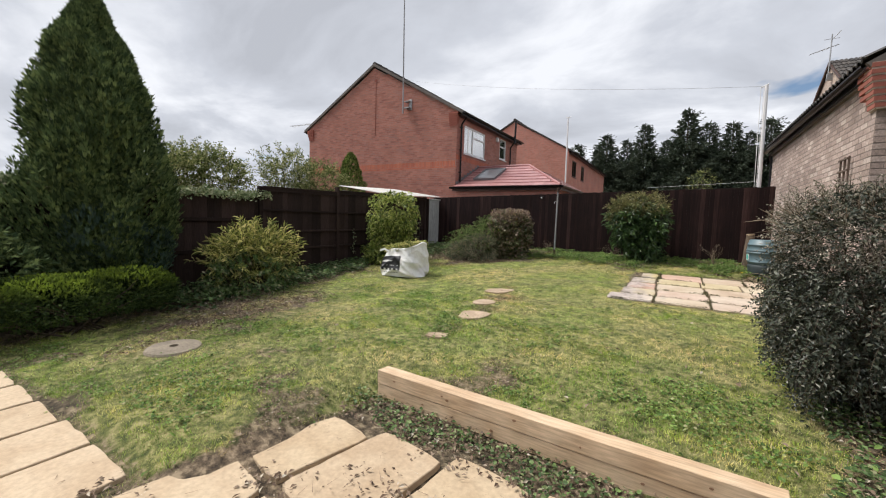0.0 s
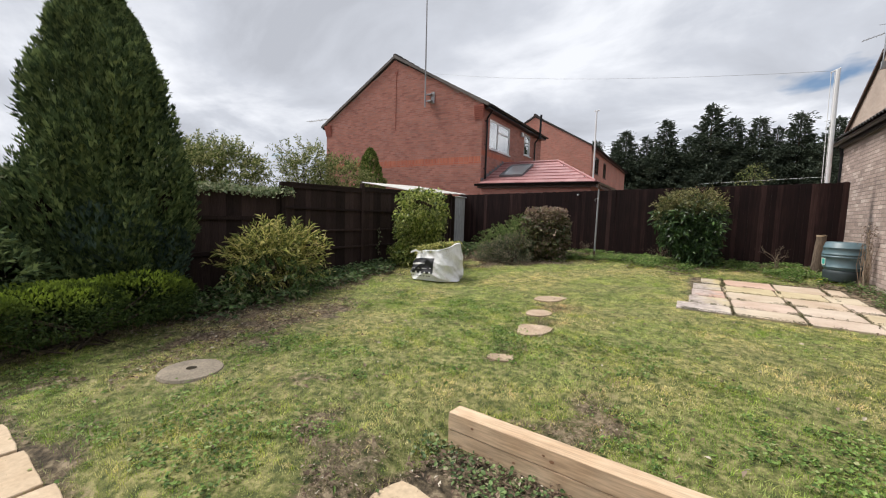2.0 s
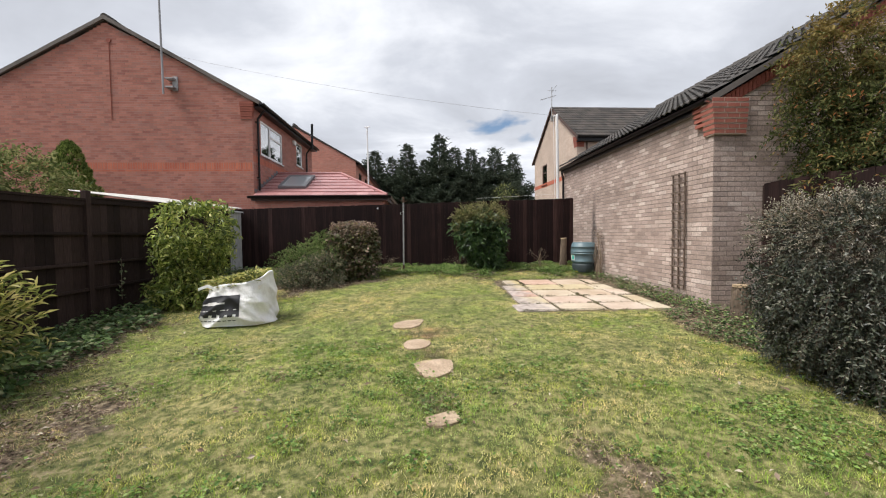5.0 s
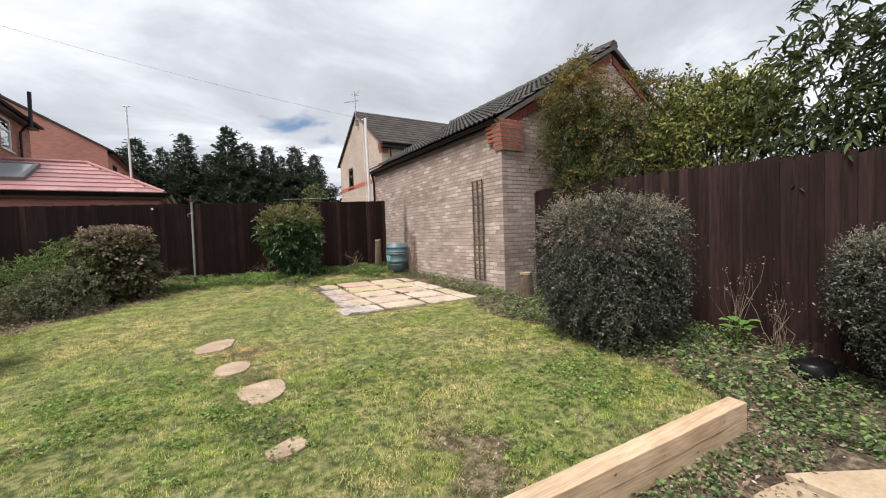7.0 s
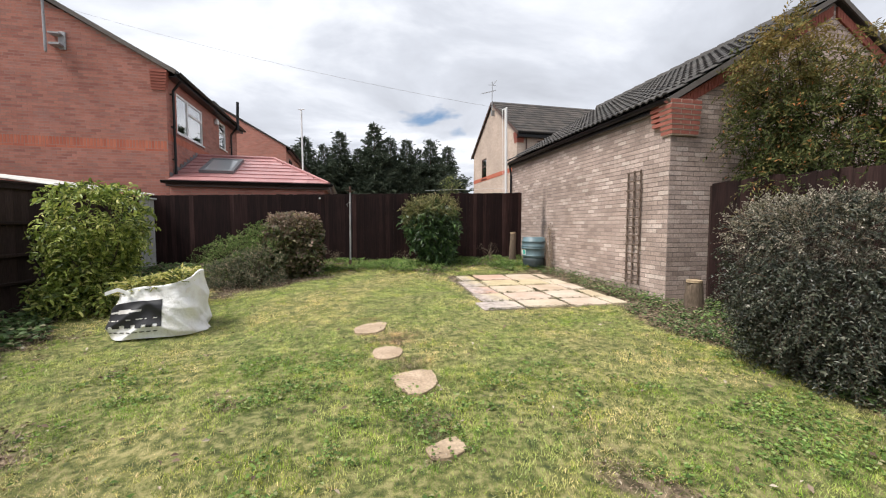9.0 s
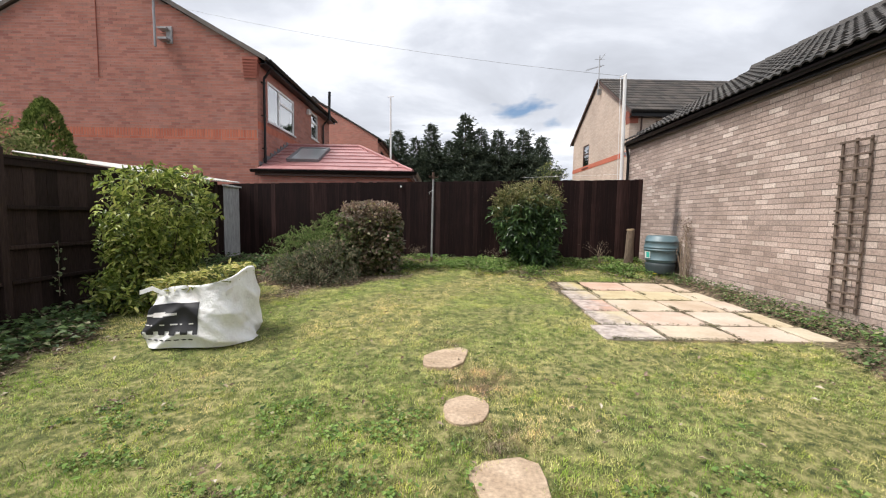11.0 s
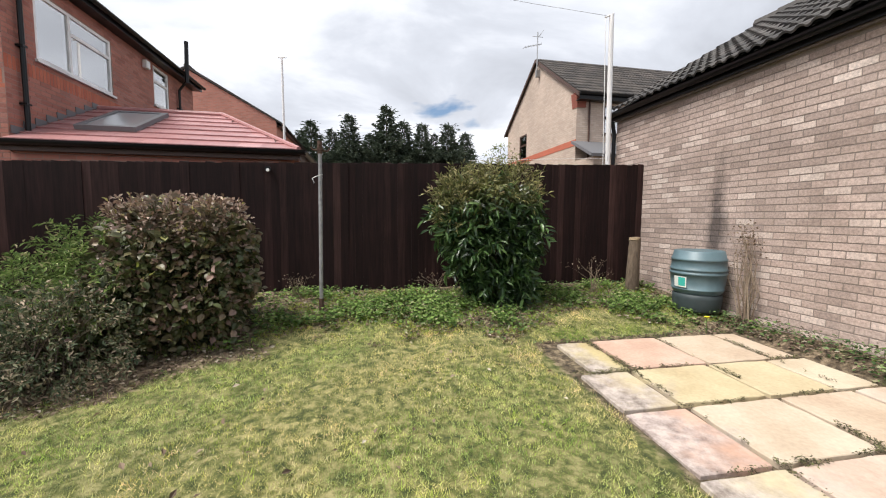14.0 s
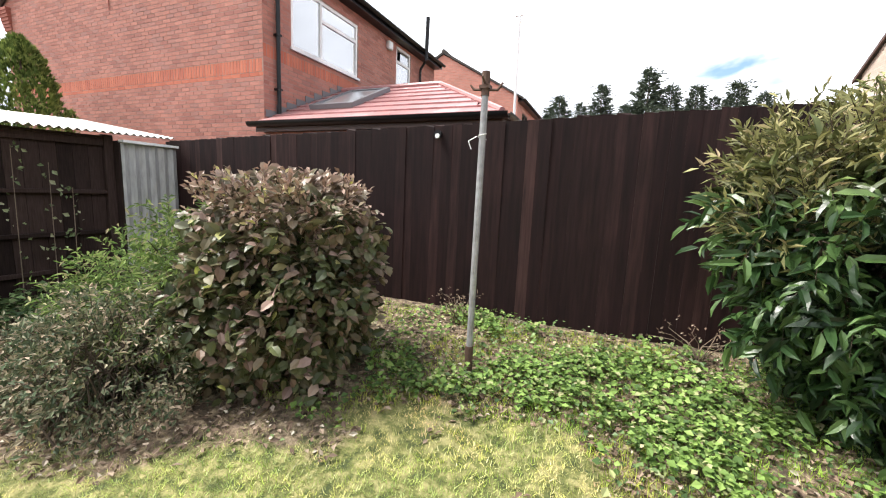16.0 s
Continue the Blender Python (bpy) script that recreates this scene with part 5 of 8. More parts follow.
# ---- buff brick house beyond ----
def far_house():
    x0, x1, y0, y1, eave, peak = 7.74, 17.5, 19.0, 26.1, 5.78, 8.22
    ym = (y0 + y1) / 2
    ob = thing("house", (x0, y0, 0), "two-storey buff brick house with a dark tiled roof and brown windows", "house")
    hole_w = (23.55, 24.45, 3.95, 5.2)
    bm = bmesh.new()
    part("wall", prism([(x0, y0, -0.3), (x0, y1, -0.3), (x0, y1, 3.9), (x0, y0, 3.9)], (0.28, 0, 0)), "far_buff", ob)
    part("wall", prism([(x0, y0, 3.9), (x0, hole_w[0], 3.9), (x0, hole_w[0], eave + 0.2), (x0, y0, eave)], (0.28, 0, 0)), "far_buff", ob)
    part("wall", prism([(x0, hole_w[1], 3.9), (x0, y1, 3.9), (x0, y1, eave), (x0, hole_w[1], eave)], (0.28, 0, 0)), "far_buff", ob)
    part("wall", prism([(x0, hole_w[0], 5.2), (x0, hole_w[1], 5.2), (x0, hole_w[1], eave), (x0, hole_w[0], eave)], (0.28, 0, 0)), "far_buff", ob)
    part("wall", prism([(x0 + 0.001, y0, eave - 0.001), (x0 + 0.001, y1, eave - 0.001), (x0 + 0.001, ym, peak - 0.1)], (0.27, 0, 0)), "far_buff", ob)
    wall_panels("wall", (x0 + 0.28, y0, -0.3), (1, 0, 0), (0, -1, 0), x1 - x0 - 0.28, eave, [(0.85, 2.15, 4.28, 5.35), (3.6, 4.8, 4.28, 5.35)], 0.28, "far_buff", ob)
    part("wall", boxes((x1 - 0.28, x1, y0 + 0.28, y1, -0.3, eave)), "far_buff", ob)
    window("window", ob, (x0, hole_w[1], hole_w[2]), (0, -1, 0), (-1, 0, 0), 0.9, 1.25, ((1, 0.6),), "frame_brown", inside="")
    window("window", ob, (x0 + 1.13, y0, 4.28), (1, 0, 0), (0, -1, 0), 1.3, 1.07, ((.5, 0), (.5, 0)), "frame_brown", inside="net")
    window("window", ob, (x0 + 3.88, y0, 4.28), (1, 0, 0), (0, -1, 0), 1.2, 1.07, ((.5, 0), (.5, 0)), "frame_brown", inside="net")
    part("band", prism([(x0 - 0.012, y0, 3.82), (x0 - 0.012, y1, 3.82), (x0 - 0.012, y1, 4.05), (x0 - 0.012, y0, 4.05)], (0.011, 0, 0)), "band_brick", ob)
    bm = bmesh.new()
    for k in range(7):
        part("corbel_brick", boxes((x0 - 0.02 - .01 * k, x0 + 0.35, y0 - 0.04 - .012 * k, y0 - 0.001, 5.22 + .075 * k, 5.287 + .075 * k), (x0 - 0.02 - .01 * k, x0 - 0.001, y0, y0 + 0.3, 5.22 + .075 * k, 5.287 + .075 * k)), "deep_brick", ob)
    bm.free()
    sl = (peak - eave) / (ym - y0)
    ye = y0 - 0.3; ze = eave - 0.3 * sl + 0.12
    part("roof_deck", prism([(x0 - 0.08, ye, ze), (x0 - 0.08, ym, peak + 0.08), (x0 - 0.08, ym, peak - 0.05), (x0 - 0.08, ye, ze - 0.1)], (x1 - x0 + 0.16, 0, 0)), "tile_far", ob)
    part("roof_deck", prism([(x0 - 0.08, y1 + 0.3, ze), (x0 - 0.08, ym, peak + 0.08), (x0 - 0.08, ym, peak - 0.05), (x0 - 0.08, y1 + 0.3, ze - 0.1)], (x1 - x0 + 0.16, 0, 0)), "tile_far", ob)
    n = 12
    V, F = [], []
    cols = int((x1 - x0 + 0.16) / 0.3)
    for i in range(n):
        ya, yb = ye + (ym - ye) * i / n, ye + (ym - ye) * (i + 1) / n
        za, zb = ze + (peak + 0.08 - ze) * i / n, ze + (peak + 0.08 - ze) * (i + 1) / n
        for j in range(cols):
            xa = x0 - 0.08 + j * 0.3
            prof = [(0, .0), (.075, .035), (.15, .0), (.225, .035), (.295, .0)]
            b = len(V)
            for px, pz in prof:
                V.append((xa + px, ya - 0.02, za + pz - 0.0)); V.append((xa + px, ya - 0.02, za + pz + 0.035)); V.append((xa + px, yb, zb + pz + 0.008))
            for k in range(4):
                F.append((b + 3 * k, b + 3 * k + 3, b + 3 * k + 4, b + 3 * k + 1)); F.append((b + 3 * k + 1, b + 3 * k + 4, b + 3 * k + 5, b + 3 * k + 2))
    part("roof_tile", mesh_of("roof_tile", np.array(V), [np.array(F)], "tile_far"), "tile_far", ob, kind="stuff")
    part("gutter", gutter((x0 - 0.1, ye - 0.06, ze - 0.04), (x1, ye - 0.06, ze - 0.04), 0.06), "black_plastic", ob)
    part("fascia", boxes((x0 - 0.06, x1, ye, ye + 0.02, ze - 0.25, ze - 0.06), (x0 - 0.06, x1, ye + 0.02, y0 - 0.002, ze - 0.25, ze - 0.23)), "black_plastic", ob)
    part("verge", prism([(x0 - 0.12, ye, ze - 0.02), (x0 - 0.12, ym, peak + 0.07), (x0 - 0.12, ym, peak - 0.06), (x0 - 0.12, ye, ze - 0.15)], (0.04, 0, 0)), "frame_brown", ob)
    part("verge", prism([(x0 - 0.12, y1 + 0.3, ze - 0.02), (x0 - 0.12, ym, peak + 0.07), (x0 - 0.12, ym, peak - 0.06), (x0 - 0.12, y1 + 0.3, ze - 0.15)], (0.04, 0, 0)), "frame_brown", ob)
    bm = bmesh.new(); tube(bm, (x0 + 0.5, y0 - 0.05, 0), (x0 + 0.5, y0 - 0.05, 5.5), 0.035); part("downpipe", bm, "frame_brown", ob)
    # low porch roof
    part("porch_roof", prism([(x0 - 0.2, 17.6, 3.32), (x0 + 4, 17.6, 3.32), (x0 + 4, 18.97, 3.98), (x0 - 0.2, 18.97, 3.98)], (0, 0.02, -0.1)), "lead", ob, "small lead-grey lean-to roof")
    part("porch_wall", boxes((x0, x0 + 4, 17.8, 18.98, -0.3, 3.25)), "far_buff", ob)
    a = thing("tv_aerial", (x0 - 0.1, ym, 8.0), "roof television aerial on a short mast", "aerial")
    bm = bmesh.new()
    tube(bm, (x0 - 0.15, ym - .3, 7.4), (x0 - 0.15, ym - .3, 9.35), 0.025); tube(bm, (x0 - 0.85, ym - .5, 8.55), (x0 + 0.15, ym - .1, 8.95), 0.014)
    tube(bm, (x0 - 0.15, ym - .3, 9.1), (x0 + 0.12, ym - .3, 9.45), 0.014); tube(bm, (x0 - 0.4, ym - .3, 9.15), (x0 + 0.1, ym - .3, 9.15), 0.01)
    box(bm, x0 - 0.2, x0 - 0.0, ym - .35, ym - .25, 7.4, 7.7)
    for k in range(7):
        c = Vector((x0 - 0.85 + k * .15, ym - .5 + k * .06, 8.55 + k * .06)); tube(bm, c - Vector((0, .16, 0)), c + Vector((0, .16, 0)), 0.006)
    part("mast", bm, "metal", a)


far_house()


# ---- fences ----
def board_mesh(name, w, t, h, material, taper=0.0, seed=0):
    r = rng_of(seed)
    bm = bmesh.new()
    n = 4
    box(bm, 0, w, 0, t, 0, h)
    for v in bm.verts:
        v.co.y += (0.006 if v.co.x > w / 2 else 0) * (1 if v.co.y < t / 2 else 0)
        v.co.x += r.normal() * 0.0015; v.co.z += (r.normal() * 0.006 if v.co.z > h / 2 else 0)
    me = bpy.data.meshes.new(name); bm.to_mesh(me); bm.free()
    me.materials.append(M[material])
    return me


def back_fence():
    ob = thing("fence", (0, 11.0, 0), "tall close-boarded wooden fence stained dark brown behind the lawn", "fence")
    part("rail", boxes((-5.3, 4.49, 11.03, 11.08, 0.30, 0.38), (-5.3, 4.49, 11.03, 11.08, 1.0, 1.08), (-5.3, 4.49, 11.03, 11.08, 1.50, 1.58)), "fence", ob)
    variants = [board_mesh("board", 0.104, 0.018, 2.0, "fence", seed=k) for k in range(6)]
    r = rng_of(2)
    x, k = -5.3, 0
    while x < 4.40:
        b = new("board", variants[int(r.integers(6))]); b.parent = ob
        b.location = Vector((x, 11.006 + 0.003 * (k % 2) + r.normal() * 0.002, -0.06 + (x - 4.4) * 0.027 + r.normal() * 0.004)) - Vector(ob.location)
        b.rotation_euler = (r.normal() * 0.002, r.normal() * 0.0012, r.normal() * 0.006)
        x += 0.0985; k += 1
    return ob


def side_fence():
    x0 = 5.05
    ob = thing("fence", (x0, 1.5, 0), "close-boarded wooden fence in red-brown stain, boards slightly uneven at the top", "fence")
    part("rail", boxes((x0 + 0.03, x0 + 0.08, -5.0, 5.5, 0.0, 0.09), (x0 + 0.03, x0 + 0.08, -5.0, 5.5, 0.75, 0.84), (x0 + 0.03, x0 + 0.08, -5.0, 5.5, 1.35, 1.44)), "fence_red", ob)
    # Dark sheet added behind the gaps to draw the shadow lines of overlapping boards.
    part("backing", prism([(x0 + 0.006, -5.0, -0.4), (x0 + 0.006, 5.5, -0.4), (x0 + 0.006, 5.5, 1.62), (x0 + 0.006, -5.0, 1.44)], (0.012, 0, 0)), "fence_old", ob)
    part("gravel_board", boxes((x0 - 0.012, x0 + 0.012, -5.0, 5.5, -0.62, -0.36)), "fence_red", ob)
    variants = [board_mesh("board", 0.110, 0.018, 2.0, "fence_red", seed=k + 20) for k in range(6)]
    r = rng_of(4)
    y, k = 5.45, 0
    while y > -4.9:
        top = np.interp(y, [-5, 1, 3.4, 5.6], [1.50, 1.575, 1.64, 1.67])
        b = new("board", variants[int(r.integers(6))]); b.parent = ob
        b.rotation_euler = (0, r.normal() * 0.003, -math.pi / 2 + 0.10 + r.normal() * 0.025)
        b.location = Vector((x0 - 0.016 + r.normal() * 0.002, y, top - 2.0 + r.normal() * 0.012)) - Vector(ob.location)
        y -= 0.118; k += 1
    return ob


def left_fence():
    x = -5.22
    ob = thing("fence", (x, 4.0, 0), "old dark brown panel fence with horizontal rails and trailing ivy", "fence")
    posts = [(-4.9, 1.25), (-3.1, 1.28), (-1.3, 1.3), (0.5, 1.3), (2.25, 1.32), (4.02, 1.50), (6.2, 1.66), (8.2, 1.66), (10.3, 1.66)]
    r = rng_of(9)
    for y, h in posts:
        part("post", boxes((x - 0.04, x + 0.05, y - 0.045, y + 0.045, -0.7, h), bev=0.006), "fence_old", ob)
    part("board", boxes((x - 0.03, x - 0.01, -4.9, 10.3, -0.62, -0.25)), "fence_old", ob)
    for (ya, ha), (yb, hb) in zip(posts[:-1], posts[1:]):
        ha, hb = min(ha, hb) - 0.06, min(ha, hb) - 0.04
        if ya > 3.9:
            ha, hb = {4.02: (1.49, 1.52), 6.2: (1.56, 1.60), 8.2: (1.58, 1.62)}[ya]
            part("capping", prism([(x - 0.03, ya + .05, ha - 0.01), (x - 0.03, yb - .05, hb - 0.01), (x - 0.03, yb - .05, hb + 0.02), (x - 0.03, ya + .05, ha + 0.02)], (0.075, 0, 0)), "fence_old", ob)
            part("capping", prism([(x + 0.012, ya + .05, ha - 0.09), (x + 0.012, yb - .05, hb - 0.09), (x + 0.012, yb - .05, hb - 0.012), (x + 0.012, ya + .05, ha - 0.012)], (0.02, 0, 0)), "fence_old", ob)
            for z in (0.12, 0.52, 0.98):
                part("rail", boxes((x + 0.002, x + 0.045, ya + 0.05, yb - 0.05, z, z + 0.045), bev=0.005), "fence_old", ob)
        else:
            for z in (0.15, 0.75):
                part("rail", boxes((x + 0.002, x + 0.04, ya + 0.05, yb - 0.05, z, z + 0.07), bev=0.005), "fence_old", ob)
        y = ya
        while y < yb - 0.02:
            top = ha + (hb - ha) * (y - ya) / (yb - ya)
            w = min(0.135, yb - y)
            dd = 0.004 * r.random()
            part("board", boxes((x - 0.022 - dd, x - 0.004 - dd, y + 0.002, y + w, -0.55, top - 0.012 + r.normal() * 0.004)), "fence_old", ob)
            y += 0.137
    return ob


back_fence(); side_fence(); left_fence()


def shed():
    ob = thing("shed", (-6.3, 9.2, 0), "low outbuilding of pale corrugated sheet behind the dark fence", "shed")

    def sheet(bm, o, du, dv, L, W, pitch=0.076, amp=0.014, nrm=None):
        o, du, dv = Vector(o), Vector(du).normalized(), Vector(dv)
        nrm = Vector(nrm) if nrm else du.cross(dv).normalized()
        n = int(L / pitch * 4)
        rows = []
        for i in range(n + 1):
            p = o + du * (L * i / n) + nrm * amp * math.sin(2 * math.pi * i / 4)
            rows.append([bm.verts.new(p), bm.verts.new(p + dv * W)])
            rows[-1] += [bm.verts.new(p - nrm * 0.004), bm.verts.new(p + dv * W - nrm * 0.004)]
        for a, b in zip(rows[:-1], rows[1:]):
            bm.faces.new((a[0], b[0], b[1], a[1])); bm.faces.new((a[2], a[3], b[3], b[2])); bm.faces.new((a[0], a[2], b[2], b[0])); bm.faces.new((a[1], b[1], b[3], a[3]))
        return bm
    part("wall", sheet(bmesh.new(), (-5.06, 10.36, -0.3), (0.05, 1, 0), (0, 0, 1), 0.62, 1.88, 0.105, 0.014), "sheet", ob, "grey corrugated sheet")
    part("roof", sheet(bmesh.new(), (-5.0, 8.1, 1.60), (0, 1, 0.035), Vector((-1, 0, 0.14)), 2.85, 2.1, nrm=(0.14, 0, 1)), "roof_sheet", ob, "pale weathered corrugated roof")
    part("post", boxes((-5.26, -5.085, 10.348, 10.40, -0.5, 1.60)), "fence_old", ob, "dark brown corner board")
    part("trim", boxes((-5.08, -4.98, 10.35, 10.98, 1.58, 1.61)), "white_plastic", ob)
    part("wall", boxes((-7.0, -5.5, 8.2, 8.26, -0.3, 1.62), (-7.06, -7.0, 8.2, 10.9, -0.3, 1.75)), "sheet", ob)


shed()


# ---- paving ----
def slab_part(parent, pts, z, t=0.04, material="slab", seed=0, name="slab", worn=0.014):
    """A paving slab from its corners, edges chipped a little, at world height z."""
    r = rng_of(seed)
    out = []
    n = len(pts)
    for k in range(n):
        a, b = Vector((*pts[k], 0)), Vector((*pts[(k + 1) % n], 0))
        m = max(2, int((b - a).length / 0.09))
        nrm = Vector((-(b - a).y, (b - a).x, 0)).normalized()
        for j in range(m):
            p = a.lerp(b, j / m)
            if j:
                p += nrm * abs(r.normal()) * 0.006
            else:
                c = sum((Vector((*q, 0)) for q in pts), Vector()) / n
                p += (c - p).normalized() * worn * r.uniform(0.7, 1.3)
            out.append((p.x, p.y, z - t))
    bm = prism(out, (0, 0, t))
    tops = [f for f in bm.faces if f.normal.z > 0.9 and len(f.verts) > 4]
    if tops:
        es = list(tops[0].edges)
        bmesh.ops.bevel(bm, geom=es, offset=0.005, segments=1, affect="EDGES")
    return part(name, bm, material, parent)


def patios():
    far = thing("patio", (2.8, 7.4, -0.2), "square of pale stained sandstone slabs with weedy joints", "patio")
    rows = [5.92, 6.43, 7.04, 7.67, 8.25, 8.93]
    cuts = [[1.42, 2.13, 2.92, 3.66, 3.98], [1.58, 2.15, 2.94, 3.62, 3.96], [1.62, 2.12, 2.90, 3.6, 3.97], [1.64, 2.1, 2.86, 3.5, 3.95], [1.78, 2.16, 2.92, 3.62, 3.9]]
    k = 0
    for i, row in enumerate(cuts):
        for j in range(len(row) - 1):
            z = rng_of(k).normal() * 0.003
            slab_part(far, [(row[j] + .013, rows[i] + .011), (row[j + 1] - .013, rows[i] + .011), (row[j + 1] - .013, rows[i + 1] - .011), (row[j] + .013, rows[i + 1] - .011)], z, 0.05, "slab_pale", k)
            k += 1
    for s in far.children:
        for v in s.data.vertices:
            v.co.z += -0.298 + (v.co.y - 5.84) * 0.043
    near = thing("patio", (0.6, 0.4, -0.6), "worn sandstone slabs with weeds and twigs in the joints", "patio")
    quads = [[(0.03, 0.36), (0.46, 0.27), (0.62, 0.93), (0.20, 1.02)], [(0.50, 0.26), (1.08, 0.14), (1.20, 0.98), (0.66, 1.06)], [(1.12, 0.12), (1.74, 0.05), (1.78, 1.02), (1.24, 1.10)],
             [(1.80, 0.02), (2.45, -0.02), (2.50, 1.00), (1.84, 1.06)], [(2.52, -0.05), (3.15, -0.1), (3.2, 0.62), (2.56, 1.02)],
             [(-0.15, -0.30), (0.42, -0.42), (0.48, 0.20), (0.0, 0.30)], [(0.46, -0.43), (1.04, -0.5), (1.08, 0.08), (0.5, 0.2)], [(1.08, -0.55), (1.72, -0.6), (1.74, 0.0), (1.12, 0.06)],
             [(1.76, -0.62), (2.4, -0.66), (2.45, -0.07), (1.79, -0.03)], [(2.44, -0.68), (3.1, -0.72), (3.14, -0.15), (2.5, -0.1)]]
    for i in range(3):
        for j in range(6):
            x, y = -0.25 + j * 0.62, -1.1 - i * 0.62 - j * 0.02
            quads.append([(x, y), (x + 0.6, y - 0.01), (x + 0.6, y + 0.58), (x, y + 0.58)])
    for q in quads:
        slab_part(near, q, -0.605 + rng_of(k).normal() * 0.004, 0.05, "slab", k, worn=0.03); k += 1
    left = thing("path", (-1.8, -0.4, -0.6), "row of buff sandstone slabs beside the worn lawn edge", "path")
    xs = [-0.26, -0.83, -1.36, -1.90, -2.43, -2.95, -3.5, -4.1]
    for a, b in zip(xs[:-1], xs[1:]):
        j = rng_of(k).normal() * 0.015
        slab_part(left, [(b + .012, -0.75), (a - .012, -0.75), (a - .012, -0.15 + j), (b + .012, -0.13 + j)], -0.60, 0.05, "slab", k); k += 1
        slab_part(left, [(b + .012, -1.37), (a - .012, -1.37), (a - .012, -0.765), (b + .012, -0.765)], -0.60, 0.05, "slab", k); k += 1
    for q in ([(-0.07, 2.63), (0.03, 2.60), (0.17, 2.66), (0.19, 2.75), (0.15, 2.85), (0.02, 2.81), (-0.09, 2.74)],
              [(-0.08, 3.46), (0.02, 3.44), (0.14, 3.53), (0.22, 3.66), (0.22, 3.93), (0.12, 3.99), (-0.10, 3.94), (-0.20, 3.86), (-0.15, 3.66)],
              [(-0.29, 4.30), (-0.19, 4.26), (-0.05, 4.30), (0.02, 4.46), (0.0, 4.61), (-0.14, 4.70), (-0.30, 4.61), (-0.33, 4.42)],
              [(-0.49, 5.18), (-0.40, 5.13), (-0.24, 5.12), (-0.12, 5.26), (-0.06, 5.60), (-0.12, 5.68), (-0.33, 5.60), (-0.50, 5.42)]):
        c = np.mean(q, axis=0)
        s = thing("stepping_stone", (c[0], c[1], ground_z(*c)), "worn buff stepping stone sunk in the creeping lawn turf", "stone", "stepping stones")
        slab_part(s, q, ground_z(*c) + 0.016, 0.06, "stone_old", k, "stone"); k += 1
    cx, cy = -2.33, 1.02
    m = thing("drain_cover", (cx, cy, ground_z(cx, cy)), "round grey concrete cover with a central hole, set in the lawn", "drain cover")
    bm = bmesh.new()
    z = ground_z(cx, cy) + 0.035
    n = 40
    rings = []
    for rad, dz in ((0.045, -0.05), (0.045, 0.004), (0.06, 0.0), (0.24, -0.002), (0.262, -0.008), (0.275, -0.03), (0.275, -0.09)):
        rings.append([bm.verts.new((cx + rad * math.cos(2 * math.pi * k / n), cy + rad * math.sin(2 * math.pi * k / n), z + dz)) for k in range(n)])
    for a, b in zip(rings[:-1], rings[1:]):
        for k in range(n):
            bm.faces.new((a[k], b[k], b[(k + 1) % n], a[(k + 1) % n]))
    bm.faces.new(rings[0])
    bmesh.ops.recalc_face_normals(bm, faces=bm.faces)
    part("cover", bm, "concrete", m)


patios()


def sleeper():
    ob = thing("sleeper_edging", (1.6, 1.4, -0.62), "new pale softwood sleeper edging retaining the lawn above the slabs", "sleeper")
    for z0, z1, off in ((-0.62, -0.503, 0.004), (-0.50, -0.382, 0.0)):
        bm = bmesh.new()
        pts = []
        n = 14
        r = rng_of(3 + int(z0 * 100) % 7)
        for k in range(n + 1):
            x = 0.235 + 2.70 * k / n
            pts.append((x, sleeper_front(x) + off + r.normal() * 0.0015, z0))
        for k in range(n, -1, -1):
            x = 0.25 + 2.70 * k / n
            pts.append((x, sleeper_front(x) + 0.125 + r.normal() * 0.0015, z0))
        prism(pts, (0, 0, z1 - z0), bm)
        es = [e for e in bm.edges if abs(e.verts[0].co.z - e.verts[1].co.z) < 1e-4]
        bmesh.ops.bevel(bm, geom=es, offset=0.004, segments=1, affect="EDGES")
        part("timber", bm, "sleeper", ob)
    part("knot", knots(), "knot", ob, kind="stuff")


def knots():
    bm = bmesh.new()
    r = rng_of(8)
    for x, z in ((0.42, -0.44), (0.95, -0.45), (0.72, -0.55), (1.5, -0.43), (1.33, -0.56), (1.95, -0.46), (2.3, -0.55), (2.62, -0.44), (0.9, -0.43)):
        y = sleeper_front(x) - 0.0012
        bmesh.ops.create_circle(bm, cap_ends=True, segments=9, radius=0.009 + 0.006 * r.random(), matrix=Matrix.Translation((x, y, z)) @ Euler((math.pi / 2, 0, 0)).to_matrix().to_4x4() @ Matrix.Diagonal((1.0, 0.7, 1, 1)))
    return bm


sleeper()


# ---- garden things ----
def lathe(bm, c, prof, n=28):
    rings = [[bm.verts.new((c[0] + r * math.cos(2 * math.pi * k / n), c[1] + r * math.sin(2 * math.pi * k / n), c[2] + z)) for k in range(n)] for r, z in prof]
    for a, b in zip(rings[:-1], rings[1:]):
        for k in range(n):
            f = bm.faces.new((a[k], a[(k + 1) % n], b[(k + 1) % n], b[k])); f.smooth = True
    bm.faces.new(rings[0][::-1]); bm.faces.new(rings[-1])
    return bm


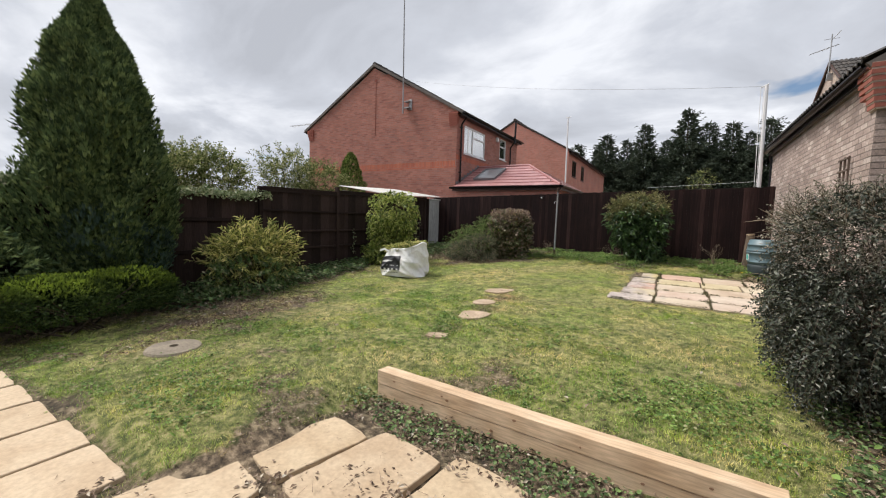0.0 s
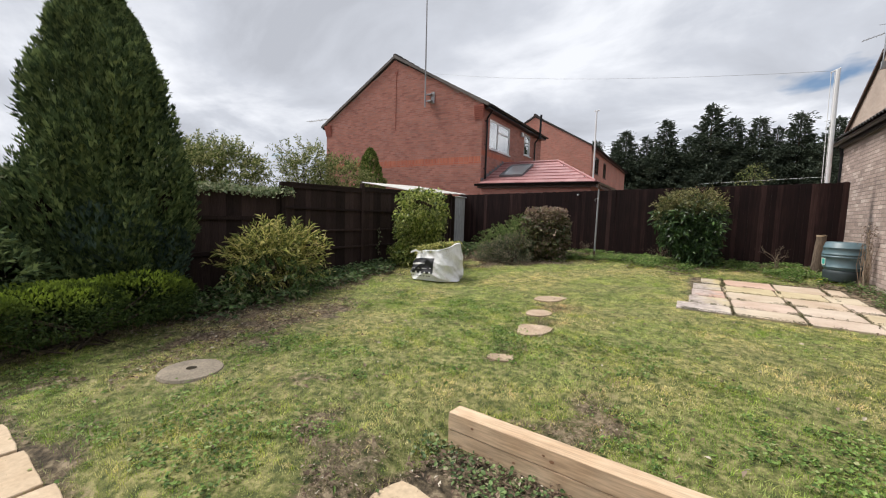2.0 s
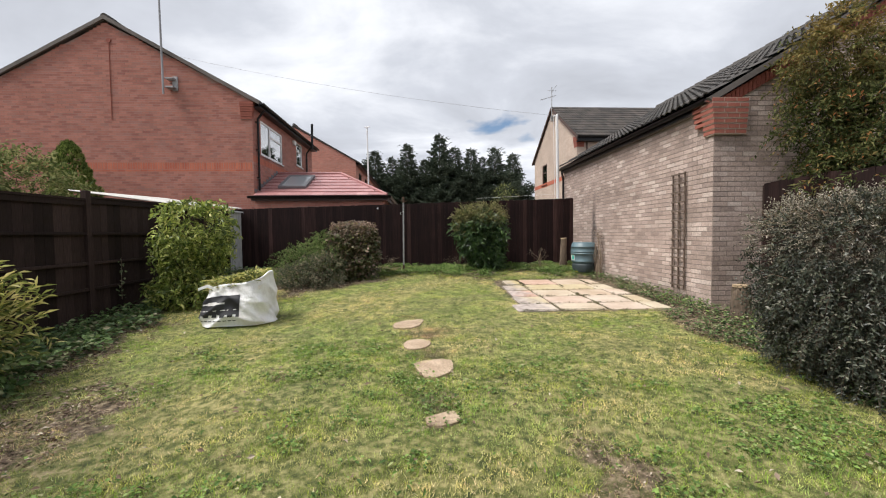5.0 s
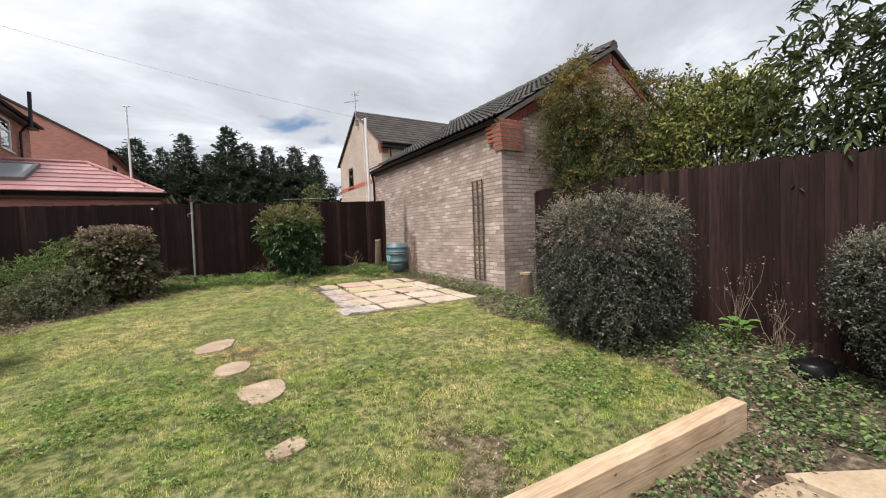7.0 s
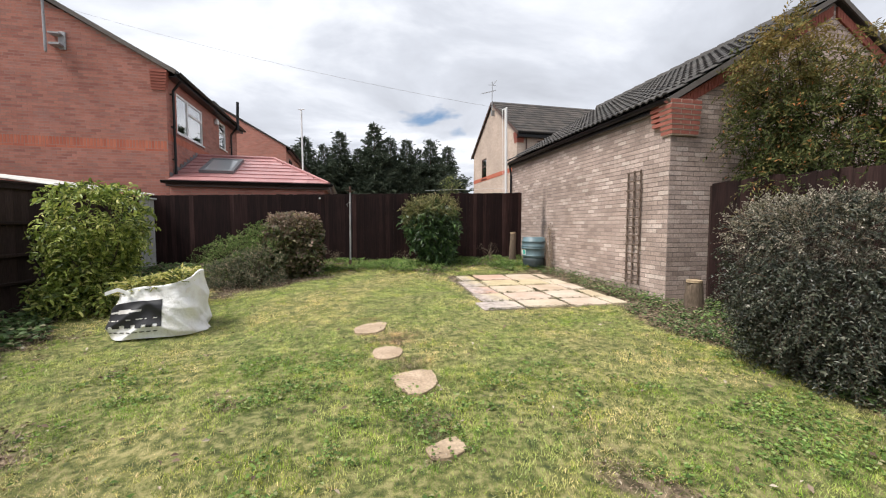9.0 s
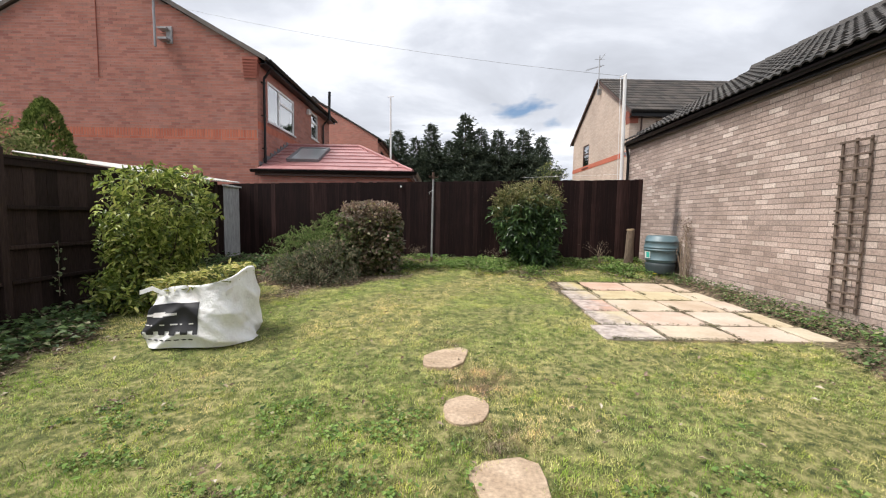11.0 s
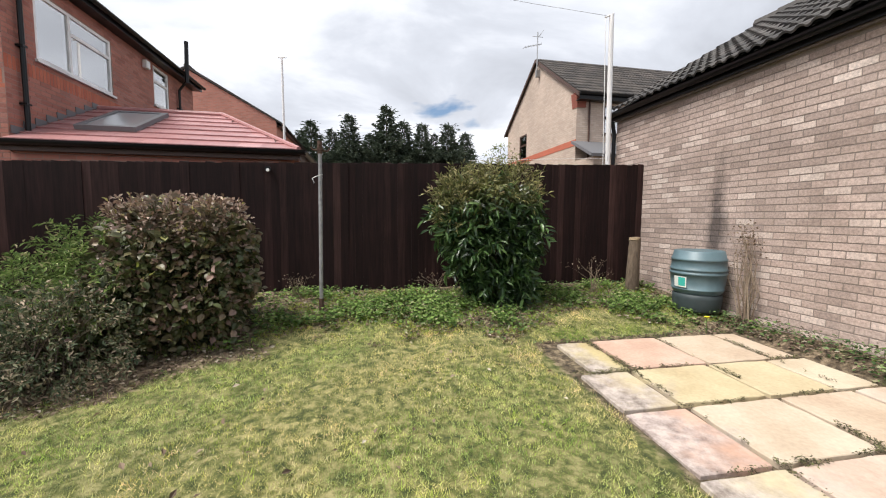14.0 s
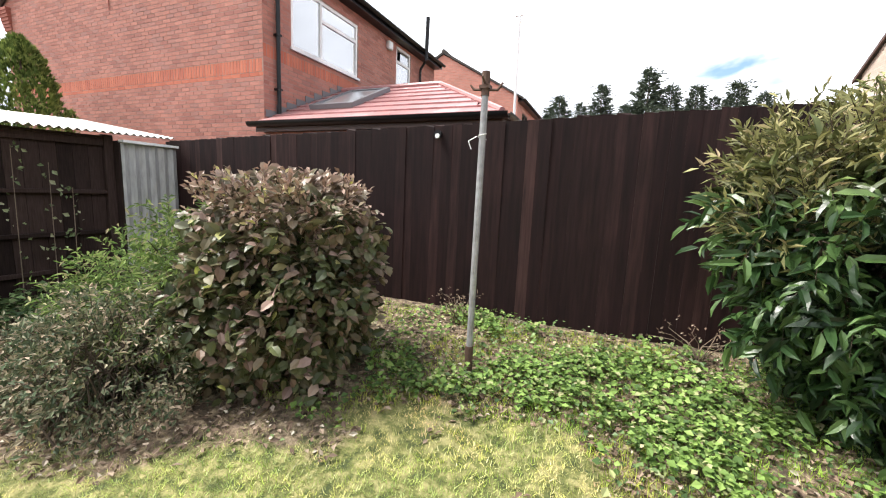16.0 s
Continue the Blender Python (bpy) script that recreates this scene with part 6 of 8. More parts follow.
def water_butt():
    c = (4.03, 9.54, -0.05)
    ob = thing("water_butt", c, "blue-grey plastic water butt with raised hoops, standing against the brick wall", "water butt")
    part("body", lathe(bmesh.new(), c, [(0.235, 0.20), (0.27, 0.24), (0.275, 0.26), (0.285, 0.265), (0.285, 0.28), (0.278, 0.285), (0.295, 0.38), (0.30, 0.45), (0.31, 0.455), (0.31, 0.475), (0.302, 0.48), (0.302, 0.50), (0.31, 0.505), (0.31, 0.52), (0.30, 0.53),
                                         (0.292, 0.62), (0.30, 0.625), (0.30, 0.645), (0.29, 0.65), (0.27, 0.735), (0.25, 0.745), (0.22, 0.735), (0.02, 0.735)]), "butt", ob)
    part("stand", lathe(bmesh.new(), c, [(0.245, 0.0), (0.255, 0.02), (0.272, 0.16), (0.268, 0.20), (0.25, 0.215)]), "butt_dark", ob, "dark lower hoop and base")
    a0 = math.atan2(7.0 - c[1], 0.5 - c[0])
    lab = []
    for nm, w, z0, z1, mt, off, sh in (("label", 0.16, 0.30, 0.43, "label_white", 0.003, 0), ("label", 0.085, 0.315, 0.42, "label_teal", 0.005, 0.025)):
        bm = bmesh.new()
        vs = []
        for k in range(7):
            a = a0 - 0.50 + (k / 6 - .5) * w / 0.29 + sh / .29
            vs.append((bm.verts.new((c[0] + (0.291 + off) * math.cos(a), c[1] + (0.291 + off) * math.sin(a), c[2] + z0)), bm.verts.new((c[0] + (0.299 + off) * math.cos(a), c[1] + (0.299 + off) * math.sin(a), c[2] + z1))))
        for p, q in zip(vs[:-1], vs[1:]):
            bm.faces.new((p[0], q[0], q[1], p[1]))
        part(nm, bm, mt, ob)


def stump(name, x, y, h, r0, lean, label, seed):
    g = ground_z(x, y) - 0.03
    ob = thing(name, (x, y, g), label, "stump")
    bm = bmesh.new()
    r = rng_of(seed)
    n, rings = 14, []
    for k in range(7):
        t = k / 6
        rad = r0 * (1.15 - 0.25 * t)
        rings.append([bm.verts.new((x + lean * t + rad * (1 + .12 * math.sin(3 * a + seed) + .05 * r.normal()) * math.cos(a), y + rad * (1 + .1 * math.cos(2 * a)) * math.sin(a), g + h * t + (0.03 * math.sin(a + 1) if k == 6 else 0))) for a in (2 * math.pi * j / n for j in range(n))])
    for a, b in zip(rings[:-1], rings[1:]):
        for j in range(n):
            bm.faces.new((a[j], a[(j + 1) % n], b[(j + 1) % n], b[j]))
    part("trunk", bm, "bark", ob)
    bm = bmesh.new()
    bm.faces.new([bm.verts.new(v.co if hasattr(v, "co") else v) for v in stump_top(x + lean, y, g + h, r0 * 0.88, n)])
    part("cut_face", prism([(p[0], p[1], p[2] - 0.02) for p in stump_top(x + lean, y, g + h, r0 * 0.86, n)], (0, 0, 0.035)), "cut_wood", ob)
    bm.free()


def stump_top(x, y, z, r, n):
    return [(x + r * (1 + .08 * math.sin(3 * 2 * math.pi * j / n)) * math.cos(2 * math.pi * j / n), y + r * math.sin(2 * math.pi * j / n), z) for j in range(n)]


def clothes_post():
    x, y = -0.535, 9.95
    ob = thing("clothes_post", (x, y, ground_z(x, y)), "thin grey metal clothes-line post with a rusty hooked top", "post")
    bm = bmesh.new(); tube(bm, (x, y, ground_z(x, y)), (x, y, 0.16), 0.028, 0.028, 10); part("socket", bm, "rust", ob)
    bm = bmesh.new(); tube(bm, (x, y, 0.12), (x + 0.012, y, 1.80), 0.021, 0.021, 10); part("post", bm, "pole_grey", ob)
    bm = bmesh.new()
    tube(bm, (x + .012, y, 1.76), (x + .012, y, 1.90), 0.026, 0.026, 10); tube(bm, (x - .06, y, 1.80), (x + .09, y, 1.79), 0.008, 0.008, 6)
    tube(bm, (x + .09, y, 1.79), (x + .12, y, 1.83), 0.008, 0.006, 6); tube(bm, (x - .06, y, 1.80), (x - .085, y, 1.83), 0.008, 0.006, 6); tube(bm, (x + .012, y - .02, 1.83), (x + .012, y - .07, 1.86), 0.008, 0.006, 6)
    box(bm, x - .02, x + .045, y - .03, y + .03, 1.80, 1.82)
    part("hook", bm, "rust", ob)
    bm = bmesh.new()
    for k in range(10):
        a, b = 2 * math.pi * k / 9, 2 * math.pi * (k + 1) / 9
        tube(bm, (x + .008 + .027 * math.cos(a), y + .027 * math.sin(a), 1.50 + .004 * k), (x + .008 + .027 * math.cos(b), y + .027 * math.sin(b), 1.504 + .004 * k), 0.003, n=4, caps=False)
    tube(bm, (x - .02, y - .02, 1.52), (x - .07, y - .03, 1.49), 0.003, n=4); tube(bm, (x - .07, y - .03, 1.49), (x - .05, y - .03, 1.44), 0.003, n=4)
    part("cord", bm, "white_plastic", ob)


def fence_light():
    ob = thing("fence_light", (-1.29, 10.99, 1.7), "small round black and white light fixed on the fence", "light")
    bm = bmesh.new(); tube(bm, (-1.29, 11.0, 1.70), (-1.29, 10.96, 1.70), 0.035, 0.038, 14); part("housing", bm, "black_plastic", ob)
    bm = bmesh.new(); tube(bm, (-1.29, 10.965, 1.682), (-1.29, 10.95, 1.682), 0.024, 0.020, 12); part("lens", bm, "white_plastic", ob)


def trellis():
    y0, y1, z0, z1 = 6.10, 6.40, -0.02, 1.93
    ob = thing("trellis", (4.26, 6.25, z0), "narrow weathered wooden trellis fixed to the garage wall", "trellis")
    for y in (y0, (y0 + y1) / 2, y1):
        part("upright", boxes((4.255, 4.275, y - 0.014, y + 0.014, z0, z1 - (0.03 if y == y1 else 0)), bev=0.002), "trellis", ob)
    k, z = 0, z1 - 0.03
    while z > z0 + 0.05:
        part("slat", boxes((4.238, 4.254, y0 - 0.02, y1 + 0.02, z - 0.012, z + 0.012), bev=0.002), "trellis", ob)
        z -= 0.155; k += 1


def bulk_bag():
    cx, cy = -2.90, 6.07
    g = ground_z(cx, cy)
    ob = thing("bulk_bag", (cx, cy, g), "slumped white woven bulk bag with black print, holding garden cuttings", "bag")
    n, rows = 144, 52
    r = rng_of(31)
    V = np.zeros((rows, n, 3))
    for i in range(rows):
        t = i / (rows - 1)
        for k in range(n):
            a = 2 * math.pi * k / n + 0.785
            c, s = math.cos(a), math.sin(a)
            q = (abs(c) ** 3.6 + abs(s) ** 3.6) ** (-1 / 3.6)
            w = 0.455 + 0.045 * math.sin(math.pi * min(1, t * 1.1)) - 0.03 * t + 0.05 * (1 - t) ** 2 - 0.02
            x, y = w * q * c, w * 0.93 * q * s
            top = 0.56 + 0.16 * smooth(-0.15, 0.5, x) - 0.05 * smooth(0.0, -0.5, x) + 0.04 * math.sin(3 * a + 1)
            fold = 0.042 * (0.5 - abs(math.sin(3.5 * a + 3.2 * t + 1.3 * math.sin(2 * a + 4 * t)))) * (1 - 0.6 * t) + 0.045 * (0.5 - abs(math.sin(t * 7.5 + 1.7 * math.sin(2 * a + 1) + 0.5 * math.sin(5 * a)))) * (1 - t) ** 0.7 + 0.004 * (0.5 - abs(math.sin(9 * a - 6 * t)))
            x += fold * c; y += fold * s
            if t < 0.25 and x > 0.2:
                x += 0.10 * (0.25 - t) * 4 * smooth(-0.3, -0.1, y) * smooth(0.35, 0.0, abs(y + 0.1))
            x += 0.05 * t * t
            V[i, k] = (cx + x, cy + y, g + 0.01 + top * t)
    P = [V.reshape(-1, 3)]
    inner = []
    for i in range(5):
        t = i / 4
        sc = 0.97 - 0.05 * t
        ring = V[-1].copy()
        ring[:, 0] = cx + (ring[:, 0] - cx) * sc; ring[:, 1] = cy + (ring[:, 1] - cy) * sc; ring[:, 2] += (0.012 if i == 0 else -0.10 * t)
        inner.append(ring)
    allv = np.concatenate([V.reshape(-1, 3), np.array(inner).reshape(-1, 3)])
    R = rows + 5
    idx = np.arange(R * n).reshape(R, n)
    f = np.stack([idx[:-1], np.roll(idx, -1, 1)[:-1], np.roll(idx, -1, 1)[1:], idx[1:]], -1).reshape(-1, 4)
    me = mesh_of("sack", allv, [f], "bag_cloth", True)
    part("sack", me, "bag_cloth", ob)

    def cover(name, k0, k1, i0, i1, material, off, skip=None):
        vs, fs = [], []
        for i in range(i0, i1 + 1):
            for k in range(k0, k1 + 1):
                p = V[i, k % n]; c = Vector((p[0] - cx, p[1] - cy, 0)).normalized()
                vs.append((p[0] + c.x * off, p[1] + c.y * off, p[2]))
        w = k1 - k0 + 1
        for i in range(i1 - i0):
            for k in range(w - 1):
                if skip and skip(i, k):
                    continue
                b = i * w + k
                fs.append((b, b + 1, b + 1 + w, b + w))
        return part(name, mesh_of(name, np.array(vs), [np.array(fs)], material, True), material, ob)
    # the printed side faces the lawn; k runs round from the far corner
    cover("printed_panel", 64, 98, 12, 38, "bag_print", 0.006, lambda i, k: (i < 3 and k % 5 < 2) or (i > 21 and k < 6 - (26 - i)) or (i + k // 3 < 3))
    cover("emblem", 72, 88, 27, 31, "bag_letter", 0.010, lambda i, k: abs(i - 1.5) > 2.2 - abs(k - 7.5) / 4.5)
    for k in range(70, 95, 4):
        cover("lettering", k, k + 1 + k % 3, 20, 21, "bag_letter", 0.010)
    cover("lettering", 72, 96, 7, 8, "bag_print", 0.006, lambda i, k: k % 3 == 0)
    for a, b in (((-.40, -.40), (-.12, -.44)), ((.42, -.36), (.44, .1)), ((-.4, .36), (-.42, -.1))):
        pa, pb = Vector((cx + a[0], cy + a[1], g + 0.55)), Vector((cx + b[0], cy + b[1], g + 0.55)); pm = (pa + pb) / 2 + Vector((0, 0, 0.05))
        bm = bmesh.new()
        w = Vector((0, 0, 0.022))
        for p0, p1 in ((pa, pm), (pm, pb)):
            dd = (p1 - p0).cross(w).normalized() * 0.003
            prism([p0 - w, p1 - w, p1 + w, p0 + w], dd, bm)
        part("strap", bm, "bag_cloth", ob)
    c = rng_of(33)
    m = 1800
    p = np.stack([cx + c.uniform(-.38, .40, m), cy + c.uniform(-.36, .36, m), g + 0.57 + 0.16 * c.random(m)], 1)
    p[:, 2] += 0.10 * np.clip((p[:, 0] - cx) / 0.4, -0.6, 0.6)
    cut = thing("cuttings", (cx, cy, g + 0.45), "heap of fresh yellow-green hedge cuttings in the bag", "cuttings")
    part("foliage", leaves("foliage", p, c.normal(size=(m, 3)) * [1, 1, .35], np.tile([0, 0, 1.0], (m, 1)) + c.normal(size=(m, 3)) * .4, c.uniform(.04, .11, m), .35, "simple", "yellow_shrub"), "yellow_shrub", cut)
    part("bed", prism([(cx + .40 * math.cos(a) * 1.05, cy + .38 * math.sin(a), g + 0.44) for a in np.linspace(0, 6.0, 14)], (0, 0, 0.05)), "twig", cut)


water_butt()
stump("tree_stump", 3.88, 10.56, 0.80, 0.085, 0.02, "cut-off bark-covered tree stump by the back fence", 3)
stump("tree_stump", 4.42, 5.12, 0.48, 0.12, 0.0, "short grey tree stump at the garage corner among ivy", 5)
clothes_post(); fence_light(); trellis(); bulk_bag()

# poles beyond the fence
ob = thing("flagpole", (4.15, 11.63, 0), "white pole with a halyard beyond the back fence", "pole")
bm = bmesh.new(); tube(bm, (4.15, 11.63, 0.0), (4.09, 11.63, 4.53), 0.045, 0.040, 12); part("pole", bm, "pole_white", ob)
bm = bmesh.new(); tube(bm, (3.97, 11.63, 4.47), (4.13, 11.63, 4.55), 0.016); tube(bm, (4.05, 11.60, 0.3), (3.98, 11.63, 4.47), 0.006, n=4); tube(bm, (4.08, 11.58, 0.3), (4.03, 11.58, 4.47), 0.005, n=4); part("halyard", bm, "pole_white", ob)
ob = thing("pole", (-2.57, 19.19, 0), "slim pale pole with a short crossbar beyond the extension", "pole")
bm = bmesh.new(); tube(bm, (-2.57, 19.19, 0), (-2.62, 19.19, 6.18), 0.04, 0.035, 10); part("pole", bm, "pole_white", ob)
bm = bmesh.new(); tube(bm, (-2.74, 19.19, 6.18), (-2.48, 19.19, 6.20), 0.02); part("crossbar", bm, "pole_white", ob)
ob = thing("washing_line", (0, 11.6, 2.0), "thin white line sagging behind the fence top", "line")
bm = bmesh.new(); a = Vector((1.6, 11.6, 2.0)); 
for k in range(6):
    p0, p1 = k / 6, (k + 1) / 6
    tube(bm, a.lerp(Vector((4.1, 11.63, 2.13)), p0), a.lerp(Vector((4.1, 11.63, 2.13)), p1), 0.003, n=4, caps=False)
part("line", bm, "pole_white", ob)


ob = thing("overhead_cable", (-9.6, 15.0, 7.74), "thin grey overhead cable from pole to brick house ridge", "cable")
bm = bmesh.new()
ca, cb = Vector((4.03, 11.63, 4.5)), Vector((-9.6, 15.0, 7.74))
for k in range(12):
    p0, p1 = (ca.lerp(cb, u) - Vector((0, 0, .9 * u * (1 - u))) for u in (k / 12, (k + 1) / 12))
    tube(bm, p0, p1, 0.0035, n=4, caps=False)
part("cable", bm, "pole_grey", ob)


# ---- shrubs, hedge and trees ----
def cone_tree(name, label, c, h, prof, n, leaf, width, material, seed, group="", upright=1.0, kind="spray", low=0.0):
    """A dense conifer: upright sprays over a lumpy cone; prof gives the radius over the height."""
    r = rng_of(seed)
    g = ground_z(c[0], c[1])
    t = low + (1 - low) * r.random(n) ** 1.15
    rad = np.interp(t, [p[0] for p in prof], [p[1] for p in prof])
    a = r.uniform(0, 2 * math.pi, n)
    d = np.stack([np.cos(a), np.sin(a), np.zeros(n)], 1)
    k = r.uniform(0.72, 1.0, n) ** 0.5
    p = np.stack([c[0] + d[:, 0] * rad * k, c[1] + d[:, 1] * rad * k, g + t * h], 1)
    grow = .97 + 0.20 * lump(p * [1, 1, .6], 6.0, seed) + 0.20 * lump(p * [1, 1, .5], 15, seed + 1)
    p[:, :2] = np.array(c[:2]) + (p[:, :2] - np.array(c[:2])) * grow[:, None]
    deep = lump(p * [1, 1, .5], 15, seed + 1) + .6 * lump(p * [1, 1, .6], 6.0, seed) + .15 * r.normal(size=n) > -.62
    p, d = p[deep], d[deep]
    n = len(p)
    along = d * 0.55 + np.array([0, 0, upright]) + r.normal(size=(n, 3)) * 0.35
    ob = thing(name, (c[0], c[1], g), label, "tree", group)
    part("crown", leaves("crown", p, along, d + r.normal(size=(n, 3)) * .5, leaf * r.uniform(.6, 1.3, n), width, kind, material), material, ob)
    bm = bmesh.new(); tube(bm, (c[0], c[1], g - 0.05), (c[0], c[1], g + h * 0.9), max(0.05, prof[0][1] * 0.09), 0.015, 8); part("trunk", bm, "bark", ob)
    return ob


T = cone_tree("cypress_tree", "tall dense dark green conical cypress with a lumpy outline", (-5.15, 1.30), 4.62, [(0, .68), (.12, .82), (.3, .90), (.5, .86), (.66, .70), (.78, .50), (.88, .29), (.95, .14), (1, .03)], 46000, 0.105, .5, "cypress", 11)
rr = rng_of(12)
a, t = rr.uniform(0, 6.283, 9000), rr.random(9000) ** 1.2 * .93
q = np.interp(t, [0, .12, .3, .5, .66, .78, .88, 1], [.36, .48, .54, .5, .39, .26, .12, .01]) * rr.uniform(.6, 1, 9000)
p = np.stack([-5.15 + q * np.cos(a), 1.30 + q * np.sin(a), -.55 + t * 4.6], 1)
part("inner_growth", leaves("inner_growth", p, rr.normal(size=p.shape) * .5 + [0, 0, 1], np.stack([np.cos(a), np.sin(a), 0 * a], 1) + rr.normal(size=p.shape) * .2, rr.uniform(.12, .20, 9000), .8, "simple", "cypress"), "cypress", T, kind="stuff")
p, nrm = blob_points(rr, [(-4.62, 1.72, 0.25, .34, .36, .45), (-4.6, 1.2, .5, .36, .5, .4)], 1500, .8, .2, 6, 3)
part("crown", leaves("crown", p, nrm * .5 + [0, 0, .8] + rr.normal(size=p.shape) * .3, nrm, rr.uniform(.07, .13, len(p)), .5, "spray", "cypress_blue"), "cypress_blue", T, "blue-green lower sprays")
p, nrm = blob_points(rr, [(-5.02, 1.58, 2.75, .22, .22, .62)], 1300, .5, .2, 6, 3)
part("crown", leaves("crown", p, nrm * .5 + [0, 0, 1] + rr.normal(size=p.shape) * .3, nrm, rr.uniform(.07, .13, len(p)), .5, "spray", "cypress"), "cypress", T)

bush("hedge", "low spreading golden-tipped juniper hedge, lit top and shaded underside coloured in", [(-3.95, 1.15, -0.15, .55, .55, .27), (-3.95, 0.4, -0.16, .58, .6, .28), (-3.95, -0.5, -0.12, .6, .8, .28), (-4.0, -1.8, -0.12, .65, .9, .3), (-4.3, 1.5, -.2, .5, .35, .25)],
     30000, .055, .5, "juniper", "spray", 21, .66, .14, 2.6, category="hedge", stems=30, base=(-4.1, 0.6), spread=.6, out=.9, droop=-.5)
bush("conifer_shrub", "spreading layered dark green conifer beside the cypress", [(-4.7, -.35, .45, .62, .75, .34), (-4.6, .1, .2, .6, .55, .3), (-4.9, -1.4, .5, .7, .9, .4), (-4.8, -2.6, .4, .8, .8, .45)],
     11000, .10, .5, "cypress", "spray", 22, .6, .2, 2.2, stems=24, base=(-4.9, -.6), spread=.8, out=.9, droop=-.1)
twiggy("shrub", "loose yellow-green long-leaved shrub with twiggy stems against the fence", [(-4.35, 3.0, .10, .44, .52, .46), (-4.35, 3.6, .08, .40, .38, .46), (-4.35, 3.3, .32, .36, .6, .34)],
       430, .34, 12, .115, .17, "yellow_shrub", "simple", 23, .25, .25, 2.0, sag=.22, spread=.6, stems=80, base=(-4.3, 3.2), around=.5, radius=.009, lift=.7, gap=-.7,
       extra=[("undergrowth", "ivy", 260, .22, 8, .07, .7, [(-4.15, 3.2, -.25, .55, .85, .30)], .1)])
twiggy("shrub", "clipped upright shrub with glossy lime-green leaves in front of the fence", [(-4.18, 7.25, .98, .56, .56, .54), (-4.25, 7.25, .40, .44, .46, .58), (-4.3, 7.1, 0, .48, .45, .35)],
       1500, .17, 7, .088, .45, "lime_shrub", "rich", 24, .45, .16, 2.8, sag=.45, spread=.85, stems=40, base=(-4.25, 7.25), around=.3, gap=-.75)
twiggy("shrub", "rounded shrub with bronze-tinted autumn leaves at the back of the lawn", [(-1.75, 9.55, .60, .58, .46, .56), (-1.86, 9.5, .30, .58, .46, .42)],
       2300, .15, 6, .074, .80, "bronze_shrub", "rich", 25, .5, .10, 3.6, sag=.4, spread=.8, stems=60, base=(-1.65, 9.6), around=.3, gap=-.85,
       extra=[("clipped_growth", "bronze_top", 330, .13, 5, .05, .5, [(-1.73, 9.55, 1.05, .52, .40, .13)], .9)])
twiggy("shrub", "low sprawling green shrub with feathery foliage", [(-2.32, 9.5, .52, .50, .45, .46), (-2.9, 9.4, .2, .6, .5, .42)], 1000, .26, 12, .055, .26, "feather", "simple", 26, .45, .2, 2.2, sag=.35, spread=.8, stems=40, base=(-2.6, 9.3), around=.5, lift=.2, gap=-.8)
twiggy("shrub", "small grey-green low shrub with fine twigs", [(-2.36, 8.85, .10, .46, .36, .34), (-2.9, 8.8, 0, .4, .32, .26)], 1300, .16, 8, .040, .42, "low_shrub", "simple", 27, .5, .2, 2.2, sag=.3, stems=50, base=(-2.5, 8.8), around=.5, radius=.006, lift=.2, gap=-.7)
twiggy("shrub", "rounded glossy green shrub with yellowed clipped twigs on top", [(1.52, 10.25, 1.10, .66, .48, .52), (1.60, 10.22, .68, .56, .44, .42), (1.70, 10.2, .30, .40, .36, .34)],
       1150, .20, 8, .12, .36, "laurel", "rich", 28, .45, .24, 2.3, sag=.55, spread=.65, stems=60, base=(1.55, 10.35), around=.25, radius=.016, gap=-.5,
       extra=[("clipped_growth", "dead_green", 620, .17, 6, .075, .18, [(1.50, 10.25, 1.42, .62, .44, .26), (1.12, 10.2, 1.15, .26, .35, .35)], 1.0)])
twiggy("shrub", "rounded clipped cotoneaster bush of small dark grey-green leaves", [(3.77, 3.04, .52, .66, .68, .65), (3.76, 3.0, .12, .58, .60, .50)],
       7200, .17, 9, .034, .50, "cotoneaster", "simple", 29, .62, .09, 4.6, 5.0, sag=.55, spread=.8, stems=130, base=(3.8, 3.0), around=.5, radius=.007, group="cotoneaster bushes", gap=-.45,
       extra=[("pale_growth", "cotoneaster_lit_top", 1500, .13, 7, .026, .42, [(3.76, 3.02, .96, .66, .66, .26)], .5)])
twiggy("shrub", "smaller clipped cotoneaster bush of dark grey-green leaves", [(4.74, .70, .30, .46, .56, .46), (4.76, .5, .0, .44, .54, .42)],
       4200, .17, 9, .034, .50, "cotoneaster", "simple", 30, .62, .10, 3.8, 5.0, sag=.55, spread=.8, stems=80, base=(4.7, .6), around=.4, radius=.007, group="cotoneaster bushes", gap=-.45,
       extra=[("pale_growth", "cotoneaster_lit_top", 850, .13, 7, .026, .42, [(4.74, .70, .60, .44, .54, .18)], .5)])


